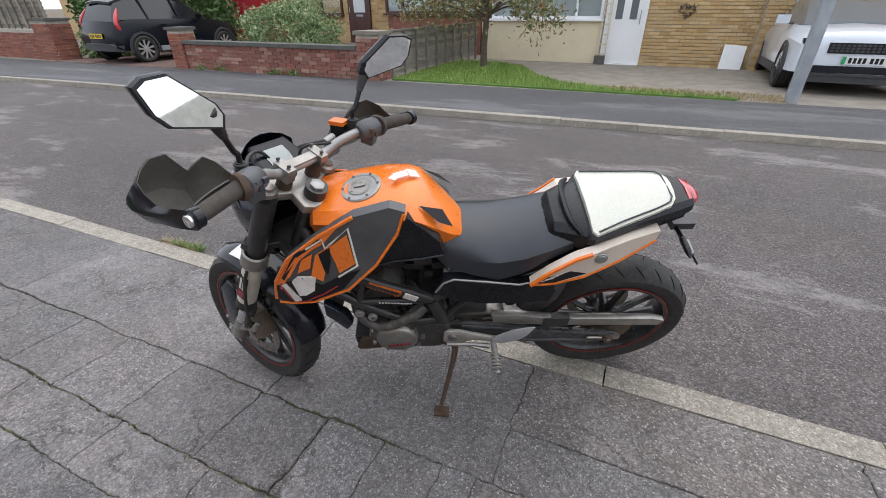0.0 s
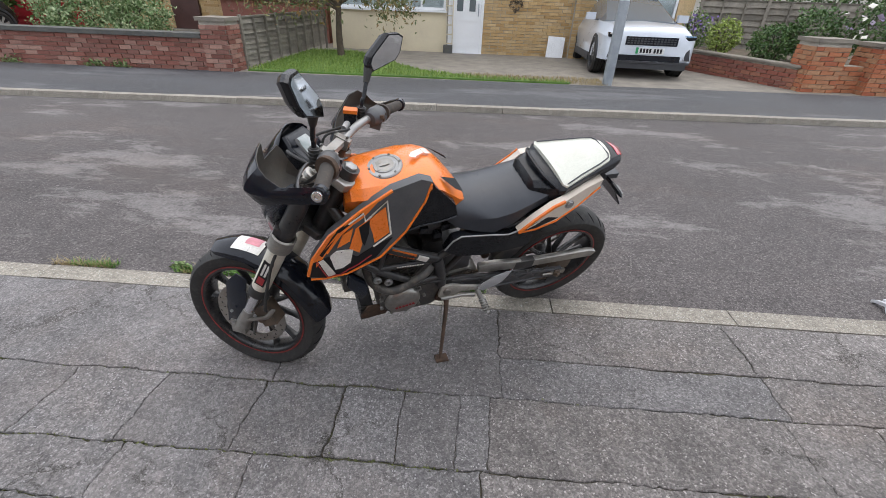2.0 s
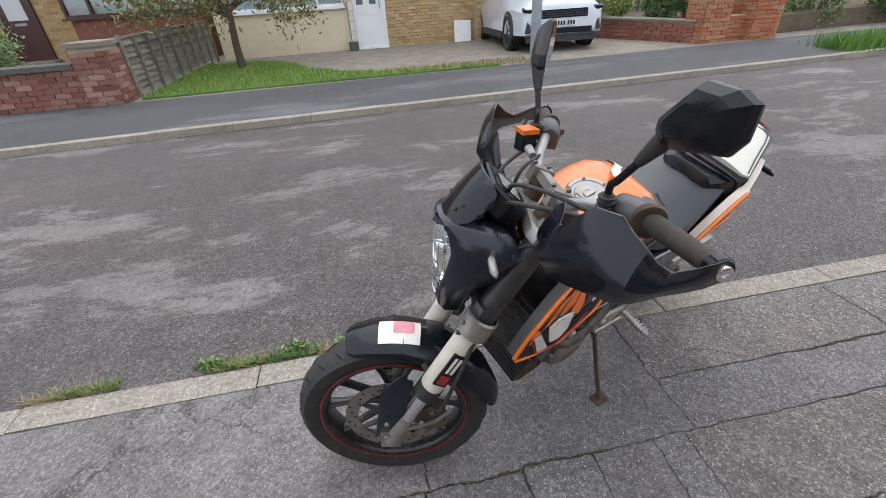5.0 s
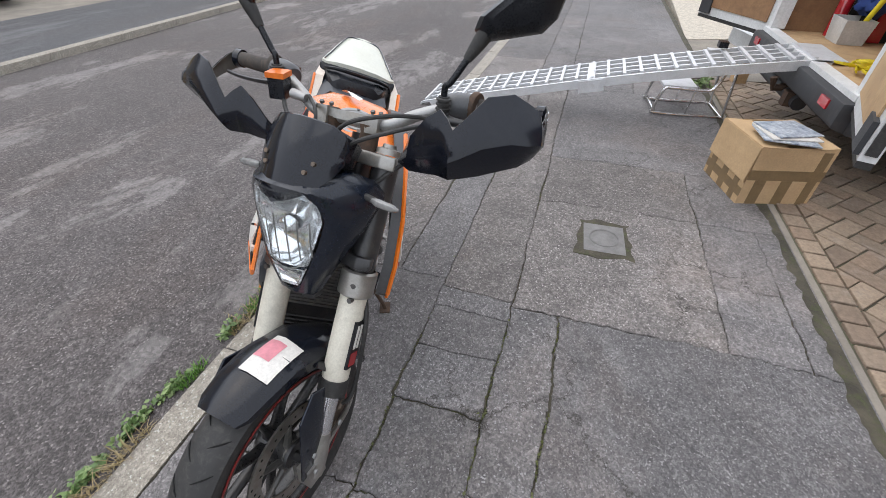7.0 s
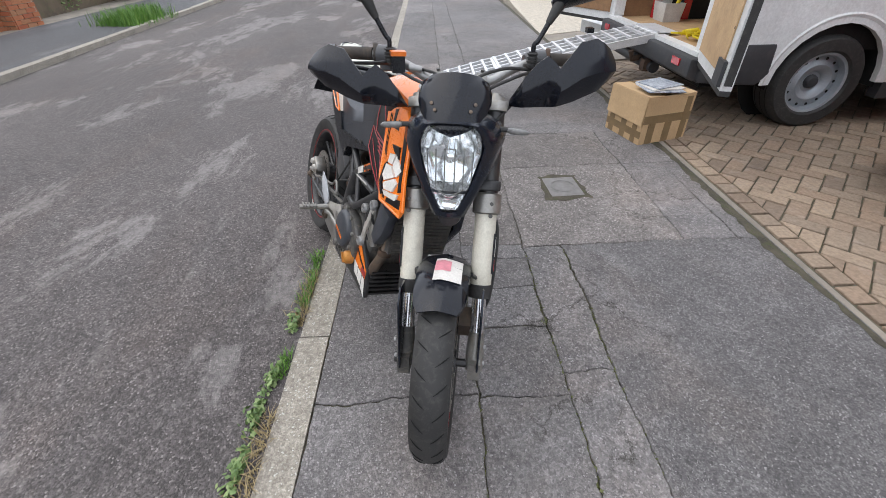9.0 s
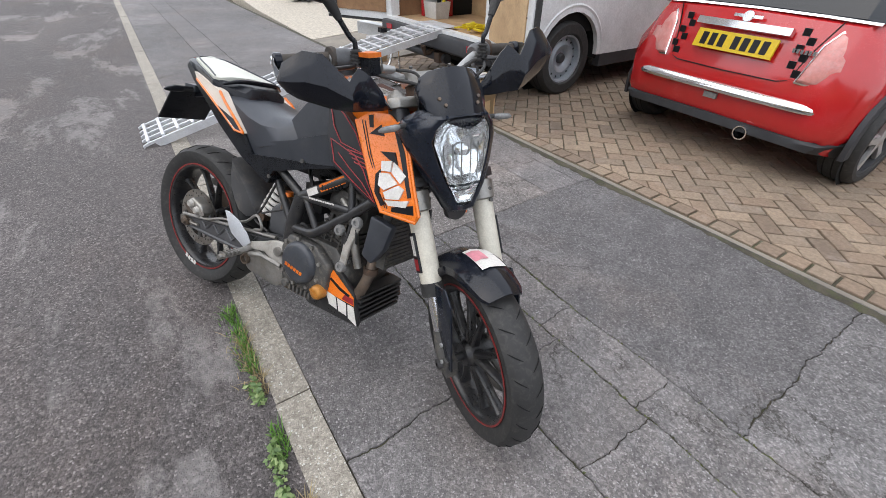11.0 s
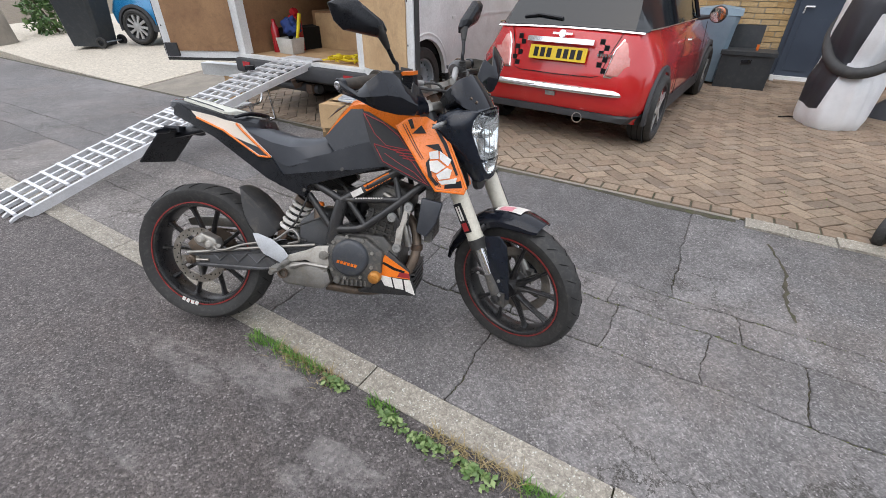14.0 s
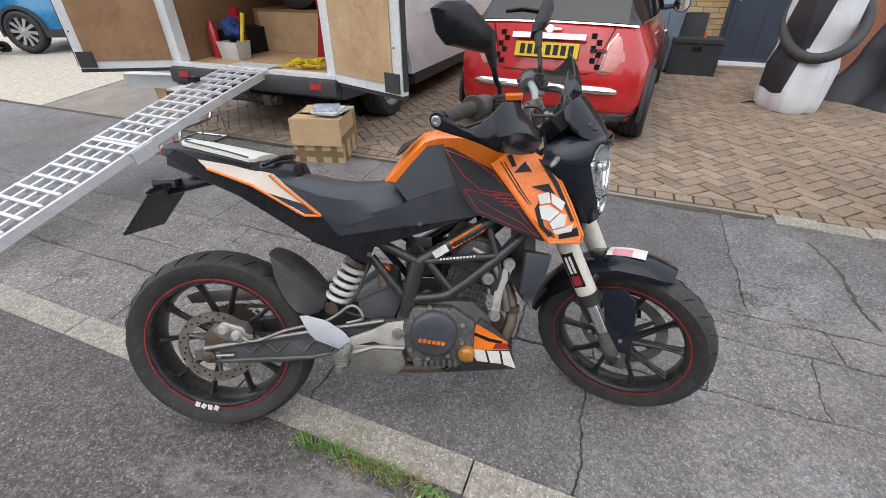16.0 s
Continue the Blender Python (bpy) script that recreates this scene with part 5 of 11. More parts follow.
def bolt(at, r, h, bm, axis=(0, 1, 0)):
    a, d = Vector(at), Vector(axis).normalized()
    tube([a - d * h, a, a + d * h * 0.001], [r, r, r * 0.6], 8, bm)


bike = thing("motorcycle", BIKE, "dusty orange and black motorcycle leaning on its side stand", "motorcycle")
front = STEER
RW, FW = (-0.004, 0, 0.305), (1.315, 0, 0.289)
wheel(bike, pose(*RW), 0.297, 0.067, 0.22, -1, 0.118, "rear_wheel", sprocket=True, lettering=True)
wheel(bike, front @ pose(*FW), 0.28, 0.05, 0.212, 1, 0.142, "front_wheel")


BARS = STEER @ Matrix.Translation((0.975, 0, 1.02)) @ pose(0, 0, 0, 0, 0, 4.4) @ Matrix.Translation((-0.975, 0, -1.02))


def hpart(name, bm, material, parent=None, label="", smooth=40):
    """A part of the handlebar, which sits a little askew in its clamps."""
    bmesh.ops.transform(bm, matrix=BARS, verts=bm.verts[:])
    return part(name, bm, material, parent or bike, label, smooth)


def fpart(name, bm, material, parent=None, label="", smooth=40):
    """A part that turns with the handlebar."""
    bmesh.ops.transform(bm, matrix=front, verts=bm.verts[:])
    return part(name, bm, material, parent or bike, label, smooth)


# -- fork, yokes, axle --
def fork_at(z, y=0.0, ahead=0.0):
    return Vector((1.315 - 0.466 * (z - 0.285) + ahead, y, z))


for s in (1, -1):
    y = 0.103 * s
    b = tube([fork_at(0.50, y), fork_at(0.70, y)], 0.031, 20)
    leg = fpart("fork_leg", b, M["cream"], None, "cream upside-down fork tube with a dark sticker")
    b = bmesh.new()
    lathe([(0.034, -0.03), (0.04, -0.026), (0.04, 0.026), (0.034, 0.03)], "z", 20, b, Matrix.Translation(fork_at(0.715, y)) @ pose(0, 0, 0, 0, -25, 0))
    fpart("fork_clamp", b, M["alu"], leg, "pale cast clamp with two bolts")
    b = bmesh.new()
    for dz in (0.70, 0.73):
        bolt(fork_at(dz, y + 0.012 * s, 0.043), 0.006, 0.01, b, (1, 0, 0.3))
    fpart("clamp_bolt", b, M["engine"], leg)
    fpart("upper_tube", tube([fork_at(0.70, y), fork_at(0.952, y)], 0.029, 20), M["frame"], leg)
    b = tube([fork_at(0.47, y), fork_at(0.505, y)], 0.034, 20)
    fpart("fork_seal", b, M["rubber"], leg)
    fpart("stanchion", tube([fork_at(0.335, y), fork_at(0.475, y)], 0.0205, 16), M["slider"], leg, "polished slider")
    b = tube([fork_at(0.375, y), fork_at(0.32, y), fork_at(0.27, y)], [0.022, 0.027, 0.026], 14)
    box((-0.02, -0.018, -0.03), (0.035, 0.018, 0.03), 0.006, b, Matrix.Translation(fork_at(0.285, y)))
    fpart("fork_foot", b, M["engine"] if s < 0 else M["alu"], leg)
    # sticker on the outside of the leg
    b = bmesh.new()
    m = Matrix.Translation(fork_at(0.585, y + 0.0295 * s)) @ pose(0, 0, 0, 0, -25, 0)
    box((-0.017, -0.003, -0.055), (0.017, 0.003, 0.06), 0.002, b, m)
    st = fpart("sticker", b, M["decal_dark"], leg)
    b = bmesh.new()
    box((-0.012, -0.0045, -0.048), (0.012, 0.0045, -0.016), 0.001, b, m)
    fpart("sticker_block", b, M["decal_red"], st)
    b = bmesh.new()
    for k in range(2):
        box((-0.010 + k * 0.012, -0.0045, -0.006), (-0.003 + k * 0.012, 0.0045, 0.05), 0.001, b, m)
    fpart("sticker_bar", b, M["decal_white"], st)
    # fork guard bracket in front of the lower leg
    b = prism([(-0.03, -0.11), (0.035, -0.11), (0.055, 0.08), (0.02, 0.14), (-0.02, 0.13)] if s > 0 else [(-0.03, -0.11), (0.035, -0.12), (0.056, 0.0), (0.07, 0.1), (0.045, 0.14), (-0.02, 0.135)], "y", y * 0.86 + 0.02 * s, y * 0.86 + 0.026 * s, 0.002, None, Matrix.Translation(fork_at(0.40, 0, 0.045)) @ pose(0, 0, 0, 0, -12, 0))
    fpart("fork_guard", b, M["fair_black"], leg)
    for z_, a_ in ((0.31, 0.03), (0.37, 0.055), (0.375, -0.035)):
        b = bmesh.new()
        bolt(fork_at(z_, y + 0.028 * s, a_), 0.006, 0.006, b, (0, s, 0))
        fpart("guard_bolt", b, M["alu_bright"], leg)
fpart("front_axle", tube([(1.315, -0.125, 0.285), (1.315, 0.125, 0.285)], [0.014, 0.012], 14), M["frame"])
fpart("axle_nut", lathe([(0.006, -0.136), (0.017, -0.134), (0.019, -0.112), (0.006, -0.11)], "y", 12, m=Matrix.Translation((1.315, 0, 0.285))), M["frame"])
for z, half, name in ((0.955, 0.128, "top_yoke"), (0.76, 0.135, "lower_yoke")):
    c = fork_at(z)
    pts = [(-0.10, 0.03), (-0.085, 0.055), (-0.03, 0.05), (0.0, 0.13), (0.028, 0.138), (0.04, 0.11), (0.034, 0.06), (0.034, -0.06), (0.04, -0.11), (0.028, -0.138), (0.0, -0.13), (-0.03, -0.05), (-0.085, -0.055), (-0.10, -0.03)]
    yk = fpart(name, prism(pts, "z", -0.014, 0.014, 0.004, None, Matrix.Translation(c) @ pose(0, 0, 0, 0, -25, 0)), M["alu"] if z > 0.9 else M["frame"], None, "pale cast aluminium yoke with oxidised bolts" if z > 0.9 else "")
    if z > 0.9:
        for s in (1, -1):
            fpart("fork_cap", lathe([(0.0, 0.03), (0.014, 0.03), (0.016, 0.022), (0.025, 0.02), (0.027, 0.008)], "z", 16, m=Matrix.Translation(fork_at(0.962, 0.103 * s)) @ pose(0, 0, 0, 0, -25, 0)), M["alu"], yk)
        fpart("stem_nut", lathe([(0.0, 0.028), (0.012, 0.028), (0.02, 0.024), (0.021, 0.01)], "z", 6, m=Matrix.Translation(fork_at(0.955, 0, -0.07)) @ pose(0, 0, 0, 0, -25, 0)), M["alu_bright"], yk)
        for s in (1, -1):
            fpart("riser", lathe([(0.016, 0.0), (0.022, 0.004), (0.02, 0.045), (0.026, 0.06)], "z", 14, m=Matrix.Translation(fork_at(0.958, 0.05 * s, 0.0)) @ pose(0, 0, 0, 0, -25, 0)), M["rust"], yk)
fpart("steering_stem", tube([fork_at(0.73, 0, -0.07), fork_at(0.97, 0, -0.07)], 0.03, 16), M["frame"])

# -- handlebar, controls, mirrors --
bar_pts = [(0.872, 0.374, 1.069), (0.897, 0.27, 1.071), (0.921, 0.205, 1.067), (0.955, 0.14, 1.047), (0.974, 0.09, 1.022), (0.975, 0.05, 1.018), (0.975, 0, 1.018)]
bar_pts += [(x, -y, z) for x, y, z in bar_pts[-2::-1]]
bar = hpart("handlebar", tube(bar_pts, 0.0125, 14, None, 5), M["alu_bright"], None, "silver tapered handlebar, scuffed")
b = bmesh.new()
box((-0.013, -0.074, -0.012), (0.013, 0.074, 0.007), 0.006, b, Matrix.Translation((0.976, 0, 1.026)) @ pose(0, 0, 0, 0, -20, 0))
for s in (1, -1):
    box((-0.025, -0.014, -0.022), (0.025, 0.014, 0.016), 0.011, b, Matrix.Translation((0.976, 0.06 * s, 1.02)) @ pose(0, 0, 0, 0, -20, 0), 3)
clamp = hpart("bar_clamp", b, M["alu"], bar, "bright aluminium bar clamp")
for s in (1, -1):
    for dx in (-0.017, 0.017):
        b = bmesh.new()
        bolt((0.976 + dx, 0.06 * s, 1.045 + dx * 0.36), 0.005, 0.006, b, (0.2, 0, 1))
        hpart("clamp_bolt", b, M["engine"], clamp)
for s in (1, -1):
    tail = [(x, y * s, z) for x, y, z in ((0.873, 0.372, 1.069), (0.89, 0.30, 1.07), (0.902, 0.25, 1.071))]
    g = tube(tail, [0.0165, 0.0175, 0.018], 16)
    gr = hpart("grip", g, M["grip"], bar, "worn brown-grey rubber grip")
    hpart("grip_flange", lathe([(0.012, -0.006), (0.029, -0.006), (0.031, 0.0), (0.029, 0.008), (0.012, 0.008)], "y", 20, m=Matrix.Translation((0.904, 0.245 * s, 1.071)) @ pose(0, 0, 0, 0, 0, -10 * s)), M["rust"] if s > 0 else M["grip"], gr)
    hpart("bar_end", lathe([(0.0, 0.002 * s), (0.005, 0.002 * s), (0.0055, 0.005 * s), (0.0095, 0.0055 * s), (0.0125, 0.004 * s), (0.0135, -0.002 * s)], "y", 20, m=Matrix.Translation((0.872, 0.387 * s, 1.069))), M["slider"], bar, "round silver bar end")
    b = tube([(0.905, 0.243 * s, 1.069), (0.906, 0.238 * s, 1.069), (0.914, 0.21 * s, 1.068), (0.92, 0.186 * s, 1.066), (0.922, 0.18 * s, 1.065)], [0.022, 0.029, 0.03, 0.027, 0.02], 16, None, 0, True, 0.92)
    box((-0.018, -0.018, -0.018), (0.017, 0.018, 0.012), 0.008, b, Matrix.Translation((0.911, 0.212 * s, 1.046)) @ pose(0, 0, 0, 0, -12, -14 * s), 3)
    sw = hpart("switch_housing", b, M["shroud_grey"], bar, "dusty grey switch housing")
    b = bmesh.new()
    for k in range(3):
        box((-0.034, -0.007 + 0.016 * (k - 1), -0.006), (-0.022, 0.006 + 0.016 * (k - 1), 0.006), 0.002, b, Matrix.Translation((0.916, 0.212 * s, 1.072 - 0.012 * (k % 2))))
    hpart("switch_button", b, M["rust"] if s < 0 else M["grey_panel"], sw)
    lev = tube([(0.94, 0.19 * s, 1.058), (0.968, 0.22 * s, 1.056), (0.955, 0.30 * s, 1.052), (0.925, 0.365 * s, 1.048)], [0.009, 0.008, 0.006, 0.007], 10, None, 5, True, 0.6)
    hpart("lever", lev, M["frame"], bar)
    # mirror
    base = Vector((0.956, 0.196 * s, 1.056))
    b = tube([base, base + Vector((0, 0, 0.04))], [0.014, 0.011], 10)
    for k in range(4):
        lathe([(0.010, 0), (0.0155, 0.002), (0.0155, 0.005), (0.010, 0.007)], "z", 12, b, Matrix.Translation(base + Vector((0, 0, 0.004 + 0.009 * k))))
    # head: a slanted six-cornered shell; each side is set at its own angle
    out = [(0.385, 1.293), (0.364, 1.303), (0.318, 1.303), (0.243, 1.238), (0.234, 1.215), (0.246, 1.193), (0.352, 1.222), (0.374, 1.248)]

    def glass_at(y, z, back=0.0, f=1.0):
        y, z = 0.31 + (y - 0.31) * f, 1.25 + (z - 1.25) * f
        x = 0.92 - 0.12 * (y - 0.31) + 0.3 * (z - 1.25) if s > 0 else 0.914 - 0.5 * (y - 0.31) + 0.05 * (z - 1.25)
        return Vector((x + back, y * s, z))

    att = glass_at(0.256, 1.212, 0.014)
    low_at = base + Vector((-0.003, 0.012 * s, 0.07))
    way_ = (att - low_at).normalized()
    st = hpart("mirror_stem", tube([base + Vector((0, 0, 0.035)), base + Vector((0, 0.001 * s, 0.058)), low_at, att - way_ * 0.03], [0.0065, 0.0065, 0.0068, 0.007], 10, None, 5), M["black_plastic"], bar)
    hpart("stem_boot", b, M["rubber"], st)
    hpart("stem_knuckle", tube([att - way_ * 0.055, att - way_ * 0.02, att + way_ * 0.02], [0.009, 0.014, 0.017], 12), M["rubber"], st)
    rings = [[glass_at(p, q, dx, f) for p, q in out] for dx, f in ((-0.004, 0.98), (0.002, 1.02), (0.012, 1.0), (0.026, 0.82), (0.036, 0.5))]
    mh = hpart("mirror_head", loft(rings), M["black_plastic"], st, "scratched black angular mirror housing", 25)
    b = bmesh.new()
    b.faces.new([b.verts.new(glass_at(p, q, -0.0055, 0.9)) for p, q in out])
    hpart("mirror_glass", b, M["mirror"], mh, "clear mirror glass with a dusty rim")
    # hand guard: a bent shell from the bar end round the front of the lever
    cols = [(0.862, 0.382, 1.049, 1.09), (0.895, 0.391, 1.046, 1.088), (0.925, 0.393, 1.042, 1.082), (0.955, 0.391, 1.036, 1.076), (0.982, 0.393, 1.03, 1.094), (0.998, 0.39, 1.024, 1.112), (1.012, 0.37, 1.01, 1.126), (1.019, 0.345, 1.0, 1.138), (1.036, 0.304, 0.985, 1.13),
            (1.052, 0.272, 0.978, 1.09), (1.06, 0.254, 0.975, 1.069), (1.05, 0.24, 0.972, 1.084), (1.042, 0.222, 0.97, 1.096), (1.044, 0.195, 0.968, 1.075), (1.042, 0.166, 0.966, 1.036), (1.018, 0.138, 0.964, 0.982)]
    grid_o, grid_i = [], []
    for x, y, lo, hi in cols:
        row_o, row_i = [], []
        for f in (0, 0.12, 0.28, 0.45, 0.62, 0.8, 1.0):
            z = lo + (hi - lo) * f - (0.0 if s > 0 else (0.01 + 0.024 * f) * min(1.0, (x - 0.862) / 0.14))
            bowl = min(1.0, 0.35 + 0.65 * max(0.0, (y - 0.18) / 0.12)) * min(1.0, max(0.25, (x - 0.88) / 0.09))
            bulge = 0.034 * bowl * min(f / 0.5, (1 - f) / 0.5) ** 0.8 + 0.001
            n = Vector((1, (y - 0.2) * 3.2, 0)).normalized()
            p = Vector((x, y, z)) + n * bulge
            row_o.append((p.x, p.y * s, p.z))
            q = p - n * 0.004
            row_i.append((q.x, q.y * s, q.z))
        grid_o.append(row_o)
        grid_i.append(row_i)
    mid = [[tuple((Vector(p) * 0.45 + Vector(q) * 0.55)) for p, q in zip(o, i)] for o, i in zip(grid_o, grid_i)]
    hg = hpart("hand_guard", loft([o + i[::-1] for o, i in zip(grid_o, mid)]), M["gloss_black"], bar, "glossy black plastic hand guard, dusty inside", 32)
    hpart("guard_inside", loft([o + i[::-1] for o, i in zip(mid, grid_i)]), M["guard_dust"], hg, "dusty matt inner face", 32)
    hpart("guard_flange", lathe([(0.012, -0.014 * s), (0.0205, -0.012 * s), (0.0215, 0.004 * s), (0.018, 0.008 * s), (0.0, 0.008 * s)], "y", 24, None, Matrix.Translation((0.872, 0.378 * s, 1.069))), M["gloss_black"], hg)
# brake reservoir with orange lid
b = box((-0.019, -0.017, -0.03), (0.019, 0.017, 0.012), 0.005, None, Matrix.Translation((0.985, -0.17, 1.066)) @ pose(0, 0, 0, 0, 0, 14))
rs = hpart("brake_reservoir", b, M["black_plastic"], bar)
hpart("reservoir_lid", box((-0.022, -0.02, 0.0), (0.022, 0.02, 0.011), 0.004, None, Matrix.Translation((0.985, -0.17, 1.079)) @ pose(0, 0, 0, 0, 0, 14)), M["orange_bright"], rs, "orange anodised lid")
hpart("banjo_bolt", tube([(0.985, -0.14, 1.05), (0.985, -0.105, 1.045)], [0.011, 0.009], 10), M["alu_bright"], rs)
b = bmesh.new()
for k, pts in enumerate((((0.975, -0.11, 1.045), (1.03, -0.05, 1.03), (1.05, -0.06, 0.94), (1.09, -0.09, 0.78)), ((0.94, 0.19, 1.05), (1.03, 0.11, 1.06), (1.07, 0.03, 1.02), (1.02, -0.02, 0.86)),
                         ((0.94, 0.2, 1.045), (1.04, 0.14, 1.04), (1.085, 0.06, 1.0), (1.05, 0.02, 0.9)), ((0.95, -0.2, 1.045), (1.03, -0.13, 1.03), (1.08, -0.05, 1.0), (1.03, 0.0, 0.88)),
                         ((0.93, 0.185, 1.03), (0.98, 0.16, 0.98), (1.05, 0.11, 0.93), (1.07, 0.06, 0.85)))):
    tube(pts, 0.0045 if k else 0.004, 8, b, 6)
fpart("control_cable", b, M["rubber"])
fpart("brake_hose", tube([(1.09, 0.085, 0.76), (1.13, 0.135, 0.66), (1.16, 0.14, 0.55), (1.19, 0.13, 0.43), (1.205, 0.1, 0.38)], 0.0055, 8, None, 6), M["rubber"])
# front caliper behind the left leg
b = box((-0.03, -0.03, -0.045), (0.03, 0.028, 0.045), 0.01, None, Matrix.Translation((1.215, 0.078, 0.36)) @ pose(0, 0, 0, 0, 30, 0))
for k in (-1, 1):
    lathe([(0.0, 0.034), (0.012, 0.034), (0.016, 0.026)], "y", 12, b, Matrix.Translation((1.215 - 0.012 * k, 0.078, 0.36 + 0.022 * k)))
fpart("front_caliper", b, M["exhaust"], None, "grimy four-piston brake caliper")
fpart("brake_bracket", tube([(1.32, 0.112, 0.29), (1.27, 0.116, 0.335), (1.2, 0.118, 0.37), (1.165, 0.12, 0.42)], [0.014, 0.012, 0.013, 0.008], 8, None, 4, True, 0.5), M["alu"], None)

# -- front mudguard --
def guard_ring(a, r, w, drop, thick):
    c, s = math.cos(radians(a)), math.sin(radians(a))
    prof = [(-w, r - drop), (-w * 0.97, r - drop * 0.45), (-w * 0.72, r), (-w * 0.3, r + 0.008), (0, r + 0.012), (w * 0.3, r + 0.008), (w * 0.72, r), (w * 0.97, r - drop * 0.45), (w, r - drop)]
    outer = [(FW[0] + c * q, p, FW[2] + s * q) for p, q in prof]
    inner = [(FW[0] + c * (q - thick), p * 0.95, FW[2] + s * (q - thick)) for p, q in prof[::-1]]
    return outer + inner


fender = fpart("front_mudguard", loft([guard_ring(a, 0.304 + e, w, d, 0.004) for a, w, d, e in ((66, 0.05, 0.012, 0.0), (70, 0.062, 0.02, 0.0), (80, 0.07, 0.03, 0.002), (95, 0.074, 0.035, 0.004), (112, 0.076, 0.045, 0.004), (130, 0.074, 0.05, 0.002), (148, 0.07, 0.04, 0.0), (160, 0.066, 0.03, 0.0), (168, 0.058, 0.02, 0.0))]),
               M["gloss_black"], None, "glossy black front mudguard with scuffs and a white sticker", 35)
b = bmesh.new()
rings = [[p for p in guard_ring(a, 0.3085, 0.072, 0.025, 0.004)[3:7]] for a in (83, 88, 93, 98, 103)]
loft(rings, b, False, False)
fpart("mudguard_sticker", b, M["decal_white"], fender, "white sticker with a pink corner")
b = bmesh.new()
rings = [[p for p in guard_ring(a, 0.3095, 0.07, 0.025, 0.004)[3:6]] for a in (90, 95, 100)]
loft(rings, b, False, False)
fpart("sticker_corner", b, M["pink"], fender)
for s in (1, -1):
    b = tube([(1.235, 0.072 * s, 0.55), (1.215, 0.09 * s, 0.52), (1.20, 0.098 * s, 0.46), (1.235, 0.1 * s, 0.39)], [0.012, 0.014, 0.012, 0.008], 8, None, 4, True, 0.5)
    fpart("mudguard_stay", b, M["frame"], fender)

# -- headlight mask, screen, clock --
def mask_ring(x, w, ztop, zbot, n=1.0):
    h = ztop - zbot
    half = [(0.0, ztop + 0.004), (w * 0.35, ztop + 0.002), (w * 0.64, ztop - 0.004), (w * 0.88, zbot + h * 0.88), (w, zbot + h * 0.74), (w * 0.84, zbot + h * 0.5), (w * 0.6, zbot + h * 0.26), (w * 0.24 * n, zbot), (0.0, zbot - 0.004)]
    ring = half + [(-y, z) for y, z in half[-2:0:-1]]
    return [(x - 4.2 * y * y - 1.6 * max(0.0, 0.79 - z) ** 2, y, z) for y, z in ring]


mask = bmesh.new()
loft([mask_ring(1.207, 0.081, 0.953, 0.728), mask_ring(1.216, 0.085, 0.957, 0.724), mask_ring(1.217, 0.100, 0.957, 0.712, 1.25), mask_ring(1.208, 0.12, 0.958, 0.702, 1.45), mask_ring(1.18, 0.134, 0.962, 0.704, 1.4), mask_ring(1.145, 0.138, 0.966, 0.735, 1.3), mask_ring(1.10, 0.122, 0.955, 0.78, 1.2)], mask, False)
mk = fpart("headlight_mask", mask, M["fair_black"], None, "satin black angular headlight fairing", 38)
# stepped reflector: flat facets at slightly different angles
lens_edge = lambda z: float(np.interp(z, [0.728, 0.79, 0.895, 0.93, 0.952], [0.018, 0.048, 0.079, 0.07, 0.052]))
for name_, za, zb, deep in (("reflector", 0.786, 0.951, 0.042), ("position_lamp", 0.731, 0.779, 0.014)):
    b = bmesh.new()
    grid = []
    for i in range(9):
        z = za + (zb - za) * i / 8
        row = []
        for k in range(11):
            f = -1 + k / 5
            y = lens_edge(z) * f * 0.985
            h = 2 * i / 8 - 1
            row.append(b.verts.new((1.207 - deep * max(0.0, (1 - f * f) * (1 - h * h)) ** 0.7 - 4.2 * y * y - 1.6 * max(0, 0.79 - z) ** 2, y, z)))
        grid.append(row)
    for r, q in zip(grid[:-1], grid[1:]):
        for k in range(10):
            b.faces.new((r[k], r[k + 1], q[k + 1], q[k]))
    fpart(name_, b, M["reflector"], mk, "bright fluted reflector bowl" if deep > 0.02 else "", 14)
b = bmesh.new()
b.faces.new([b.verts.new((1.208 - 4.2 * y * y, y, z)) for y, z in ((-0.044, 0.787), (0.044, 0.787), (0.041, 0.778), (-0.041, 0.778))])
fpart("lamp_divider", b, M["fair_black"], mk)
b = bmesh.new()
for side in (1, -1):
    for k in range(3):
        y0 = side * (0.012 + 0.021 * k)
        tube([(1.206 - 4.2 * y0 * y0, y0, 0.79 + abs(y0) * 0.35), (1.208 - 4.2 * y0 * y0, y0 * 1.02, 0.85), (1.206 - 4.2 * y0 * y0, y0 * 1.04, 0.90 - abs(y0) * 0.2)], 0.0018, 6, b)
    tube([(1.208, 0.0, 0.772), (1.204, side * 0.022, 0.782), (1.19, side * 0.046, 0.798)], 0.0022, 6, b)
fpart("lamp_rib", b, M["clear_lens"], mk)
fpart("bulb_shield", lathe([(0.0, 0.03), (0.012, 0.027), (0.016, 0.0)], "x", 16, m=Matrix.Translation((1.172, 0, 0.872))), M["reflector"], mk)
b = bmesh.new()
vs = [[b.verts.new((1.217 - 4.2 * (lens_edge(z) * f) ** 2 - 1.6 * max(0, 0.79 - z) ** 2 + 0.004 * (1 - f * f), lens_edge(z) * f * 1.01, z)) for f in (-1, -0.75, -0.5, -0.25, 0, 0.25, 0.5, 0.75, 1)] for z in (0.726, 0.75, 0.79, 0.84, 0.88, 0.91, 0.935, 0.954)]
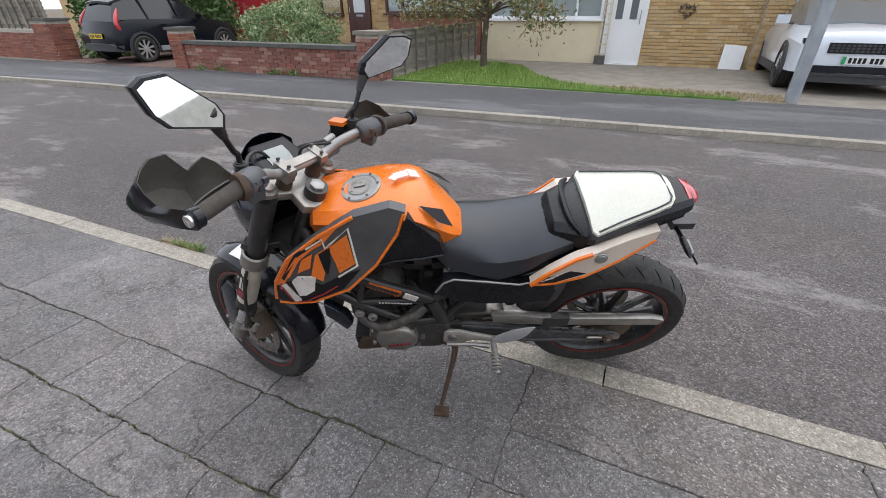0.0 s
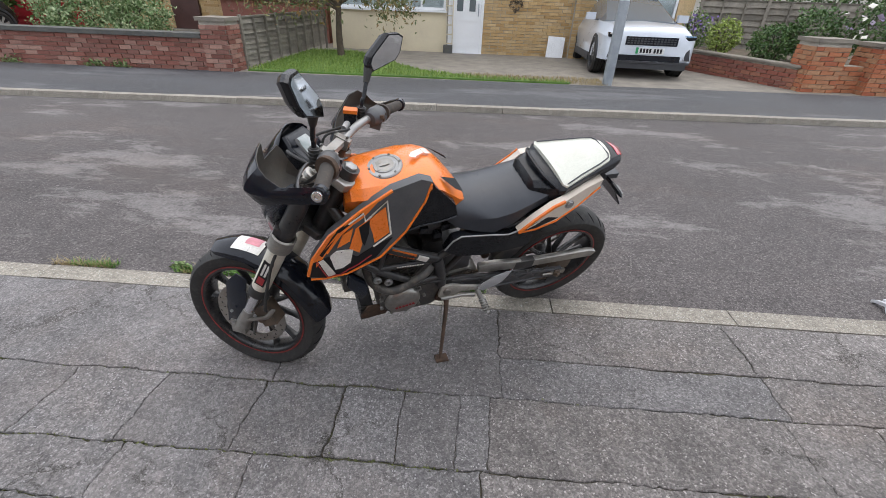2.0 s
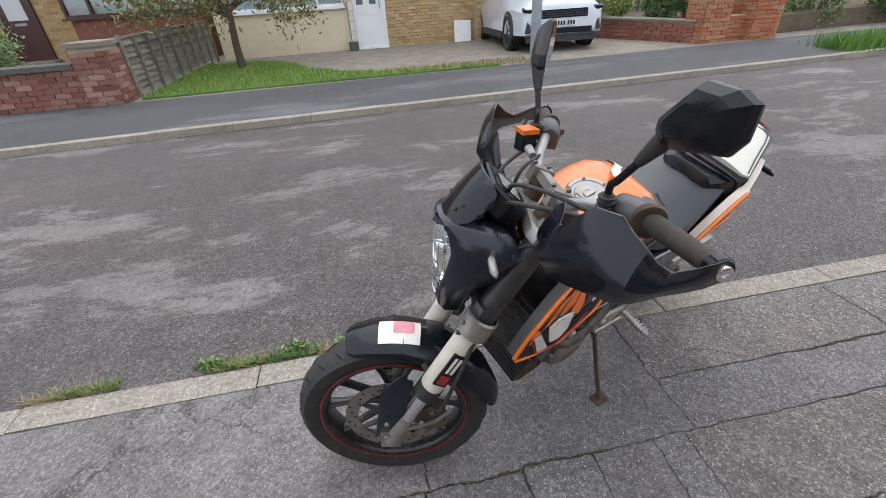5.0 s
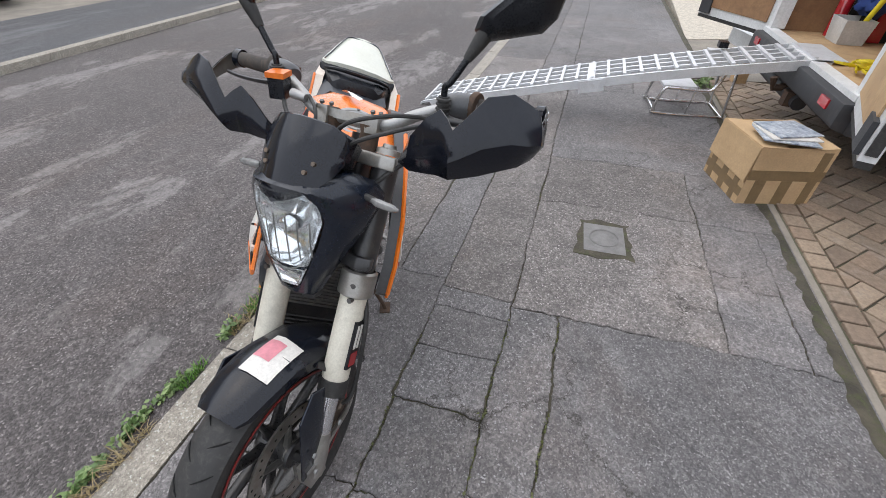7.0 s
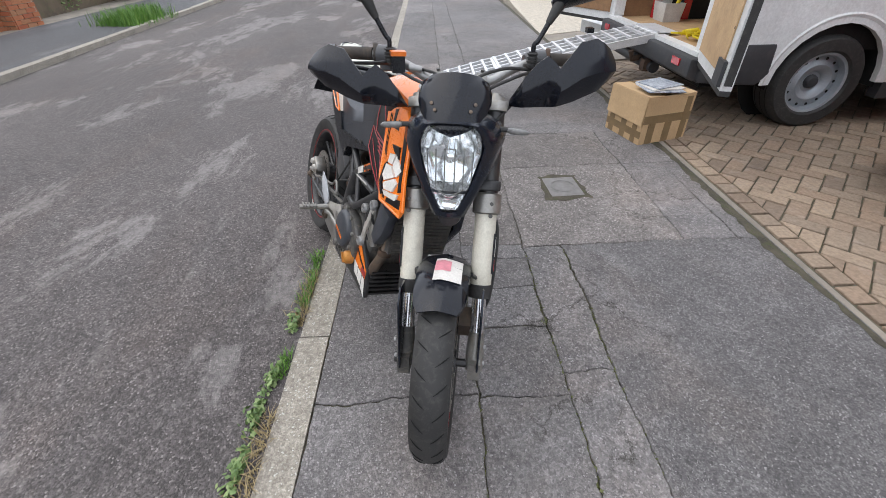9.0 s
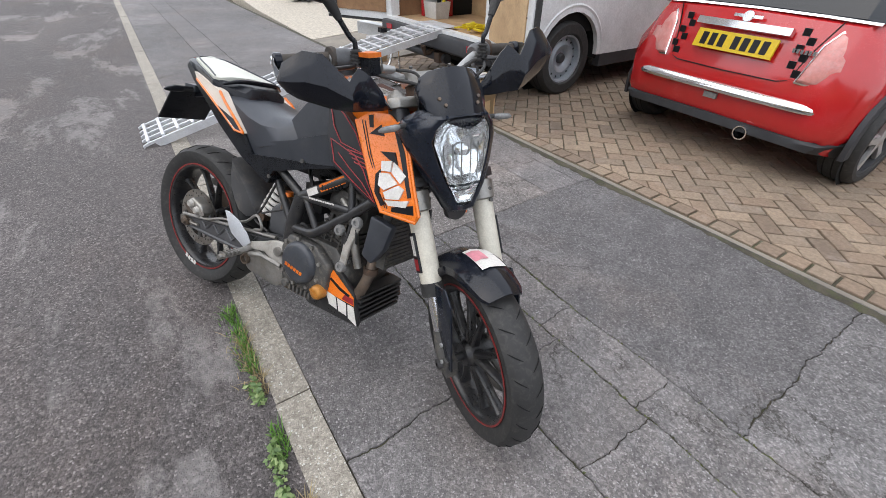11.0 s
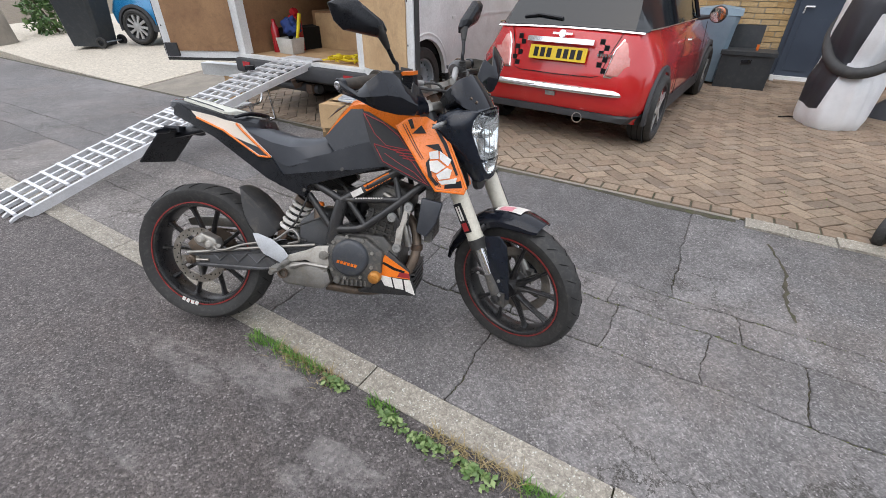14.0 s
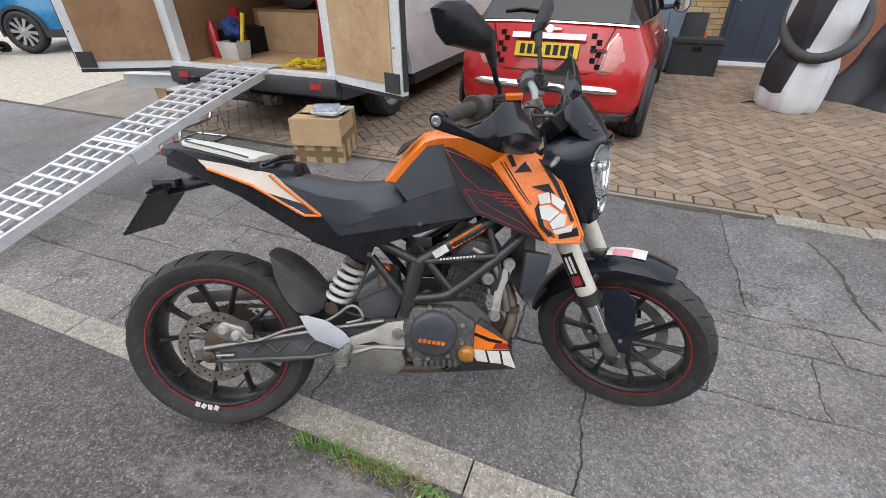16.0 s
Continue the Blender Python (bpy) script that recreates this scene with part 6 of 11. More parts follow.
for r, q in zip(vs[:-1], vs[1:]):
    for k in range(8):
        b.faces.new((r[k], r[k + 1], q[k + 1], q[k]))
gl = fpart("headlight_glass", b, M["lens_glass"], mk, "clear headlight lens", 50)
gl.visible_shadow = False
# flyscreen
def screen_x(y, z):
    return 1.207 - 0.72 * (z - 0.955) - 6 * y * y


cols = [(-0.092, 0.99, 1.012), (-0.082, 0.97, 1.036), (-0.06, 0.95, 1.052), (-0.03, 0.938, 1.06), (0.0, 0.93, 1.063), (0.03, 0.938, 1.06), (0.06, 0.95, 1.052), (0.082, 0.97, 1.036), (0.092, 0.99, 1.012)]
rings = []
for y, lo, hi in cols:
    rows = [(screen_x(y, lo + (hi - lo) * f) + 0.006 * math.sin(math.pi * f), y, lo + (hi - lo) * f) for f in (0, 0.25, 0.5, 0.75, 1)]
    rings.append(rows + [(x - 0.004, y, z) for x, y, z in rows[::-1]])
scr = fpart("flyscreen", loft(rings), M["gloss_black"], mk, "small smoked flyscreen with four bolts", 45)
for s in (1, -1):
    for dz, y in ((0.008, 0.044), (0.021, 0.054)):
        bb = bmesh.new()
        bolt((screen_x(y, 0.974 + dz) + 0.0085, y * s, 0.976 + dz), 0.0045, 0.006, bb, (1, 0, 0.6))
        fpart("screen_bolt", bb, M["exhaust"], scr)
# instrument housing
pod = [(-0.066, -0.04), (-0.078, 0.0), (-0.056, 0.05), (0.056, 0.05), (0.078, 0.0), (0.066, -0.04), (0.034, -0.055), (-0.034, -0.055)]
pm = Matrix.Translation((1.078, 0.0, 1.002)) @ pose(0, 0, 0, 0, 50, 0)
inst = fpart("instrument", loft([[pm @ Vector((d, p * f, q * f)) for p, q in pod] for d, f in ((0.045, 0.7), (0.03, 1.0), (-0.012, 1.03), (-0.018, 0.96))]), M["black_plastic"], None, "hexagonal digital clock under dusty plastic", 25)
b = bmesh.new()
b.faces.new([b.verts.new(pm @ Vector((-0.019, p * 0.86, q * 0.86))) for p, q in pod])
fpart("display_bezel", b, M["gloss_black"], inst)
b = bmesh.new()
b.faces.new([b.verts.new(pm @ Vector((-0.0205, p, q))) for p, q in ((-0.034, -0.03), (-0.037, 0.0), (-0.031, 0.026), (0.031, 0.026), (0.037, 0.0), (0.034, -0.03))])
fpart("display", b, M["lcd"], inst, "pale dusty display")
fpart("instrument_bracket", tube([(1.03, 0, 0.96), (1.09, 0, 0.97)], [0.03, 0.04], 10, None, 0, True, 0.5), M["frame"], inst)
# indicators
for s in (1, -1):
    fp = [(1.10, 0.10 * s, 0.925), (1.11, 0.145 * s, 0.925)]
    ind = fpart("front_indicator", tube([(1.11, 0.14 * s, 0.925), (1.112, 0.152 * s, 0.924), (1.112, 0.182 * s, 0.922), (1.11, 0.196 * s, 0.92)], [0.007, 0.011, 0.010, 0.004], 10, None, 4, True, 0.8), M["clear_lens"], mk, "small clear indicator")
    fpart("indicator_stalk", tube(fp, 0.007, 8), M["rubber"], ind)
fpart("horn", lathe([(0, 0.018), (0.03, 0.016), (0.035, 0.0), (0.02, -0.015)], "x", 18, m=Matrix.Translation((1.15, 0.0, 0.69))), M["frame"])

# -- tank --
tank = part("fuel_tank", sided([(0.962, [(0, 0.905), (0.055, 0.902), (0.078, 0.885), (0.06, 0.83)]), (0.945, [(0, 0.93), (0.07, 0.928), (0.098, 0.905), (0.07, 0.82)]), (0.90, [(0, 0.94), (0.08, 0.937), (0.11, 0.915), (0.08, 0.81)]),
                               (0.84, [(0, 0.946), (0.08, 0.943), (0.114, 0.924), (0.085, 0.80)]), (0.76, [(0, 0.96), (0.078, 0.956), (0.118, 0.935), (0.09, 0.79)]), (0.70, [(0, 0.963), (0.075, 0.957), (0.117, 0.935), (0.09, 0.78)]), (0.665, [(0, 0.955), (0.07, 0.949), (0.114, 0.925), (0.09, 0.775)]),
                               (0.62, [(0, 0.918), (0.06, 0.91), (0.1, 0.885), (0.085, 0.765)]), (0.575, [(0, 0.862), (0.048, 0.858), (0.078, 0.838), (0.07, 0.755)]), (0.545, [(0, 0.825), (0.036, 0.822), (0.058, 0.81), (0.05, 0.755)])]),
            M["orange"], bike, "orange tank shell with scuffed edges", 30)
cap_m = Matrix.Translation((0.822, 0, 0.947)) @ pose(0, 0, 0, 0, 12, 0)
cap = part("filler_cap", lathe([(0.0, 0.006), (0.034, 0.007), (0.036, 0.004), (0.044, 0.004), (0.046, 0.006), (0.054, 0.006), (0.058, 0.002), (0.058, -0.01)], "z", 36, m=cap_m), M["alu_bright"], tank, "silver aircraft-style filler cap")
for k in range(6):
    a = 2 * math.pi * k / 6
    b = bmesh.new()
    bolt(cap_m @ Vector((0.05 * math.cos(a), 0.05 * math.sin(a), 0.008)), 0.004, 0.004, b, (0.15, 0, 1))
    part("cap_screw", b, M["engine"], cap)
b = box((-0.016, -0.006, 0.006), (0.016, 0.006, 0.011), 0.002, None, cap_m)
box((-0.005, -0.02, 0.006), (0.005, 0.02, 0.009), 0.002, b, cap_m @ pose(0.02, 0, 0))
part("cap_print", lathe([(0.012, 0.0072), (0.03, 0.0072), (0.03, 0.0078), (0.012, 0.0078)], "z", 24, None, cap_m, True, (30, 320)), M["alu"], cap)
part("key_flap", b, M["alu"], cap)
for s in (1, -1):
    for pts in ([(0.662, 0.078), (0.61, 0.1), (0.572, 0.088), (0.60, 0.062)],):
        b = bmesh.new()
        vs = []
        for x, y in pts:
            zz = np.interp(x, [0.56, 0.605, 0.66, 0.70], [0.878, 0.922, 0.953, 0.972]) - max(0, y - 0.06) * 0.5
            vs.append(b.verts.new((x, y * s, zz + 0.004)))
        b.faces.new(vs)
        part("tank_decal", b, M["decal_dark"], tank, "dark triangular tank sticker")
b = bmesh.new()
for pts in ([(0.735, -0.02), (0.70, -0.035), (0.69, -0.02), (0.72, 0.0)], [(0.70, -0.04), (0.675, -0.05), (0.66, -0.03), (0.685, -0.018)], [(0.745, -0.002), (0.725, 0.008), (0.715, -0.008), (0.735, -0.016)]):
    b.faces.new([b.verts.new((x, y - 0.0, float(np.interp(x, [0.605, 0.66, 0.70, 0.76], [0.916, 0.954, 0.974, 0.974])) + 0.003)) for x, y in pts])
part("tank_patch", b, M["decal_white"], tank, "peeling white sticker on the tank")


# -- side shrouds --
def flank(x, z):
    """Half width of the shroud at a place on its side."""
    y = 0.182 - 0.22 * max(0.0, z - 0.70) - 0.25 * max(0.0, x - 1.0)
    return y - 0.15 * max(0.0, 0.8 - x)


def raised(outline, side, lift):
    """A thin sticker that follows the flank."""
    return shell(outline, lambda x, z: flank(x, z) + lift, 0.002 + lift, side=side)


def stripe(points, side, r, lift=0.001, bm=None, close=False):
    pts = points + [points[0]] if close else points
    return tube([(x, side * (flank(x, z) + lift), z) for x, z in pts], r, 6, bm, 0)


EDGE_L = [(1.102, 0.655), (1.083, 0.73), (1.024, 0.823), (0.925, 0.9), (0.828, 0.957), (0.735, 0.975), (0.695, 0.957), (0.72, 0.895), (0.785, 0.802), (0.87, 0.72), (0.98, 0.668), (1.05, 0.645), (1.09, 0.637)]
EDGE_R = [(0.712, 0.913), (0.738, 0.91), (0.844, 0.852), (0.93, 0.745), (0.997, 0.661), (0.984, 0.655), (0.889, 0.695), (0.793, 0.738), (0.755, 0.8), (0.734, 0.853)]
for side in (1, -1):
    edge = EDGE_L if side > 0 else EDGE_R
    sh = part("tank_shroud", shell(edge, flank, 0.03, side=side), M["shroud_grey"] if side > 0 else M["decal_dark"], bike,
              "orange and grey shroud with bold white and orange graphics" if side > 0 else "black shroud with fine red lines and an orange wing", 20)
    if side > 0:
        part("shroud_trim", stripe([(1.102, 0.655), (1.083, 0.73), (1.024, 0.823), (0.925, 0.9), (0.828, 0.957)], side, 0.006, 0.0, None), M["orange"], sh, "orange upper edge")
        part("shroud_trim", stripe([(0.7, 0.953), (0.72, 0.895), (0.785, 0.802), (0.87, 0.72), (0.98, 0.668), (1.05, 0.645), (1.095, 0.637)], side, 0.0045, 0.0, None), M["orange"], sh, "orange lower edge")
        part("shroud_graphic", raised([(1.1, 0.66), (1.083, 0.73), (1.024, 0.823), (0.925, 0.9), (0.86, 0.938), (0.918, 0.878), (0.98, 0.84), (1.035, 0.765), (1.065, 0.715)], side, 0.001), M["orange"], sh, "orange field along the upper edge", 20)
        for ol in ([(0.85, 0.905), (0.84, 0.812), (0.888, 0.781), (0.893, 0.815), (0.905, 0.865)], [(0.9, 0.873), (0.91, 0.835), (0.938, 0.752), (0.968, 0.772), (0.945, 0.84)], [(0.952, 0.845), (0.965, 0.8), (1.005, 0.78), (0.985, 0.825)], [(1.048, 0.765), (1.0, 0.835), (0.935, 0.885), (0.93, 0.876), (0.99, 0.826), (1.035, 0.757)]):
            part("shroud_graphic", raised(ol, side, 0.0018), M["orange"], sh, "", 20)
        for ol in ([(1.06, 0.75), (1.0, 0.846), (0.925, 0.897), (0.921, 0.888), (0.992, 0.838), (1.052, 0.745)], [(0.9, 0.868), (0.935, 0.846), (0.928, 0.79), (0.92, 0.775), (0.905, 0.82)]):
            part("shroud_graphic", raised(ol, side, 0.0022), M["decal_dark"], sh, "black flash between the orange shapes", 20)
        part("shroud_graphic", raised([(1.09, 0.715), (1.1, 0.652), (1.045, 0.648), (0.98, 0.674), (0.885, 0.724), (0.83, 0.79), (0.892, 0.768), (0.945, 0.735), (0.995, 0.765), (1.05, 0.735)], side, 0.0014), M["decal_dark"], sh, "black lower field", 20)
        part("shroud_line", stripe([(1.072, 0.722), (1.045, 0.655), (1.0, 0.672), (0.975, 0.69), (0.945, 0.705), (0.9, 0.735)], side, 0.0022, 0.0014, None), M["decal_red"], sh, "dark red line")
        for ol in ([(1.066, 0.724), (1.05, 0.735), (1.018, 0.672), (1.04, 0.655)], [(1.03, 0.745), (1.008, 0.767), (0.957, 0.768), (0.968, 0.72), (0.995, 0.702), (1.018, 0.695)]):
            part("shroud_graphic", raised(ol, side, 0.0026), M["decal_white"], sh, "angular white graphic", 20)
        part("shroud_outline", stripe([(0.892, 0.767), (0.835, 0.805), (0.845, 0.925), (0.9, 0.875), (0.914, 0.864), (0.917, 0.893), (0.965, 0.862)], side, 0.0034, 0.001, None), M["decal_white"], sh)
    else:
        wing = [(0.85, 0.868), (0.87, 0.885), (0.892, 0.897), (0.95, 0.902), (0.985, 0.883), (1.03, 0.822), (1.068, 0.74), (1.1, 0.664), (1.097, 0.65), (1.003, 0.658), (0.96, 0.715), (0.905, 0.79)]
        wg = part("shroud_wing", raised(wing, side, 0.005), M["orange"], sh, "orange wing with grey and white shapes", 20)
        part("wing_edge", stripe([(0.845, 0.868), (0.905, 0.785), (0.955, 0.713), (1.0, 0.652), (1.098, 0.645), (1.105, 0.664), (1.07, 0.744), (1.032, 0.826), (0.985, 0.888)], side, 0.005, 0.002, None), M["orange"], wg, "raised orange edge")
        for ol in ([(0.905, 0.842), (0.935, 0.872), (0.955, 0.845)], [(0.972, 0.878), (0.984, 0.876), (1.028, 0.815), (1.075, 0.71), (1.068, 0.706), (1.015, 0.812)], [(0.955, 0.805), (1.0, 0.812), (1.018, 0.782), (0.985, 0.793)], [(0.96, 0.745), (0.972, 0.762), (0.985, 0.7), (1.01, 0.675), (1.0, 0.668), (0.972, 0.7)], [(1.03, 0.672), (1.085, 0.69), (1.092, 0.665), (1.03, 0.66)], [(0.885, 0.888), (0.9, 0.858), (0.912, 0.86), (0.9, 0.892)]):
            part("shroud_graphic", raised(ol, side, 0.0065), M["decal_dark"], wg, "", 20)
        for ol in ([(0.968, 0.782), (1.0, 0.79), (1.004, 0.762), (0.975, 0.758)], [(1.006, 0.788), (1.048, 0.76), (1.038, 0.738), (1.008, 0.76)], [(0.972, 0.752), (1.0, 0.756), (1.03, 0.735), (1.0, 0.712), (0.978, 0.72)], [(1.0, 0.706), (1.034, 0.732), (1.052, 0.725), (1.046, 0.697), (1.01, 0.69)], [(1.008, 0.686), (1.048, 0.693), (1.072, 0.7), (1.068, 0.68), (1.02, 0.674)]):
            part("shroud_graphic", raised(ol, side, 0.0075), M["decal_white"], wg, "white angular graphic", 20)
        b = bmesh.new()
        stripe([(0.72, 0.905), (0.798, 0.873), (0.856, 0.832), (0.895, 0.785), (0.813, 0.797), (0.768, 0.835)], side, 0.0017, 0.0008, b, True)
        stripe([(0.768, 0.8), (0.812, 0.79), (0.872, 0.774), (0.912, 0.744), (0.974, 0.668), (0.889, 0.705), (0.806, 0.742)], side, 0.0017, 0.0008, b, True)
        stripe([(0.81, 0.77), (0.86, 0.74), (0.92, 0.71), (0.968, 0.67)], side, 0.0013, 0.0008, b)
        for k in range(4):
            stripe([(0.84 + 0.012 * k, 0.784 - 0.009 * k), (0.902 + 0.008 * k, 0.782 - 0.011 * k)], side, 0.0018, 0.0008, b)
        part("shroud_line", b, M["decal_red"], sh, "thin red lines")
        b = bmesh.new()
        for k in range(2):
            stripe([(0.868 + 0.01 * k, 0.872), (0.92 + 0.008 * k, 0.79), (1.012 + 0.006 * k, 0.665)], side, 0.0014, 0.006, b)
        part("shroud_line", b, M["decal_dark"], wg)
    def belt(x, z):
        return 0.13 + 0.05 * max(0, x - 0.62) - 0.12 * max(0, z - 0.82)
    if side > 0:
        fl = part("knee_panel", shell([(0.69, 0.945), (0.645, 0.9), (0.61, 0.862), (0.597, 0.812), (0.66, 0.797), (0.733, 0.79), (0.8, 0.765), (0.87, 0.7), (0.8, 0.78)], lambda x, z: 0.132 - 0.08 * max(0, z - 0.8), 0.04, side=side), M["black_plastic"], bike, "black moulded panel under the tank", 20)
        part("panel_lip", tube([(0.6, 0.134, 0.815), (0.66, 0.134, 0.799), (0.735, 0.134, 0.792), (0.8, 0.134, 0.767)], 0.003, 6), M["grey_panel"], fl, "scuffed lower lip")
        part("air_duct", sided([(0.79, [(0, 0.79), (0.085, 0.785), (0.1, 0.75), (0.08, 0.705)]), (0.66, [(0, 0.79), (0.085, 0.785), (0.1, 0.74), (0.08, 0.68)]), (0.55, [(0, 0.78), (0.075, 0.77), (0.085, 0.73), (0.06, 0.67)])]), M["frame"], bike, "dark airbox between tank and frame")
        for x, z in ((0.62, 0.74), (0.645, 0.7), (0.7, 0.735)):
            part("relay", box((x - 0.014, 0.088, z - 0.012), (x + 0.014, 0.11, z + 0.012), 0.003), M["black_plastic"], bike)
    else:
        part("knee_panel", shell([(0.578, 0.815), (0.625, 0.868), (0.672, 0.916), (0.715, 0.919), (0.738, 0.852), (0.757, 0.81), (0.68, 0.788), (0.612, 0.766)], lambda x, z: 0.133 - 0.08 * max(0, z - 0.8), 0.03, side=side), M["grey_panel"], bike, "matt dark grey panel covering the tank side", 20)
        fl = part("flank_panel", shell([(0.37, 0.727), (0.419, 0.71), (0.52, 0.737), (0.603, 0.759), (0.614, 0.766), (0.756, 0.81), (0.8, 0.748), (0.815, 0.724), (0.69, 0.705), (0.56, 0.688), (0.411, 0.667)], lambda x, z: belt(x, z) + 0.006 - 0.08 * max(0.0, 0.74 - z), 0.03, side=side), M["grey_panel"], bike, "matt grey side panel with a moulded crease", 20)
        for x, z in ((0.645, 0.703), (0.50, 0.618)):
            b = bmesh.new()
            bolt((x, side * 0.142, z), 0.007, 0.006, b, (0, side, 0))
            part("panel_screw", b, M["engine"], fl)
    # radiator scoop
    sc = [(0.946, 0.62), (1.025, 0.606), (1.005, 0.53), (0.968, 0.474), (0.93, 0.492), (0.94, 0.561)] if side < 0 else [(0.974, 0.612), (0.911, 0.54), (0.901, 0.487), (0.926, 0.451), (0.98, 0.545)]
    part("radiator_scoop", prism(sc, "y", side * 0.12, side * 0.155, 0.008), M["fair_black"] if side > 0 else M["grey_panel"], bike, "" if side > 0 else "dark plastic radiator shroud")
b = box((0.955, -0.105, 0.45), (0.985, 0.105, 0.66), 0.006, None, Matrix.Translation((0.0, 0, 0)))
rad = part("radiator", b, M["engine"], bike, "finned black radiator")
for k in range(16):
    part("fin", box((0.9855, -0.098, 0.458 + k * 0.0125), (0.989, 0.098, 0.463 + k * 0.0125)), M["engine"], rad)

# -- seat, tail, cowl --
part("seat", sided([(0.625, [(0, 0.83), (0.05, 0.826), (0.09, 0.80), (0.095, 0.765), (0.05, 0.755)]), (0.59, [(0, 0.828), (0.06, 0.824), (0.115, 0.79), (0.125, 0.75), (0.06, 0.74)]), (0.52, [(0, 0.812), (0.075, 0.808), (0.128, 0.775), (0.135, 0.725), (0.06, 0.715)]),
                    (0.44, [(0, 0.81), (0.085, 0.805), (0.132, 0.772), (0.137, 0.70), (0.06, 0.70)]), (0.37, [(0, 0.82), (0.09, 0.815), (0.13, 0.785), (0.132, 0.722), (0.06, 0.72)]), (0.30, [(0, 0.838), (0.09, 0.832), (0.122, 0.81), (0.124, 0.775), (0.06, 0.76)]), (0.235, [(0, 0.858), (0.085, 0.852), (0.112, 0.835), (0.115, 0.81), (0.06, 0.80)])]),
     M["seat_vinyl"], bike, "black grained vinyl rider seat", 50)
cowl = part("seat_cowl", sided([(0.21, [(0, 0.872), (0.095, 0.869), (0.126, 0.858), (0.13, 0.843), (0.08, 0.82)]), (0.194, [(0, 0.886), (0.115, 0.883), (0.14, 0.872), (0.138, 0.852), (0.08, 0.83)]), (0.12, [(0, 0.903), (0.1, 0.9), (0.118, 0.889), (0.118, 0.868), (0.07, 0.85)]),
                               (0.03, [(0, 0.923), (0.075, 0.919), (0.093, 0.907), (0.094, 0.888), (0.06, 0.87)]), (-0.04, [(0, 0.933), (0.055, 0.928), (0.072, 0.916), (0.08, 0.896), (0.05, 0.88)]), (-0.08, [(0, 0.931), (0.04, 0.926), (0.054, 0.916), (0.058, 0.9), (0.03, 0.89)])]),
            M["black_plastic"], bike, "black pillion cowl with a white panel and a bump pad", 30)
b = bmesh.new()
rows = [(0.2, 0.118, 0.8885), (0.19, 0.134, 0.8895), (0.12, 0.112, 0.906), (0.03, 0.085, 0.926), (-0.01, 0.07, 0.934), (-0.025, 0.048, 0.9375)]
loft([[(x, w, z - 0.004), (x, w * 0.6, z + 0.004), (x, 0, z + 0.007), (x, -w * 0.6, z + 0.004), (x, -w, z - 0.004), (x, -w, z - 0.012), (x, w, z - 0.012)] for x, w, z in rows], b)
wp = part("cowl_panel", b, M["cowl_white"], cowl, "off-white cowl panel with a grey pinstripe")
b = bmesh.new()
tube([(0.187, 0.126, 0.8905), (0.12, 0.103, 0.9075), (0.03, 0.077, 0.9275), (-0.006, 0.062, 0.9355), (-0.014, 0.045, 0.9395), (-0.014, -0.045, 0.9395), (-0.006, -0.062, 0.9355), (0.03, -0.077, 0.9275), (0.12, -0.103, 0.9075), (0.187, -0.126, 0.8905)], 0.0024, 6, b)
part("pinstripe", b, M["grey_panel"], wp)
b = sided([(0.302, [(0, 0.846), (0.05, 0.844), (0.068, 0.834), (0.072, 0.806), (0.04, 0.80)]), (0.29, [(0, 0.868), (0.06, 0.866), (0.083, 0.85), (0.09, 0.806), (0.04, 0.80)]), (0.255, [(0, 0.874), (0.075, 0.872), (0.1, 0.857), (0.108, 0.815), (0.05, 0.80)]), (0.205, [(0, 0.88), (0.09, 0.877), (0.12, 0.862), (0.13, 0.825), (0.05, 0.81)])])
pad = part("bump_pad", b, M["black_plastic"], cowl, "black bump pad with raised letters", 30)
for k in range(3):
    for j in range(3):
        part("raised_bar", box((0.3025, -0.045 + 0.032 * k + 0.003 * (j % 2), 0.812 + 0.011 * j), (0.3045, -0.045 + 0.032 * k + 0.022, 0.816 + 0.011 * j)), M["fair_black"], pad)
part("pad_lip", tube([(0.222, -0.118, 0.868), (0.25, -0.075, 0.884), (0.256, 0, 0.887), (0.25, 0.075, 0.884), (0.222, 0.118, 0.868)], [0.006, 0.009, 0.01, 0.009, 0.006], 8, None, 5, True, 0.7), M["black_plastic"], pad)
part("tail_light", sided([(-0.066, [(0, 0.934), (0.044, 0.928), (0.052, 0.918), (0.05, 0.904), (0.02, 0.897)]), (-0.09, [(0, 0.93), (0.036, 0.924), (0.042, 0.914), (0.04, 0.903), (0.015, 0.896)]), (-0.105, [(0, 0.92), (0.02, 0.916), (0.024, 0.911), (0.02, 0.904), (0.01, 0.901)])]), M["red_lens"], cowl, "red tail lamp lens")
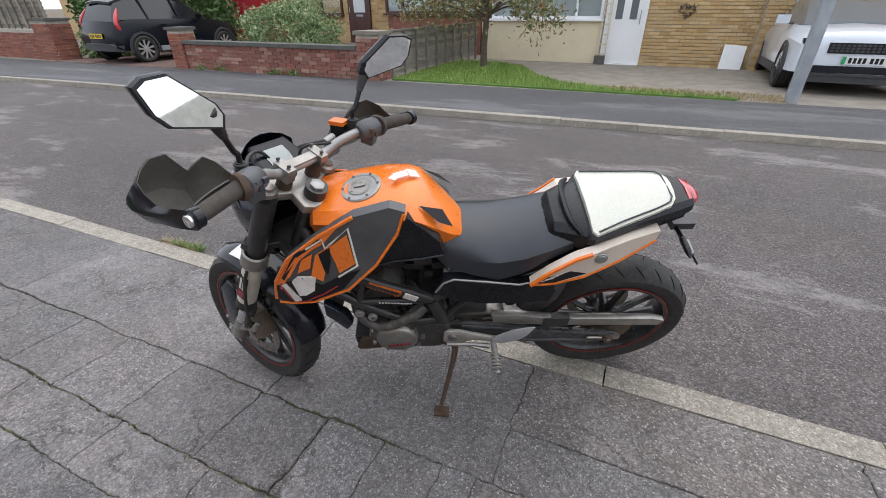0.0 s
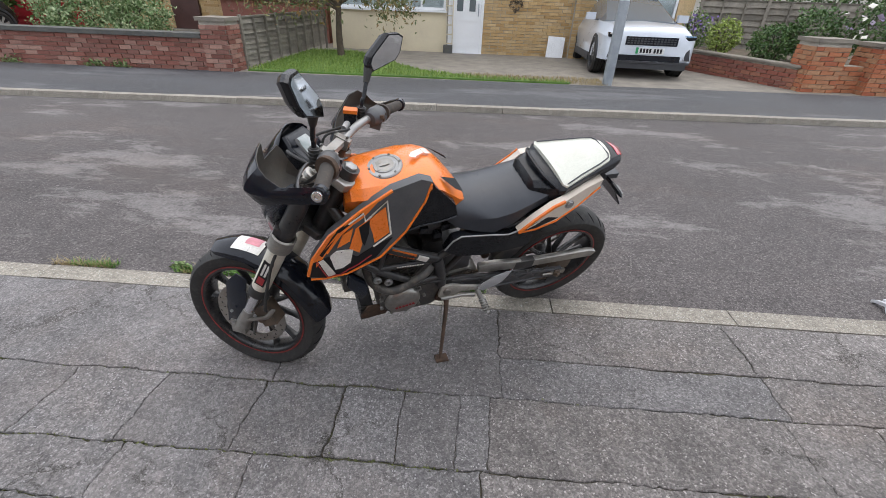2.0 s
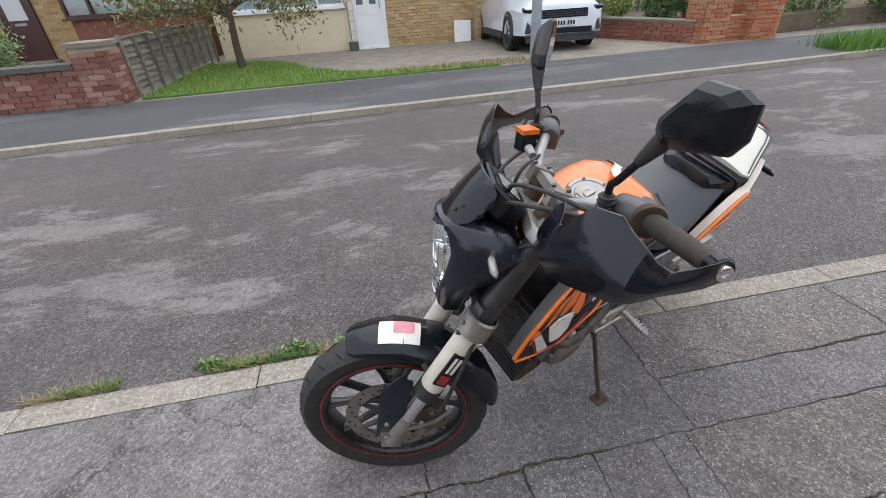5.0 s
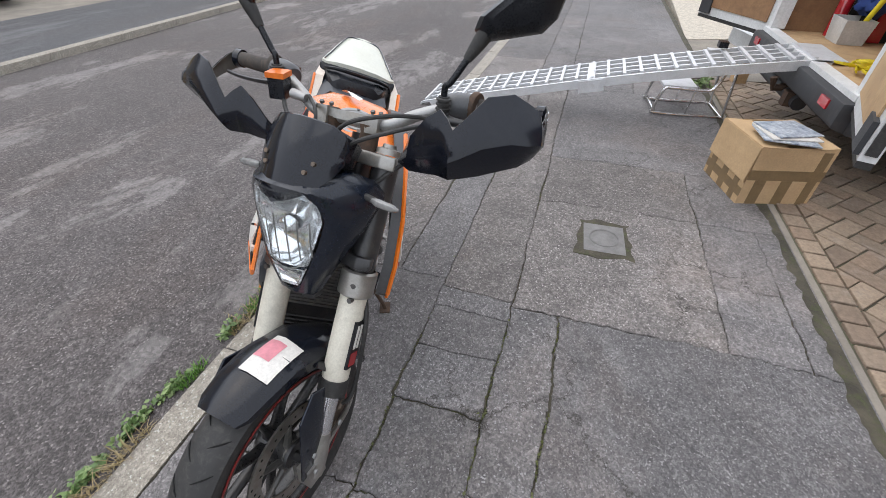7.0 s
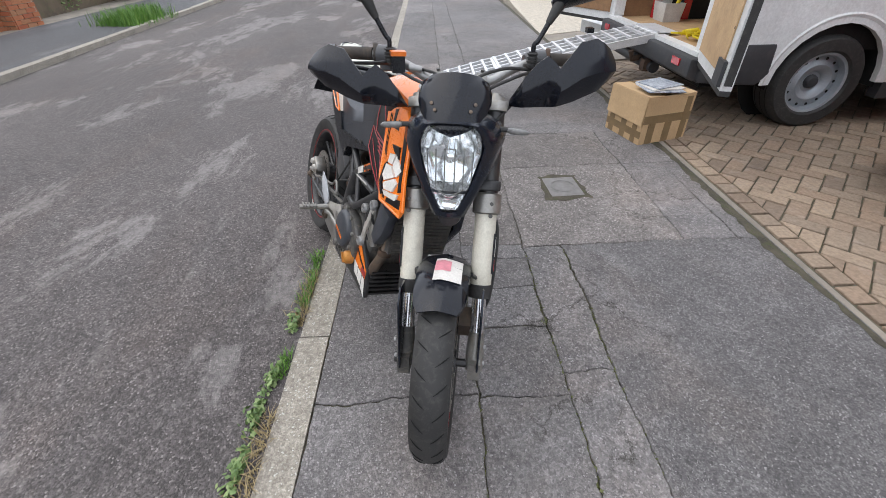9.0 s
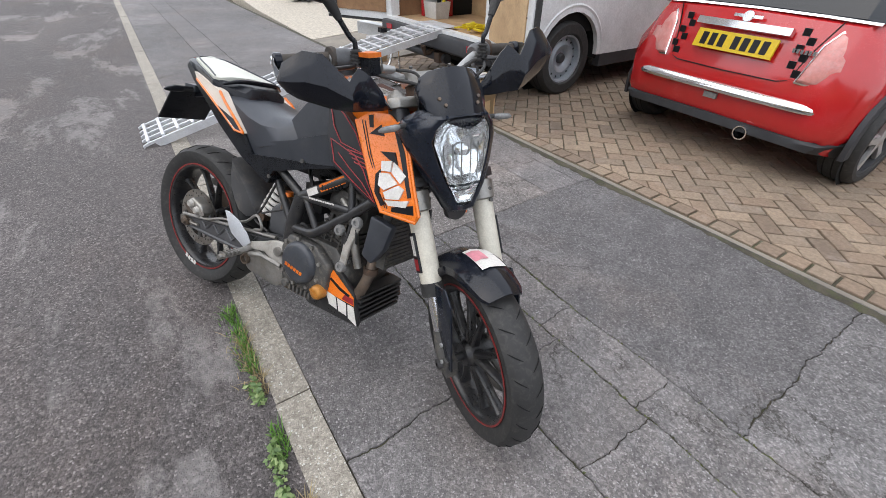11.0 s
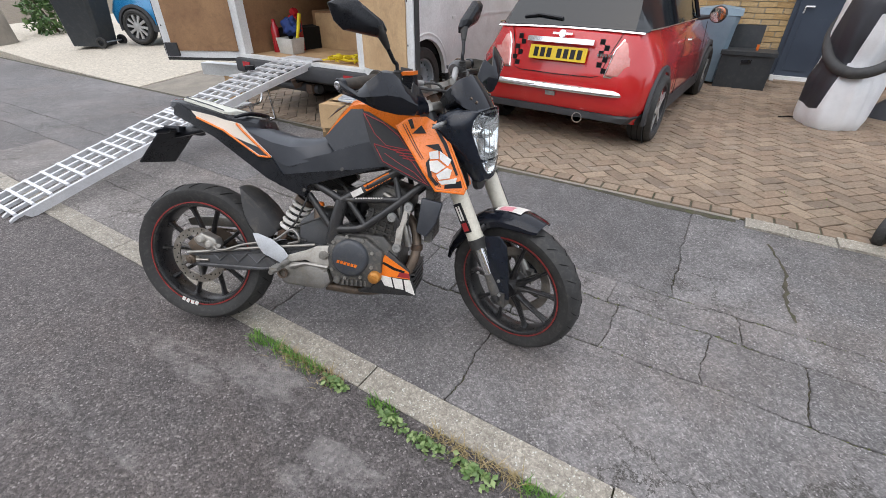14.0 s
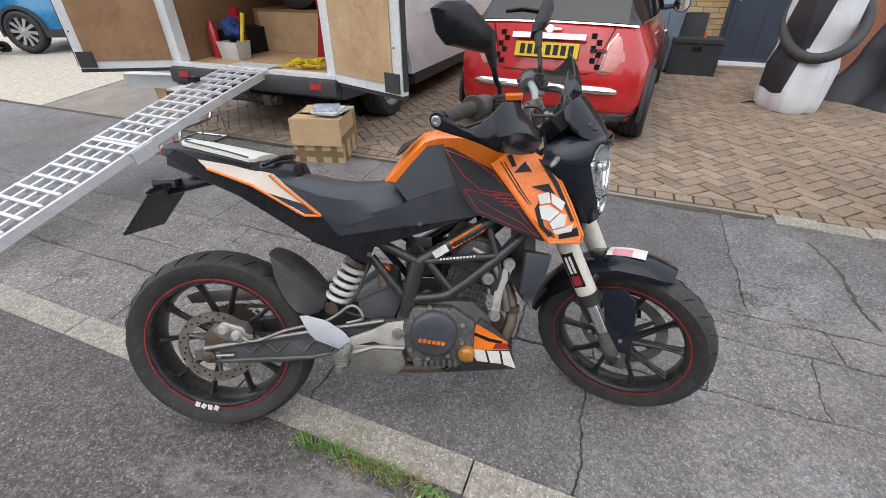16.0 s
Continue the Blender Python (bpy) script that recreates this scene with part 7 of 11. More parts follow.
for side in (1, -1):
    def hip(x, z):
        return 0.075 + (0.085 if side > 0 else 0.068) * min(1.0, max(0.0, (x + 0.08) / 0.27))
    if side > 0:
        ol = [(0.012, 0.872), (0.012, 0.835), (0.11, 0.782), (0.205, 0.745), (0.285, 0.715), (0.348, 0.71), (0.3, 0.766), (0.24, 0.822), (0.2, 0.843), (0.1, 0.868)]
        low_edge, up_edge = ol[1:6], ol[5:9]
        flash = [(0.2, 0.762), (0.282, 0.722), (0.335, 0.717), (0.31, 0.742), (0.245, 0.772)]
    else:
        ol = [(0.045, 0.885), (0.071, 0.861), (0.196, 0.818), (0.33, 0.733), (0.374, 0.731), (0.276, 0.815), (0.247, 0.845), (0.14, 0.87)]
        low_edge, up_edge = ol[1:5], ol[4:7]
        flash = [(0.235, 0.797), (0.332, 0.737), (0.364, 0.735), (0.33, 0.764)]
    sp = part("tail_panel", shell(ol, lambda x, z: hip(x, z) + 0.004, 0.03, side=side), M["peach"], bike, "faded white and orange tail panel with thin dark stripes", 25)
    b = bmesh.new()
    tube([(x, side * (hip(x, z) + 0.005), z) for x, z in low_edge], 0.004, 6, b)
    tube([(x, side * (hip(x, z) + 0.005), z) for x, z in up_edge], 0.0045 if side < 0 else 0.007, 6, b)
    part("tail_trim", b, M["orange"], sp, "orange trim")
    part("tail_flash", shell(flash, lambda x, z: hip(x, z) + 0.0055, 0.004, side=side), M["grey_panel"] if side < 0 else M["decal_dark"], sp)
    b = bmesh.new()
    for k in range(4):
        x0, z0 = (0.27 + 0.012 * k, 0.768 - 0.008 * k) if side < 0 else (0.25 + 0.012 * k, 0.775 - 0.01 * k)
        tube([(x0, side * (hip(x0, 0) + 0.006), z0), (x0 + 0.035, side * (hip(x0, 0) + 0.0065), z0 - 0.014 if side < 0 else z0 - 0.018)], 0.0014, 6, b)
    part("tail_stripe", b, M["decal_white"], sp)
    b = bmesh.new()
    lathe([(0.0, 0.006), (0.012, 0.006), (0.014, 0.003), (0.018, 0.004), (0.019, 0.0)], "z", 18, b, Matrix.Translation((0.172, side * (hip(0.172, 0) + 0.004), 0.82 if side > 0 else 0.848)) @ pose(0, 0, 0, -90 * side, 0, 0))
    if side > 0:
        part("cowl_lock", b, M["alu_bright"], sp, "round silver fastener")
        cv = part("subframe_cover", shell([(0.6, 0.712), (0.57, 0.716), (0.47, 0.702), (0.375, 0.686), (0.335, 0.698), (0.285, 0.70), (0.262, 0.655), (0.271, 0.6), (0.36, 0.59), (0.467, 0.588), (0.56, 0.605), (0.625, 0.648)], lambda x, z: 0.145, 0.03, side=side), M["black_plastic"], bike, "black subframe cover with a bare metal edge", 25)
        part("cover_edge", tube([(0.625, 0.146, 0.655), (0.6, 0.147, 0.7), (0.57, 0.147, 0.718), (0.47, 0.147, 0.704), (0.375, 0.147, 0.688), (0.34, 0.147, 0.7)], 0.0035, 6), M["alu_bright"], cv)
        part("under_rail", tube([(0.28, 0.1, 0.72), (0.12, 0.09, 0.78), (0.0, 0.07, 0.84)], [0.03, 0.025, 0.015], 10), M["black_plastic"], cv)
    else:
        b.free()
        part("subframe_cover", shell([(-0.05, 0.895), (-0.03, 0.912), (0.04, 0.883), (0.071, 0.858), (0.196, 0.815), (0.33, 0.73), (0.374, 0.729), (0.415, 0.67), (0.56, 0.69), (0.69, 0.705), (0.8, 0.72), (0.66, 0.68), (0.515, 0.638), (0.494, 0.592), (0.462, 0.604), (0.355, 0.652), (0.235, 0.735), (0.113, 0.81), (0.019, 0.851)], lambda x, z: hip(x, z) - 0.003, 0.05, side=side), M["black_plastic"], bike, "black subframe cover along the tail", 25)
part("undertail", sided([(0.3, [(0, 0.80), (0.1, 0.8), (0.105, 0.72), (0, 0.7)]), (0.1, [(0, 0.88), (0.07, 0.88), (0.08, 0.80), (0, 0.78)]), (-0.07, [(0, 0.9), (0.05, 0.9), (0.055, 0.87), (0, 0.86)])]), M["black_plastic"], bike)
# plate carrier
ph = part("plate_holder", tube([(0.02, 0, 0.83), (-0.06, 0, 0.81), (-0.115, 0, 0.80)], [0.03, 0.026, 0.03], 10, None, 4, True, 0.5), M["black_plastic"], bike)
pm = Matrix.Translation((-0.13, -0.02, 0.75)) @ pose(0, 0, 0, 0, 38, 0)
b = box((-0.003, -0.095, -0.088), (0.003, 0.095, 0.085), 0.002, None, pm)
part("plate_board", b, M["black_plastic"], ph, "plain black plate board without a number plate")
b = box((-0.03, -0.04, -0.012), (0.035, 0.04, 0.012), 0.006, None, Matrix.Translation((-0.10, 0, 0.815)))
part("plate_lamp", b, M["grey_panel"], ph)
for s in (1, -1):
    ind = part("rear_indicator", tube([(-0.085, 0.07 * s, 0.805), (-0.085, 0.085 * s, 0.806), (-0.085, 0.125 * s, 0.803), (-0.083, 0.145 * s, 0.80)], [0.008, 0.013, 0.012, 0.004], 10, None, 4, True, 0.8), M["black_plastic"], ph)
    part("indicator_lens", tube([(-0.09, 0.09 * s, 0.806), (-0.092, 0.135 * s, 0.803)], [0.011, 0.006], 10), M["clear_lens"], ind)
    part("indicator_stalk", tube([(-0.08, 0.02 * s, 0.81), (-0.085, 0.075 * s, 0.805)], 0.007, 8), M["rubber"], ind)

# -- frame --
def tubes(rows, r, mat, name, label="", both=True):
    for s in ((1, -1) if both else (1,)):
        b = bmesh.new()
        for pts in rows:
            tube([(x, y * s, z) for x, y, z in pts], r, 12, b, 4 if len(pts) > 2 else 0)
        part(name, b, mat, bike, label)


tubes([[(0.64, 0.12, 0.585), (0.84, 0.125, 0.70), (0.95, 0.09, 0.78), (1.0, 0.035, 0.83)]], 0.019, M["frame"], "frame_rail", "black tubular trellis frame")
tubes([[(0.60, 0.12, 0.42), (0.615, 0.122, 0.50), (0.64, 0.12, 0.585)]], 0.024, M["frame"], "frame_spar")
tubes([[(0.47, 0.11, 0.675), (0.64, 0.12, 0.585)]], 0.014, M["frame"], "frame_strut")
tubes([[(0.615, 0.125, 0.475), (0.70, 0.14, 0.485), (0.75, 0.14, 0.508), (0.87, 0.14, 0.60), (0.96, 0.12, 0.68), (1.01, 0.04, 0.74)]], 0.0145, M["frame"], "frame_rail")
tubes([[(0.66, 0.13, 0.59), (0.86, 0.142, 0.605)]], 0.011, M["frame"], "frame_strut")
tubes([[(0.67, 0.13, 0.585), (0.735, 0.14, 0.50)]], 0.011, M["frame"], "frame_strut")
tubes([[(0.865, 0.14, 0.60), (0.84, 0.125, 0.70)]], 0.011, M["frame"], "frame_strut")
tubes([[(0.50, 0.10, 0.60), (0.60, 0.115, 0.47)]], 0.013, M["frame"], "subframe_strut")
tubes([[(0.46, 0.1, 0.63), (0.2, 0.08, 0.76), (0.0, 0.05, 0.85)]], 0.012, M["frame"], "subframe_rail")
for s in (1, -1):
    ang = math.degrees(math.atan2(0.115, 0.2))
    m = Matrix.Translation((0.74, s * 0.1405, 0.643)) @ pose(0, 0, 0, 0, -ang, 0)
    b = box((-0.008, -0.0022, -0.012), (0.098, 0.0022, 0.012), 0.001, None, m)
    st = part("frame_sticker", b, M["orange_bright"], bike, "orange and white frame sticker")
    b = box((-0.065, -0.0024, -0.011), (-0.02, 0.0024, 0.011), 0.001, None, m)
    part("sticker_block", b, M["decal_white"], st)
    b = bmesh.new()
    for k in range(7):
        box((0.002 + 0.0125 * k, -0.0032, -0.008), (0.0055 + 0.0125 * k, 0.0032, 0.008), 0, b, m @ pose(0, 0, 0, 0, 12, 0))
    part("sticker_bar", b, M["decal_dark"], st)
    b = bmesh.new()
    for k in range(11):
        box((0.70 + 0.0095 * k, s * 0.1495, 0.5985 + 0.0007 * k), (0.7065 + 0.0095 * k, s * 0.1515, 0.6035 + 0.0007 * k), 0, b)
    part("frame_lettering", b, M["decal_white"], bike, "tiny white web lettering")

# -- engine --
eng = new("engine")
eng.parent = bike
b = prism([(0.575, 0.29), (0.62, 0.25), (0.80, 0.245), (0.855, 0.30), (0.86, 0.40), (0.80, 0.46), (0.60, 0.47), (0.565, 0.40)], "y", -0.115, 0.115, 0.015)
part("crankcase", b, M["engine"], eng, "grimy dark engine case")
for s in (1, -1):
    cx = 0.68 if s < 0 else 0.765
    cz = 0.372 if s < 0 else 0.385
    b = prism([(cx - 0.09, cz - 0.05), (cx - 0.06, cz - 0.115), (cx + 0.08, cz - 0.115), (cx + 0.12, cz - 0.06), (cx + 0.125, cz + 0.03), (cx + 0.06, cz + 0.08), (cx - 0.06, cz + 0.085), (cx - 0.095, cz + 0.03)] if s < 0 else
              [(cx - 0.075, cz - 0.05), (cx - 0.04, cz - 0.09), (cx + 0.05, cz - 0.085), (cx + 0.09, cz - 0.03), (cx + 0.08, cz + 0.05), (cx + 0.02, cz + 0.085), (cx - 0.06, cz + 0.06)], "y", s * 0.11, s * 0.145, 0.012)
    cc = part("side_cover", b, M["engine"], eng)
    d = lathe([(0.0, 0.012), (0.058, 0.012), (0.066, 0.008), (0.072, 0.0), (0.074, -0.02)], "z", 32, m=Matrix.Translation((cx, s * 0.152, cz)) @ pose(0, 0, 0, -90 * s, 0, 0))
    ck = part("clutch_cover" if s < 0 else "alternator_cover", d, M["clutch_blue"] if s < 0 else M["alu"], eng, "round black clutch cover with orange lettering" if s < 0 else "scuffed alternator cover with a red mark")
    b = bmesh.new()
    for k in range(6):
        x_, z_ = cx - 0.048 + 0.0135 * k, cz - 0.018 - 0.0026 * k
        prism([(x_, z_), (x_ + 0.0035, z_ + 0.011), (x_ + 0.0135, z_ + 0.009), (x_ + 0.01, z_ - 0.002)], "y", s * 0.1635, s * 0.1655, 0, b)
    part("cover_lettering", b, M["orange_bright"] if s < 0 else M["decal_red"], ck)
    for k in range(9):
        a = 2 * math.pi * k / 9 + 0.3
        b = bmesh.new()
        bolt((cx + 0.09 * math.cos(a), s * 0.152, cz + 0.083 * math.sin(a)), 0.007, 0.012, b, (0, s, 0))
        part("cover_bolt", b, M["alu"], cc)
    if s < 0:
        b = bmesh.new()
        for k in range(6):
            box((cx - 0.03 + 0.018 * k, -0.157, cz - 0.108), (cx - 0.022 + 0.018 * k, -0.143, cz - 0.085), 0.002, b)
        lathe([(0.0, 0.01), (0.012, 0.01), (0.016, 0.0)], "z", 16, b, Matrix.Translation((cx - 0.05, -0.15, cz - 0.09)) @ pose(0, 0, 0, 90, 0, 0))
        part("cover_rib", b, M["engine"], cc)
        part("oil_filter_cap", lathe([(0.0, 0.012), (0.012, 0.014), (0.02, 0.011), (0.0245, 0.004), (0.025, -0.02)], "z", 20, m=Matrix.Translation((0.777, -0.155, 0.304)) @ pose(0, 0, 0, 90, 0, 0)), M["amber_cap"], eng, "amber oil filter cap")
        part("cap_bar", box((0.757, -0.173, 0.3), (0.797, -0.163, 0.308), 0.003, None, Matrix.Translation((0.777, 0, 0.304)) @ pose(0, 0, 0, 0, 35, 0) @ Matrix.Translation((-0.777, 0, -0.304))), M["amber_cap"], eng)
cm = Matrix.Translation((0.77, 0, 0.45)) @ pose(0, 0, 0, 0, 16, 0)
b = box((-0.065, -0.085, -0.02), (0.065, 0.085, 0.10), 0.008, None, cm)
cyl = part("cylinder", b, M["engine"], eng, "ribbed black cylinder")
b = bmesh.new()
for k in range(5):
    box((-0.07, -0.093, 0.0 + 0.02 * k), (0.07, 0.093, 0.006 + 0.02 * k), 0.002, b, cm)
for s in (1, -1):
    for dx in (-0.045, -0.018, 0.018, 0.045):
        box((dx - 0.003, s * 0.084, 0.0), (dx + 0.003, s * 0.096, 0.16), 0.001, b, cm)
part("cylinder_rib", b, M["engine"], cyl)
b = prism([(-0.075, 0.10), (0.08, 0.10), (0.085, 0.17), (0.05, 0.215), (-0.05, 0.215), (-0.08, 0.16)], "y", -0.1, 0.1, 0.012, None, cm)
hd = part("cylinder_head", b, M["engine"], eng)
for s in (1, -1):
    b = bmesh.new()
    prism([(-0.055, 0.115), (0.06, 0.115), (0.062, 0.165), (0.03, 0.2), (-0.035, 0.2), (-0.06, 0.16)], "y", s * 0.1, s * 0.108, 0.004, b, cm)
    for dx, dz in ((-0.045, 0.125), (0.05, 0.125), (0.0, 0.19)):
        bolt(cm @ Vector((dx, s * 0.112, dz)), 0.006, 0.008, b, (0, s, 0))
    part("head_cover", b, M["engine"], hd)
b = bmesh.new()
tube([(0.66, 0.02, 0.52), (0.69, 0.0, 0.56), (0.74, 0.0, 0.6)], 0.028, 12, b, 4)
box((0.60, -0.07, 0.53), (0.68, 0.07, 0.62), 0.015, b)
part("throttle_body", b, M["frame"], eng)
b = bmesh.new()
for pts, r in (((( 0.60, -0.09, 0.47), (0.63, -0.12, 0.52), (0.66, -0.10, 0.60), (0.6, -0.06, 0.66)), 0.006), (((0.70, -0.1, 0.47), (0.66, -0.13, 0.50), (0.63, -0.10, 0.45)), 0.005), (((0.86, -0.13, 0.62), (0.875, -0.15, 0.56), (0.86, -0.145, 0.48), (0.88, -0.14, 0.44)), 0.005),
               (((0.88, -0.13, 0.60), (0.90, -0.15, 0.55), (0.89, -0.13, 0.50)), 0.004), (((0.62, 0.09, 0.47), (0.66, 0.13, 0.53), (0.72, 0.12, 0.62)), 0.006), (((0.55, 0.1, 0.42), (0.6, 0.14, 0.46), (0.7, 0.14, 0.46)), 0.005),
               (((0.50, -0.10, 0.60), (0.46, -0.12, 0.50), (0.42, -0.12, 0.44), (0.5, -0.13, 0.42)), 0.004), (((0.57, -0.11, 0.52), (0.52, -0.12, 0.50), (0.45, -0.12, 0.47)), 0.0035), (((0.8, 0.1, 0.66), (0.86, 0.13, 0.62), (0.9, 0.12, 0.66)), 0.006)):
    part("wiring", tube(pts, r, 8, None, 6), M["rubber"], eng)
part("coolant_hose", tube([(0.80, -0.105, 0.62), (0.86, -0.125, 0.58), (0.885, -0.13, 0.50), (0.9, -0.12, 0.43)], [0.013, 0.015, 0.014, 0.012], 12, None, 6), M["alu"], eng, "clamped silver hose")
for at, y in (((0.87, 0.55), 0.15), ((0.83, 0.535), 0.155)):
    part("frame_bolt", lathe([(0.006, -0.006), (0.014, -0.006), (0.016, 0.0), (0.014, 0.006), (0.006, 0.006)], "y", 16, None, Matrix.Translation((at[0], y, at[1])), loop=True), M["alu_bright"], eng, "bright engine mounting bolt")
bk_ = part("engine_bracket", prism([(0.888, 0.578), (0.908, 0.59), (0.914, 0.576), (0.884, 0.5), (0.874, 0.43), (0.866, 0.412), (0.85, 0.418), (0.85, 0.44), (0.858, 0.5), (0.868, 0.53)], "y", -0.152, -0.143, 0.003), M["hanger"], eng, "bright cast engine bracket")
part("engine_bracket", prism([(0.826, 0.548), (0.846, 0.556), (0.868, 0.53), (0.862, 0.49), (0.848, 0.488), (0.846, 0.522)], "y", -0.151, -0.142, 0.003), M["frame"], eng)
for x_, z_ in ((0.9, 0.582), (0.839, 0.54), (0.86, 0.426)):
    part("bracket_bolt", lathe([(0.0, 0.004), (0.007, 0.005), (0.008, 0.011), (0.015, 0.011), (0.0175, 0.004), (0.018, -0.004)], "z", 16, None, Matrix.Translation((x_, -0.15, z_)) @ pose(0, 0, 0, 90, 0, 0)), M["alu_bright"], bk_)
part("exhaust_clamp", lathe([(0.02, -0.012), (0.024, -0.01), (0.024, 0.01), (0.02, 0.012)], "z", 16, None, Matrix.Translation((0.925, -0.085, 0.42)), True), M["rust"], eng, "rusty exhaust clamp")
part("oil_bottle", lathe([(0.0, 0.05), (0.014, 0.05), (0.017, 0.04), (0.02, 0.035), (0.022, 0.0), (0.0, 0.0)], "z", 16, m=Matrix.Translation((0.535, -0.085, 0.505))), M["exhaust"], eng, "amber fluid reservoir")
part("reservoir_cap", lathe([(0.0, 0.014), (0.018, 0.014), (0.02, 0.0)], "z", 14, m=Matrix.Translation((0.535, -0.085, 0.555))), M["orange_bright"], eng, "copper-coloured cap")
b = prism([(0.445, 0.398), (0.56, 0.39), (0.585, 0.45), (0.57, 0.53), (0.52, 0.54), (0.452, 0.488)], "y", -0.085, 0.06, 0.012)
part("airbox", b, M["shroud_grey"], eng, "smooth grey plastic tank beside the shock")
# exhaust
ex = part("exhaust_header", tube([(0.855, -0.03, 0.545), (0.905, -0.05, 0.50), (0.925, -0.085, 0.42), (0.905, -0.10, 0.34), (0.84, -0.08, 0.25), (0.7, -0.06, 0.215), (0.56, -0.08, 0.23)], 0.0185, 14, None, 6), M["exhaust"], bike, "rust-brown exhaust header")
part("header_guard", tube([(0.90, 0.05, 0.56), (0.885, 0.115, 0.50), (0.81, 0.155, 0.475), (0.70, 0.15, 0.53), (0.66, 0.13, 0.56)], 0.0165, 12, None, 6), M["engine"], ex, "dusty brown header pipe")
b = prism([(0.36, 0.30), (0.40, 0.235), (0.56, 0.225), (0.60, 0.26), (0.58, 0.33), (0.42, 0.34)], "y", -0.135, 0.03, 0.018)
mf = part("silencer", b, M["alu"], ex, "dull underslung silencer box")
part("silencer_tip", lathe([(0.014, -0.01), (0.02, -0.01), (0.02, 0.008), (0.014, 0.008)], "y", 16, m=Matrix.Translation((0.405, -0.138, 0.285)), loop=True), M["exhaust"], mf)
# belly pan
part("belly_flap", prism([(0.83, 0.335), (0.9, 0.335), (0.928, 0.27), (0.9, 0.256), (0.82, 0.268), (0.815, 0.3)], "y", 0.108, 0.122, 0.004), M["rust"], bike, "torn rusty end of the belly pan")
for s in (-1,):
    k = s * 0.125
    bp = part("belly_pan", prism([(0.822, 0.408), (0.782, 0.32), (0.765, 0.262), (0.70, 0.238), (0.71, 0.228), (0.934, 0.232), (0.93, 0.266), (0.908, 0.315), (0.906, 0.335)], "y", s * 0.108, k, 0.004), M["frame"], bike, "belly pan with torn orange and white graphics")
    part("belly_graphic", prism([(0.81, 0.39), (0.783, 0.322), (0.80, 0.305), (0.911, 0.3), (0.906, 0.327)], "y", s * 0.1255, s * 0.1275), M["orange"], bp, "orange flash")
    for ol in ([(0.787, 0.31), (0.836, 0.302), (0.846, 0.262), (0.812, 0.268)], [(0.842, 0.301), (0.88, 0.298), (0.888, 0.256), (0.854, 0.26)], [(0.887, 0.297), (0.912, 0.297), (0.934, 0.238), (0.896, 0.252)]):
        part("belly_graphic", prism(ol, "y", s * 0.1278, s * 0.1292), M["decal_white"], bp, "white angular graphic")
    part("belly_graphic", prism([(0.80, 0.355), (0.806, 0.362), (0.85, 0.342), (0.892, 0.33), (0.886, 0.323), (0.845, 0.332)], "y", s * 0.1276, s * 0.1282), M["decal_dark"], bp, "dark script flourish")
    part("belly_graphic", prism([(0.87, 0.325), (0.907, 0.323), (0.91, 0.303), (0.86, 0.306)], "y", s * 0.1276, s * 0.1281), M["decal_red"], bp)
for k in range(6):
    part("belly_louvre", box((0.885 - 0.002 * k, -0.11, 0.238 + 0.018 * k), (0.925, 0.11, 0.246 + 0.018 * k), 0.002), M["frame"], bike, "black slat of the belly pan")
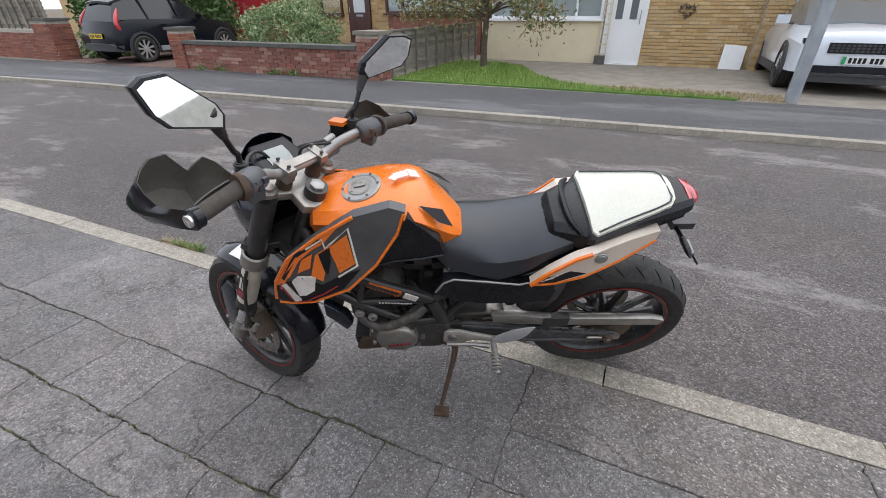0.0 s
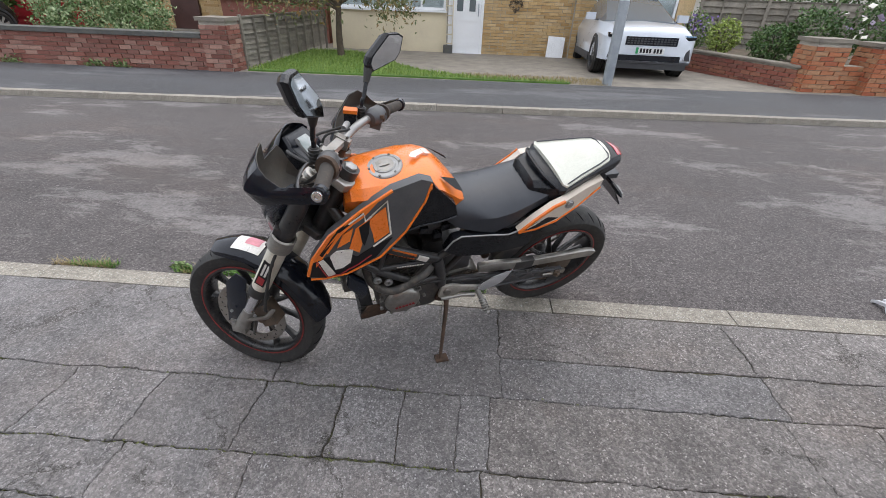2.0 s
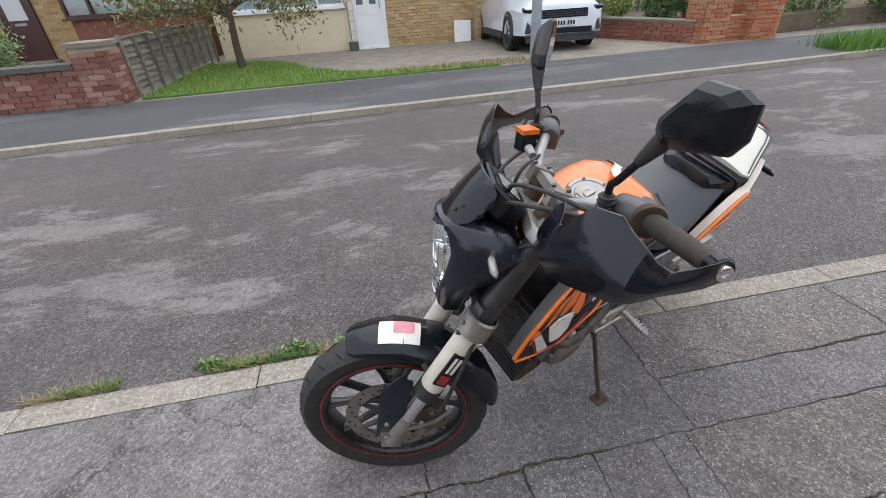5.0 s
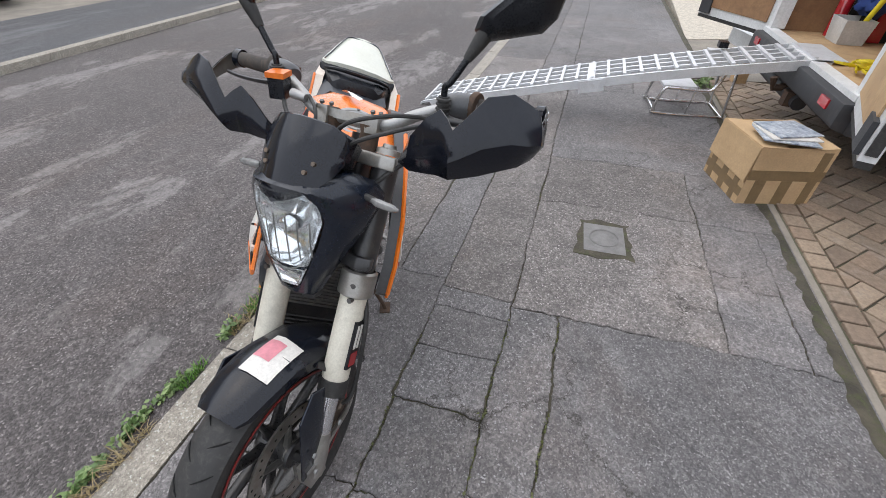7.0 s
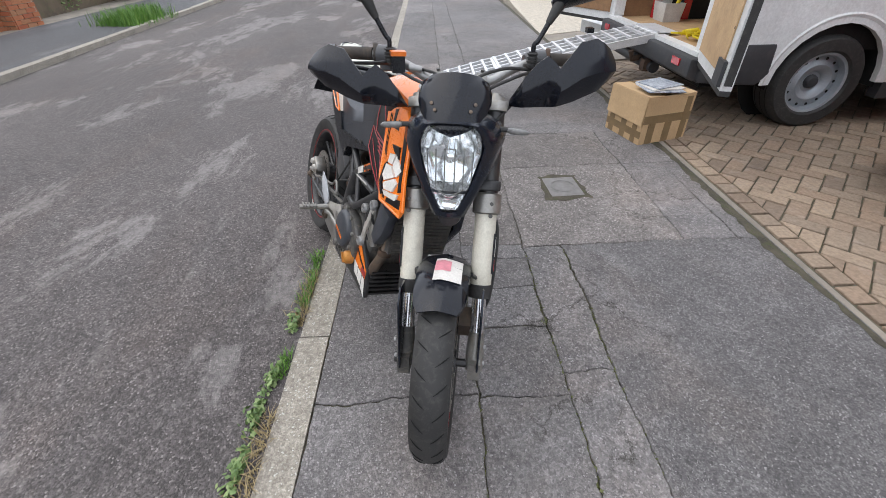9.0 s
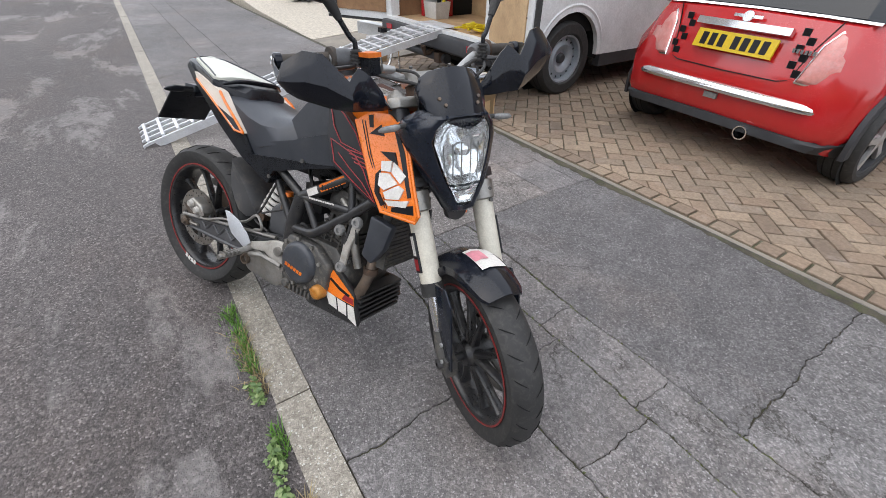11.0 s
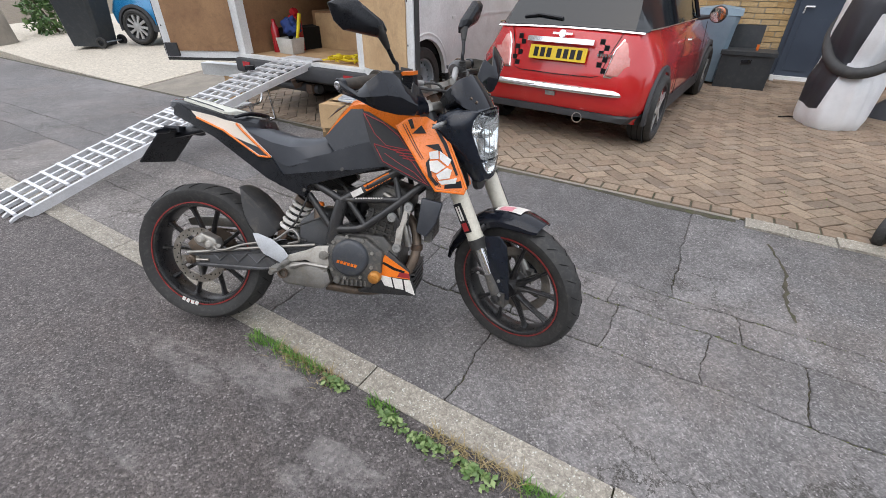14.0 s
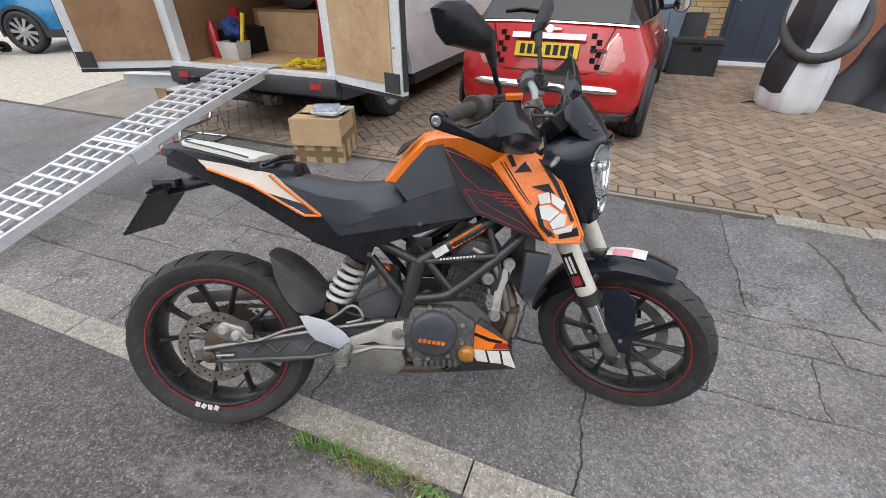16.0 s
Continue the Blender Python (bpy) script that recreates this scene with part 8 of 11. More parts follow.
# swingarm, shock, chain
for s in (1, -1):
    b = prism([(0.58, 0.40), (0.50, 0.405), (0.25, 0.355), (0.06, 0.33), (-0.03, 0.322), (-0.04, 0.285), (0.02, 0.272), (0.2, 0.268), (0.40, 0.29), (0.57, 0.32)], "y", s * 0.088, s * 0.106, 0.006)
    sa = part("swingarm", b, M["swingarm"], bike, "ribbed cast swingarm")
    b = bmesh.new()
    for x in (0.12, 0.2, 0.28, 0.36, 0.44):
        for d in (1, -1):
            tube([(x, s * 0.107, 0.285 + 0.02), (x + 0.06 * d, s * 0.107, 0.37 - 0.03 * (0.44 - x))], 0.0045, 6, b)
    tube([(0.54, s * 0.107, 0.392), (0.25, s * 0.107, 0.35), (0.0, s * 0.107, 0.322)], 0.006, 6, b)
    tube([(0.54, s * 0.107, 0.325), (0.3, s * 0.107, 0.285), (0.0, s * 0.107, 0.282)], 0.006, 6, b)
    part("swingarm_rib", b, M["swingarm"], sa)
    ax = lathe([(0.0, 0.024), (0.01, 0.024), (0.012, 0.016), (0.019, 0.014), (0.021, 0.0)], "z", 12, m=Matrix.Translation((0, s * 0.108, 0.302)) @ pose(0, 0, 0, -90 * s, 0, 0))
    part("axle_nut", ax, M["exhaust"], sa, "corroded axle nut")
    b = box((-0.045, s * 0.106 - 0.006, 0.29), (0.03, s * 0.106 + 0.008, 0.315), 0.004)
    tube([(0.02, s * 0.112, 0.302), (0.075, s * 0.112, 0.304)], 0.006, 8, b)
    part("chain_adjuster", b, M["steel"], sa)
    # footpeg hanger
    b = prism([(0.60, 0.41), (0.545, 0.405), (0.5, 0.385), (0.385, 0.345), (0.39, 0.325), (0.5, 0.345), (0.53, 0.33), (0.575, 0.30), (0.605, 0.34)], "y", s * 0.125, s * 0.14, 0.005)
    hg = part("footpeg_hanger", b, M["hanger"], bike, "cast aluminium footpeg hanger")
    b = tube([(0.425, s * 0.13, 0.335), (0.42, s * 0.2, 0.325), (0.415, s * 0.255, 0.32)], [0.012, 0.011, 0.009], 10)
    for k in range(5):
        box((0.405, s * (0.19 + 0.013 * k) - 0.003, 0.325), (0.437, s * (0.19 + 0.013 * k) + 0.003, 0.337), 0.001, b)
    part("footpeg", b, M["alu"], hg, "worn metal footpeg")
    b = prism([(0.289, 0.437), (0.31, 0.438), (0.366, 0.42), (0.412, 0.385), (0.433, 0.357), (0.398, 0.328), (0.329, 0.36), (0.31, 0.385)], "y", s * 0.142, s * 0.146, 0.001)
    part("heel_guard", b, M["heel"], hg, "pale grey heel plate")
    b = tube([(0.59, s * 0.142, 0.325), (0.50, s * 0.15, 0.335), (0.44, s * 0.148, 0.318)], [0.009, 0.007, 0.011], 8)
    lathe([(0.0, 0.01), (0.016, 0.008), (0.018, -0.004)], "z", 14, b, Matrix.Translation((0.572, s * 0.142, 0.372)) @ pose(0, 0, 0, -90 * s, 0, 0))
    part("pedal", b, M["alu"], hg)
b = bmesh.new()
pts = []
top, bot = Vector((0.455, -0.01, 0.575)), Vector((0.36, -0.01, 0.42))
d = (top - bot)
u = Vector((0, 1, 0))
v = d.normalized().cross(u)
for k in range(5 * 16 + 1):
    a = 2 * math.pi * k / 16
    pts.append(bot + d * (0.1 + 0.75 * k / 80) + (u * math.cos(a) + v * math.sin(a)) * 0.036)
spring = part("shock_spring", tube(pts, 0.0085, 8), M["decal_white"], bike, "white coil spring")
part("shock_body", tube([bot, bot + d * 0.45, top], [0.022, 0.024, 0.02], 14), M["frame"], spring)
part("spring_collar", tube([bot + d * 0.86, bot + d * 0.96], 0.042, 18), M["exhaust"], spring, "tarnished preload collar")
part("shock_mount", tube([bot - Vector((0, 0.04, 0)), bot + Vector((0, 0.04, 0))], 0.02, 12), M["rust"], spring)
b = bmesh.new()
rings = []
for (xo, zo), (xi, zi), w in (((0.182, 0.602), (0.188, 0.592), 0.05), ((0.215, 0.592), (0.197, 0.548), 0.062), ((0.255, 0.566), (0.21, 0.498), 0.066), ((0.295, 0.528), (0.23, 0.455), 0.067), ((0.33, 0.482), (0.255, 0.42), 0.066), ((0.346, 0.452), (0.29, 0.405), 0.062), ((0.345, 0.436), (0.322, 0.412), 0.056)):
    d_ = Vector((xo - xi, zo - zi)).normalized() * 0.004
    row = [(xi, zi, -w), (xi + (xo - xi) * 0.85, zi + (zo - zi) * 0.85, -w), (xo, zo, -w * 0.72), (xo + d_.x, zo + d_.y, 0), (xo, zo, w * 0.72), (xi + (xo - xi) * 0.85, zi + (zo - zi) * 0.85, w), (xi, zi, w)]
    rings.append([(x, y, z) for x, z, y in row] + [(x - d_.x, y * 0.94, z - d_.y) for x, z, y in row[::-1]])
loft(rings, b)
part("rear_hugger", b, M["hugger"], bike, "dusty grey plastic wheel hugger")
for z0, z1 in ((0.395, 0.43), (0.21, 0.345)):
    n = 44
    b = bmesh.new()
    for k in range(n):
        f = k / n
        x = 0.58 * f
        z = z0 + (z1 - z0) * f + (-0.01 if z0 < 0.3 else 0)
        zc = 0.395 + (0.365 - 0.395) * f if z0 > 0.3 else 0.207 + (0.325 - 0.207) * f
        box((x, 0.063 + 0.002 * (k % 2), zc - 0.006), (x + 0.0115, 0.075 - 0.002 * (k % 2), zc + 0.006), 0.002, b, None, 1)
    part("chain_run", b, M["exhaust"], bike, "dirty drive chain")
cg = part("chain_guard", prism([(0.44, 0.475), (0.43, 0.43), (0.24, 0.408), (-0.15, 0.395), (-0.165, 0.425), (-0.12, 0.44), (0.2, 0.448), (0.36, 0.475)], "y", 0.095, 0.12, 0.004), M["alu"], bike, "scraped grey chain guard")
part("tape_patch", box((0.17, 0.094, 0.405), (0.26, 0.1215, 0.4535), 0.003), M["frame"], cg, "black tape wrapped round the guard")
# rear caliper and hose
cm_ = Matrix.Translation((0.075, -0.105, 0.385)) @ pose(0, 0, 0, 0, 28, 0)
b = prism([(-0.05, -0.02), (-0.03, 0.022), (0.03, 0.03), (0.055, 0.008), (0.04, -0.026), (-0.02, -0.032)], "y", -0.024, 0.026, 0.007, None, cm_)
cal = part("rear_caliper", b, M["alu"], bike, "dirty rear brake caliper")
for dx in (-0.018, 0.022):
    part("piston_cap", lathe([(0.0, 0.012), (0.011, 0.012), (0.014, 0.006), (0.016, 0.0)], "z", 16, None, cm_ @ pose(dx, -0.024, 0.0) @ pose(0, 0, 0, 90, 0, 0)), M["hanger"], cal)
part("caliper_bracket", prism([(-0.07, -0.06), (-0.05, 0.0), (0.02, -0.012), (0.035, -0.05), (-0.02, -0.085)], "y", -0.006, 0.004, 0.002, None, cm_), M["exhaust"], cal)
part("banjo_bolt", tube([cm_ @ Vector((0.05, -0.02, 0.012)), cm_ @ Vector((0.062, -0.034, 0.02))], [0.009, 0.008], 10), M["steel"], cal)
part("brake_hose", tube([(0.085, -0.12, 0.385), (0.14, -0.13, 0.355), (0.24, -0.125, 0.385), (0.36, -0.12, 0.41), (0.44, -0.13, 0.46), (0.47, -0.13, 0.42), (0.42, -0.12, 0.40)], 0.005, 8, None, 6), M["alu"], bike)
part("torque_arm", tube([(-0.01, -0.118, 0.33), (0.3, -0.118, 0.375), (0.53, -0.118, 0.405)], 0.0065, 8), M["alu"], bike)
# side stand
foot = BIKE.inverted() @ Vector((-0.452, 0.987, -0.012))
b = tube([(0.56, 0.125, 0.31), (0.565, 0.16, 0.26), foot + Vector((0, -0.01, 0.02)), foot], [0.017, 0.013, 0.010, 0.012], 10, None, 0, True, 0.7)
ss = part("side_stand", b, M["rust"], bike, "rusty side stand with a flat foot")
b = box((-0.03, -0.02, 0.0), (0.025, 0.022, 0.008), 0.003, None, BIKE.inverted() @ Matrix.Translation((-0.452, 0.987, -0.014)) @ pose(0, 0, 0, 0, 0, 200))
part("stand_foot", b, M["rust"], ss)
part("stand_bracket", prism([(0.60, 0.36), (0.53, 0.35), (0.53, 0.30), (0.57, 0.28), (0.61, 0.30)], "y", 0.10, 0.13, 0.004), M["rust"], ss)
sp = []
for k in range(80):
    a = 2 * math.pi * k / 8
    sp.append(Vector((0.585, 0.14, 0.30)) + (foot - Vector((0.56, 0.13, 0.31))) * (0.02 + 0.35 * k / 80) + Vector((0.006 * math.cos(a), 0, 0.006 * math.sin(a))))
part("stand_spring", tube(sp, 0.0016, 5), M["steel"], ss)


# ---- vehicles ----
M["car_black"] = surf("dark_blue_paint", (0.005, 0.007, 0.012), (0.004, 0.006, 0.01), 3, 200, 0.2, 0.0, 0, 0, None, 0, 0.05, 0.0)
M["car_black"].node_tree.nodes["Principled BSDF"].inputs["Specular IOR Level"].default_value = 0.2
M["car_white"] = surf("pearl_white_paint", (0.56, 0.6, 0.66), (0.52, 0.56, 0.62), 3, 200, 0.3, 0, 0, 0, None, 0, 0.05, 0.8)
M["car_blue"] = surf("bright_blue_paint", (0.02, 0.2, 0.42), (0.018, 0.17, 0.37), 3, 200, 0.28, 0.1, 0, 0, None, 0, 0.05, 0.8)
M["chrome"] = surf("chrome", (0.8, 0.8, 0.8), (0.72, 0.72, 0.72), 12, 150, 0.14, 1.0, 0, 0, (0.45, 0.42, 0.38), 0.3, 0.05)
M["silver_wheel"] = surf("silver_alloy", (0.55, 0.55, 0.55), (0.45, 0.45, 0.45), 14, 150, 0.4, 0.6, 0, 0, (0.25, 0.22, 0.18), 0.4)
M["dark_trim"] = surf("dark_trim", (0.04, 0.042, 0.047), (0.03, 0.031, 0.035), 8, 200, 0.6, 0, 0.15, 0.0005, (0.09, 0.085, 0.08), 0.3)
M["car_glass"] = dark_glass("car_glass", (0.012, 0.015, 0.018), 0.12)
M["car_glass"].node_tree.nodes["Principled BSDF"].inputs["Specular IOR Level"].default_value = 0.5
# pale base colour stands in for sky reflected in the white car's windows
M["sky_toned_glass"] = dark_glass("sky_toned_glass", (0.13, 0.15, 0.17), 0.1)
M["yellow_plate"] = surf("yellow_plate", (0.72, 0.5, 0.01), (0.66, 0.45, 0.01), 6, 80, 0.4)
M["white_plate"] = surf("white_plate", (0.76, 0.77, 0.76), None, 6, 80, 0.4)
M["green_flash"] = surf("green_flash", (0.02, 0.35, 0.12), None, 6, 80, 0.4)
M["lamp_lens"] = surf("tail_lens", (0.66, 0.3, 0.27), (0.6, 0.2, 0.18), 12, 60, 0.14, 0, 0, 0, (0.6, 0.4, 0.36), 0.5, 0.04, 0.5)
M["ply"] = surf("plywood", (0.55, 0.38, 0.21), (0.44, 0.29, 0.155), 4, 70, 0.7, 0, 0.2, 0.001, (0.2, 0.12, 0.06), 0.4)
M["ply_dark"] = surf("brown_plywood", (0.33, 0.19, 0.095), (0.24, 0.13, 0.065), 4, 70, 0.7, 0, 0.2, 0.001, (0.1, 0.055, 0.03), 0.4)
M["card"] = surf("cardboard", (0.52, 0.36, 0.2), (0.45, 0.31, 0.17), 5, 100, 0.85, 0, 0.15, 0.001, (0.34, 0.22, 0.11), 0.35)
M["tape"] = surf("brown_tape", (0.22, 0.15, 0.075), (0.17, 0.115, 0.06), 10, 100, 0.35)
M["ramp_alu"] = surf("ramp_aluminium", (0.68, 0.69, 0.71), (0.58, 0.59, 0.61), 8, 160, 0.5, 0.35, 0.1, 0.0006, (0.35, 0.34, 0.32), 0.35)
M["red_cloth"] = surf("red_cloth", (0.35, 0.015, 0.02), (0.25, 0.01, 0.015), 7, 90, 0.9, 0, 0.4, 0.003)
M["yellow"] = surf("yellow_plastic", (0.75, 0.62, 0.02), (0.65, 0.5, 0.02), 12, 90, 0.5)
M["blue_cloth"] = surf("blue_cloth", (0.02, 0.05, 0.2), None, 9, 90, 0.8)
M["tub"] = surf("white_tub", (0.6, 0.6, 0.58), None, 6, 80, 0.5)
M["bin_black"] = surf("dark_bin", (0.03, 0.035, 0.04), (0.022, 0.026, 0.03), 6, 120, 0.55, 0, 0.2, 0.0006, (0.1, 0.095, 0.085), 0.3)
M["bin_green"] = surf("green_bin", (0.14, 0.24, 0.11), (0.11, 0.2, 0.09), 6, 120, 0.5, 0, 0.2, 0.0006, (0.2, 0.24, 0.16), 0.3)
M["bin_blue"] = surf("grey_blue_bin", (0.2, 0.28, 0.34), (0.16, 0.23, 0.29), 6, 120, 0.5, 0, 0.2, 0.0006)
M["navy_door"] = surf("navy_door", (0.045, 0.06, 0.085), (0.038, 0.05, 0.073), 4, 140, 0.4, 0, 0.1, 0.0005)
M["cover_black"] = surf("cover_black", (0.028, 0.03, 0.038), (0.02, 0.021, 0.027), 7, 160, 0.55, 0, 0.4, 0.002)
M["cover_silver"] = surf("cover_silver", (0.74, 0.75, 0.77), (0.64, 0.65, 0.67), 6, 160, 0.5, 0.1, 0.4, 0.002)
M["tube_rubber"] = surf("inner_tube", (0.045, 0.046, 0.048), (0.03, 0.031, 0.032), 8, 160, 0.7, 0, 0.2, 0.001, (0.1, 0.1, 0.095), 0.4)


def car_wheel(parent, at, R, width, rim_r, spokes, mat, steel=False):
    w_ = new("wheel")
    w_.parent = parent
    w_.matrix_basis = at
    h = width / 2
    ty = part("tyre", lathe([(rim_r, -h * 0.8), (rim_r + 0.02, -h), (R - 0.03, -h), (R - 0.008, -h * 0.8), (R, -h * 0.4), (R, h * 0.4), (R - 0.008, h * 0.8), (R - 0.03, h), (rim_r + 0.02, h), (rim_r, h * 0.8)], "y", 40, loop=True), M["rubber"], w_)
    g = bmesh.new()
    for f in (-0.5, 0.0, 0.5):
        lathe([(R + 0.0008, h * f - 0.004), (R + 0.0008, h * f + 0.004)], "y", 40, g)
    part("tread_groove", g, M["deep_black"], ty)
    if steel:
        rim = part("rim", lathe([(rim_r + 0.005, h * 0.85), (rim_r - 0.012, h * 0.8), (rim_r - 0.02, h * 0.35), (rim_r * 0.78, h * 0.42), (rim_r * 0.6, h * 0.62), (rim_r * 0.42, h * 0.5), (rim_r * 0.34, h * 0.3), (0.0, h * 0.3)], "y", 36), mat, w_, "grey pressed steel wheel")
        b = bmesh.new()
        for k in range(14):
            a = 2 * math.pi * k / 14
            lathe([(0.0, 0.001), (0.011, 0.001)], "y", 10, b, Matrix.Translation((rim_r * 0.8 * math.cos(a), h * 0.45, rim_r * 0.8 * math.sin(a))))
        part("vent_hole", b, M["deep_black"], rim)
        part("hub_cap", lathe([(0.0, h * 0.62), (0.035, h * 0.6), (0.045, h * 0.5), (0.05, h * 0.3)], "y", 16), M["dark_trim"], rim)
    else:
        rim = part("rim", lathe([(rim_r + 0.004, h * 0.88), (rim_r - 0.012, h * 0.86), (rim_r - 0.02, h * 0.1), (rim_r - 0.02, -h * 0.6), (0.0, -h * 0.6)], "y", 36), M["dark_trim"], w_)
        for k in range(spokes):
            a = 2 * math.pi * k / spokes
            b = bmesh.new()
            rings = []
            for f, wd in ((0.12, 0.024), (0.5, 0.018), (0.95, 0.028)):
                r = rim_r * f
                p, t = Vector((r * math.cos(a + 0.12 * f), h * (0.72 - 0.05 * f), r * math.sin(a + 0.12 * f))), Vector((-math.sin(a), 0, math.cos(a)))
                y = Vector((0, 0.012, 0))
                rings.append([p + t * wd + y, p - t * wd + y, p - t * wd - y, p + t * wd - y])
            part("spoke", loft(rings, b), mat, rim)
        part("hub_cap", lathe([(0.0, h * 0.86), (0.03, h * 0.85), (0.05, h * 0.75), (0.05, h * 0.3)], "y", 16), mat, rim)
    return w_


def bars(parent, m, n, w_, h, mat, gap_at=4):
    """Plain bars in place of writing on a plate lying in the local y-z plane."""
    x = -w_ / 2
    step = w_ / (n + 0.5)
    for k in range(n):
        y0 = x + step * (k + (0.5 if k >= gap_at else 0))
        part("plate_bar", box((-0.001, y0 + step * 0.14, -h / 2), (0.0015, y0 + step * 0.8, h / 2), 0, None, m), mat, parent)


def hatch(name, m, label, paint, dims, glaze="car_glass"):
    """A small hatchback: nose along +x, rear axle at x = 0."""
    c = thing(name, m, label, "car")
    lo, gh = dims
    part("body", sided(lo), paint, c, "", 35)
    part("glasshouse", sided(gh), M[glaze], c, "", 30)
    return c


def arch(parent, x, z, y, r, w_, mat, s):
    b = lathe([(r, y), (r + w_, y + 0.002), (r + w_ * 0.9, y + 0.03), (r, y + 0.034)] if s > 0 else [(r, -y), (r + w_, -y - 0.002), (r + w_ * 0.9, -y - 0.03), (r, -y - 0.034)], "y", 24, None, Matrix.Translation((x, 0, z)), True, (-12, 192))
    part("wheel_arch", b, mat, parent)
    # flat black disc over the body, its colour standing for the arch's inner shade
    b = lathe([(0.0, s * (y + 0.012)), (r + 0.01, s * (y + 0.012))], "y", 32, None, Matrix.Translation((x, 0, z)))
    part("arch_hollow", b, M["deep_black"], parent)


# red car on the drive
MINI = pose(-0.44, -2.33, 0.008, 0, 0, 265.5)
mini = hatch("red_hatchback", MINI, "red small hatchback with chrome trim and chequered stickers", M["red_paint"], (
    [(-0.625, [(0, 0.56), (0.52, 0.545), (0.60, 0.47), (0.59, 0.38), (0.54, 0.33), (0, 0.33)]), (-0.60, [(0, 0.64), (0.58, 0.62), (0.70, 0.5), (0.69, 0.34), (0.62, 0.29), (0, 0.29)]), (-0.565, [(0, 0.74), (0.58, 0.73), (0.745, 0.56), (0.74, 0.34), (0.68, 0.25), (0, 0.25)]),
     (-0.50, [(0, 0.92), (0.61, 0.905), (0.775, 0.66), (0.785, 0.36), (0.72, 0.22), (0, 0.22)]), (-0.40, [(0, 0.955), (0.66, 0.94), (0.79, 0.70), (0.805, 0.36), (0.75, 0.2), (0, 0.2)]), (0.0, [(0, 0.955), (0.70, 0.94), (0.805, 0.72), (0.82, 0.38), (0.76, 0.19), (0, 0.19)]),
     (1.0, [(0, 0.955), (0.71, 0.935), (0.815, 0.72), (0.815, 0.38), (0.76, 0.19), (0, 0.19)]), (1.9, [(0, 0.93), (0.68, 0.905), (0.805, 0.70), (0.815, 0.38), (0.76, 0.19), (0, 0.19)]), (2.5, [(0, 0.9), (0.6, 0.86), (0.77, 0.66), (0.8, 0.38), (0.74, 0.2), (0, 0.2)]),
     (2.85, [(0, 0.8), (0.5, 0.77), (0.68, 0.6), (0.72, 0.38), (0.66, 0.22), (0, 0.22)]), (3.0, [(0, 0.6), (0.42, 0.58), (0.55, 0.5), (0.58, 0.38), (0.54, 0.27), (0, 0.27)])],
    [(-0.475, [(0, 0.95), (0.58, 0.94), (0.66, 0.925)]), (-0.36, [(0, 1.12), (0.56, 1.10), (0.68, 0.935)]), (-0.16, [(0, 1.36), (0.50, 1.33), (0.70, 0.94)]), (0.05, [(0, 1.41), (0.54, 1.375), (0.705, 0.94)]), (1.2, [(0, 1.415), (0.56, 1.38), (0.71, 0.94)]), (1.5, [(0, 1.37), (0.53, 1.335), (0.70, 0.93)]), (1.95, [(0, 0.95), (0.6, 0.94), (0.68, 0.92)])]))
part("roof_panel", sided([(-0.2, [(0, 1.375), (0.50, 1.345), (0.51, 1.32), (0, 1.34)]), (0.05, [(0, 1.425), (0.555, 1.39), (0.57, 1.36), (0, 1.39)]), (1.2, [(0, 1.43), (0.575, 1.395), (0.59, 1.365), (0, 1.39)]), (1.48, [(0, 1.39), (0.54, 1.355), (0.55, 1.33), (0, 1.35)])]), M["red_paint"], mini)
b = bmesh.new()
loft([[(-0.478, y, 0.944 - 0.03 * abs(y) ** 2), (-0.49, y, 0.932 - 0.03 * abs(y) ** 2), (-0.47, y, 0.925 - 0.03 * abs(y) ** 2)] for y in (-0.66, -0.4, 0, 0.4, 0.66)], b)
for s in (1, -1):
    tube([(-0.42, s * 0.685, 0.945), (0.0, s * 0.725, 0.948), (1.2, s * 0.733, 0.942), (1.9, s * 0.70, 0.925)], 0.006, 6, b)
part("waistline_trim", b, M["chrome"], mini, "thin chrome waistline strip")
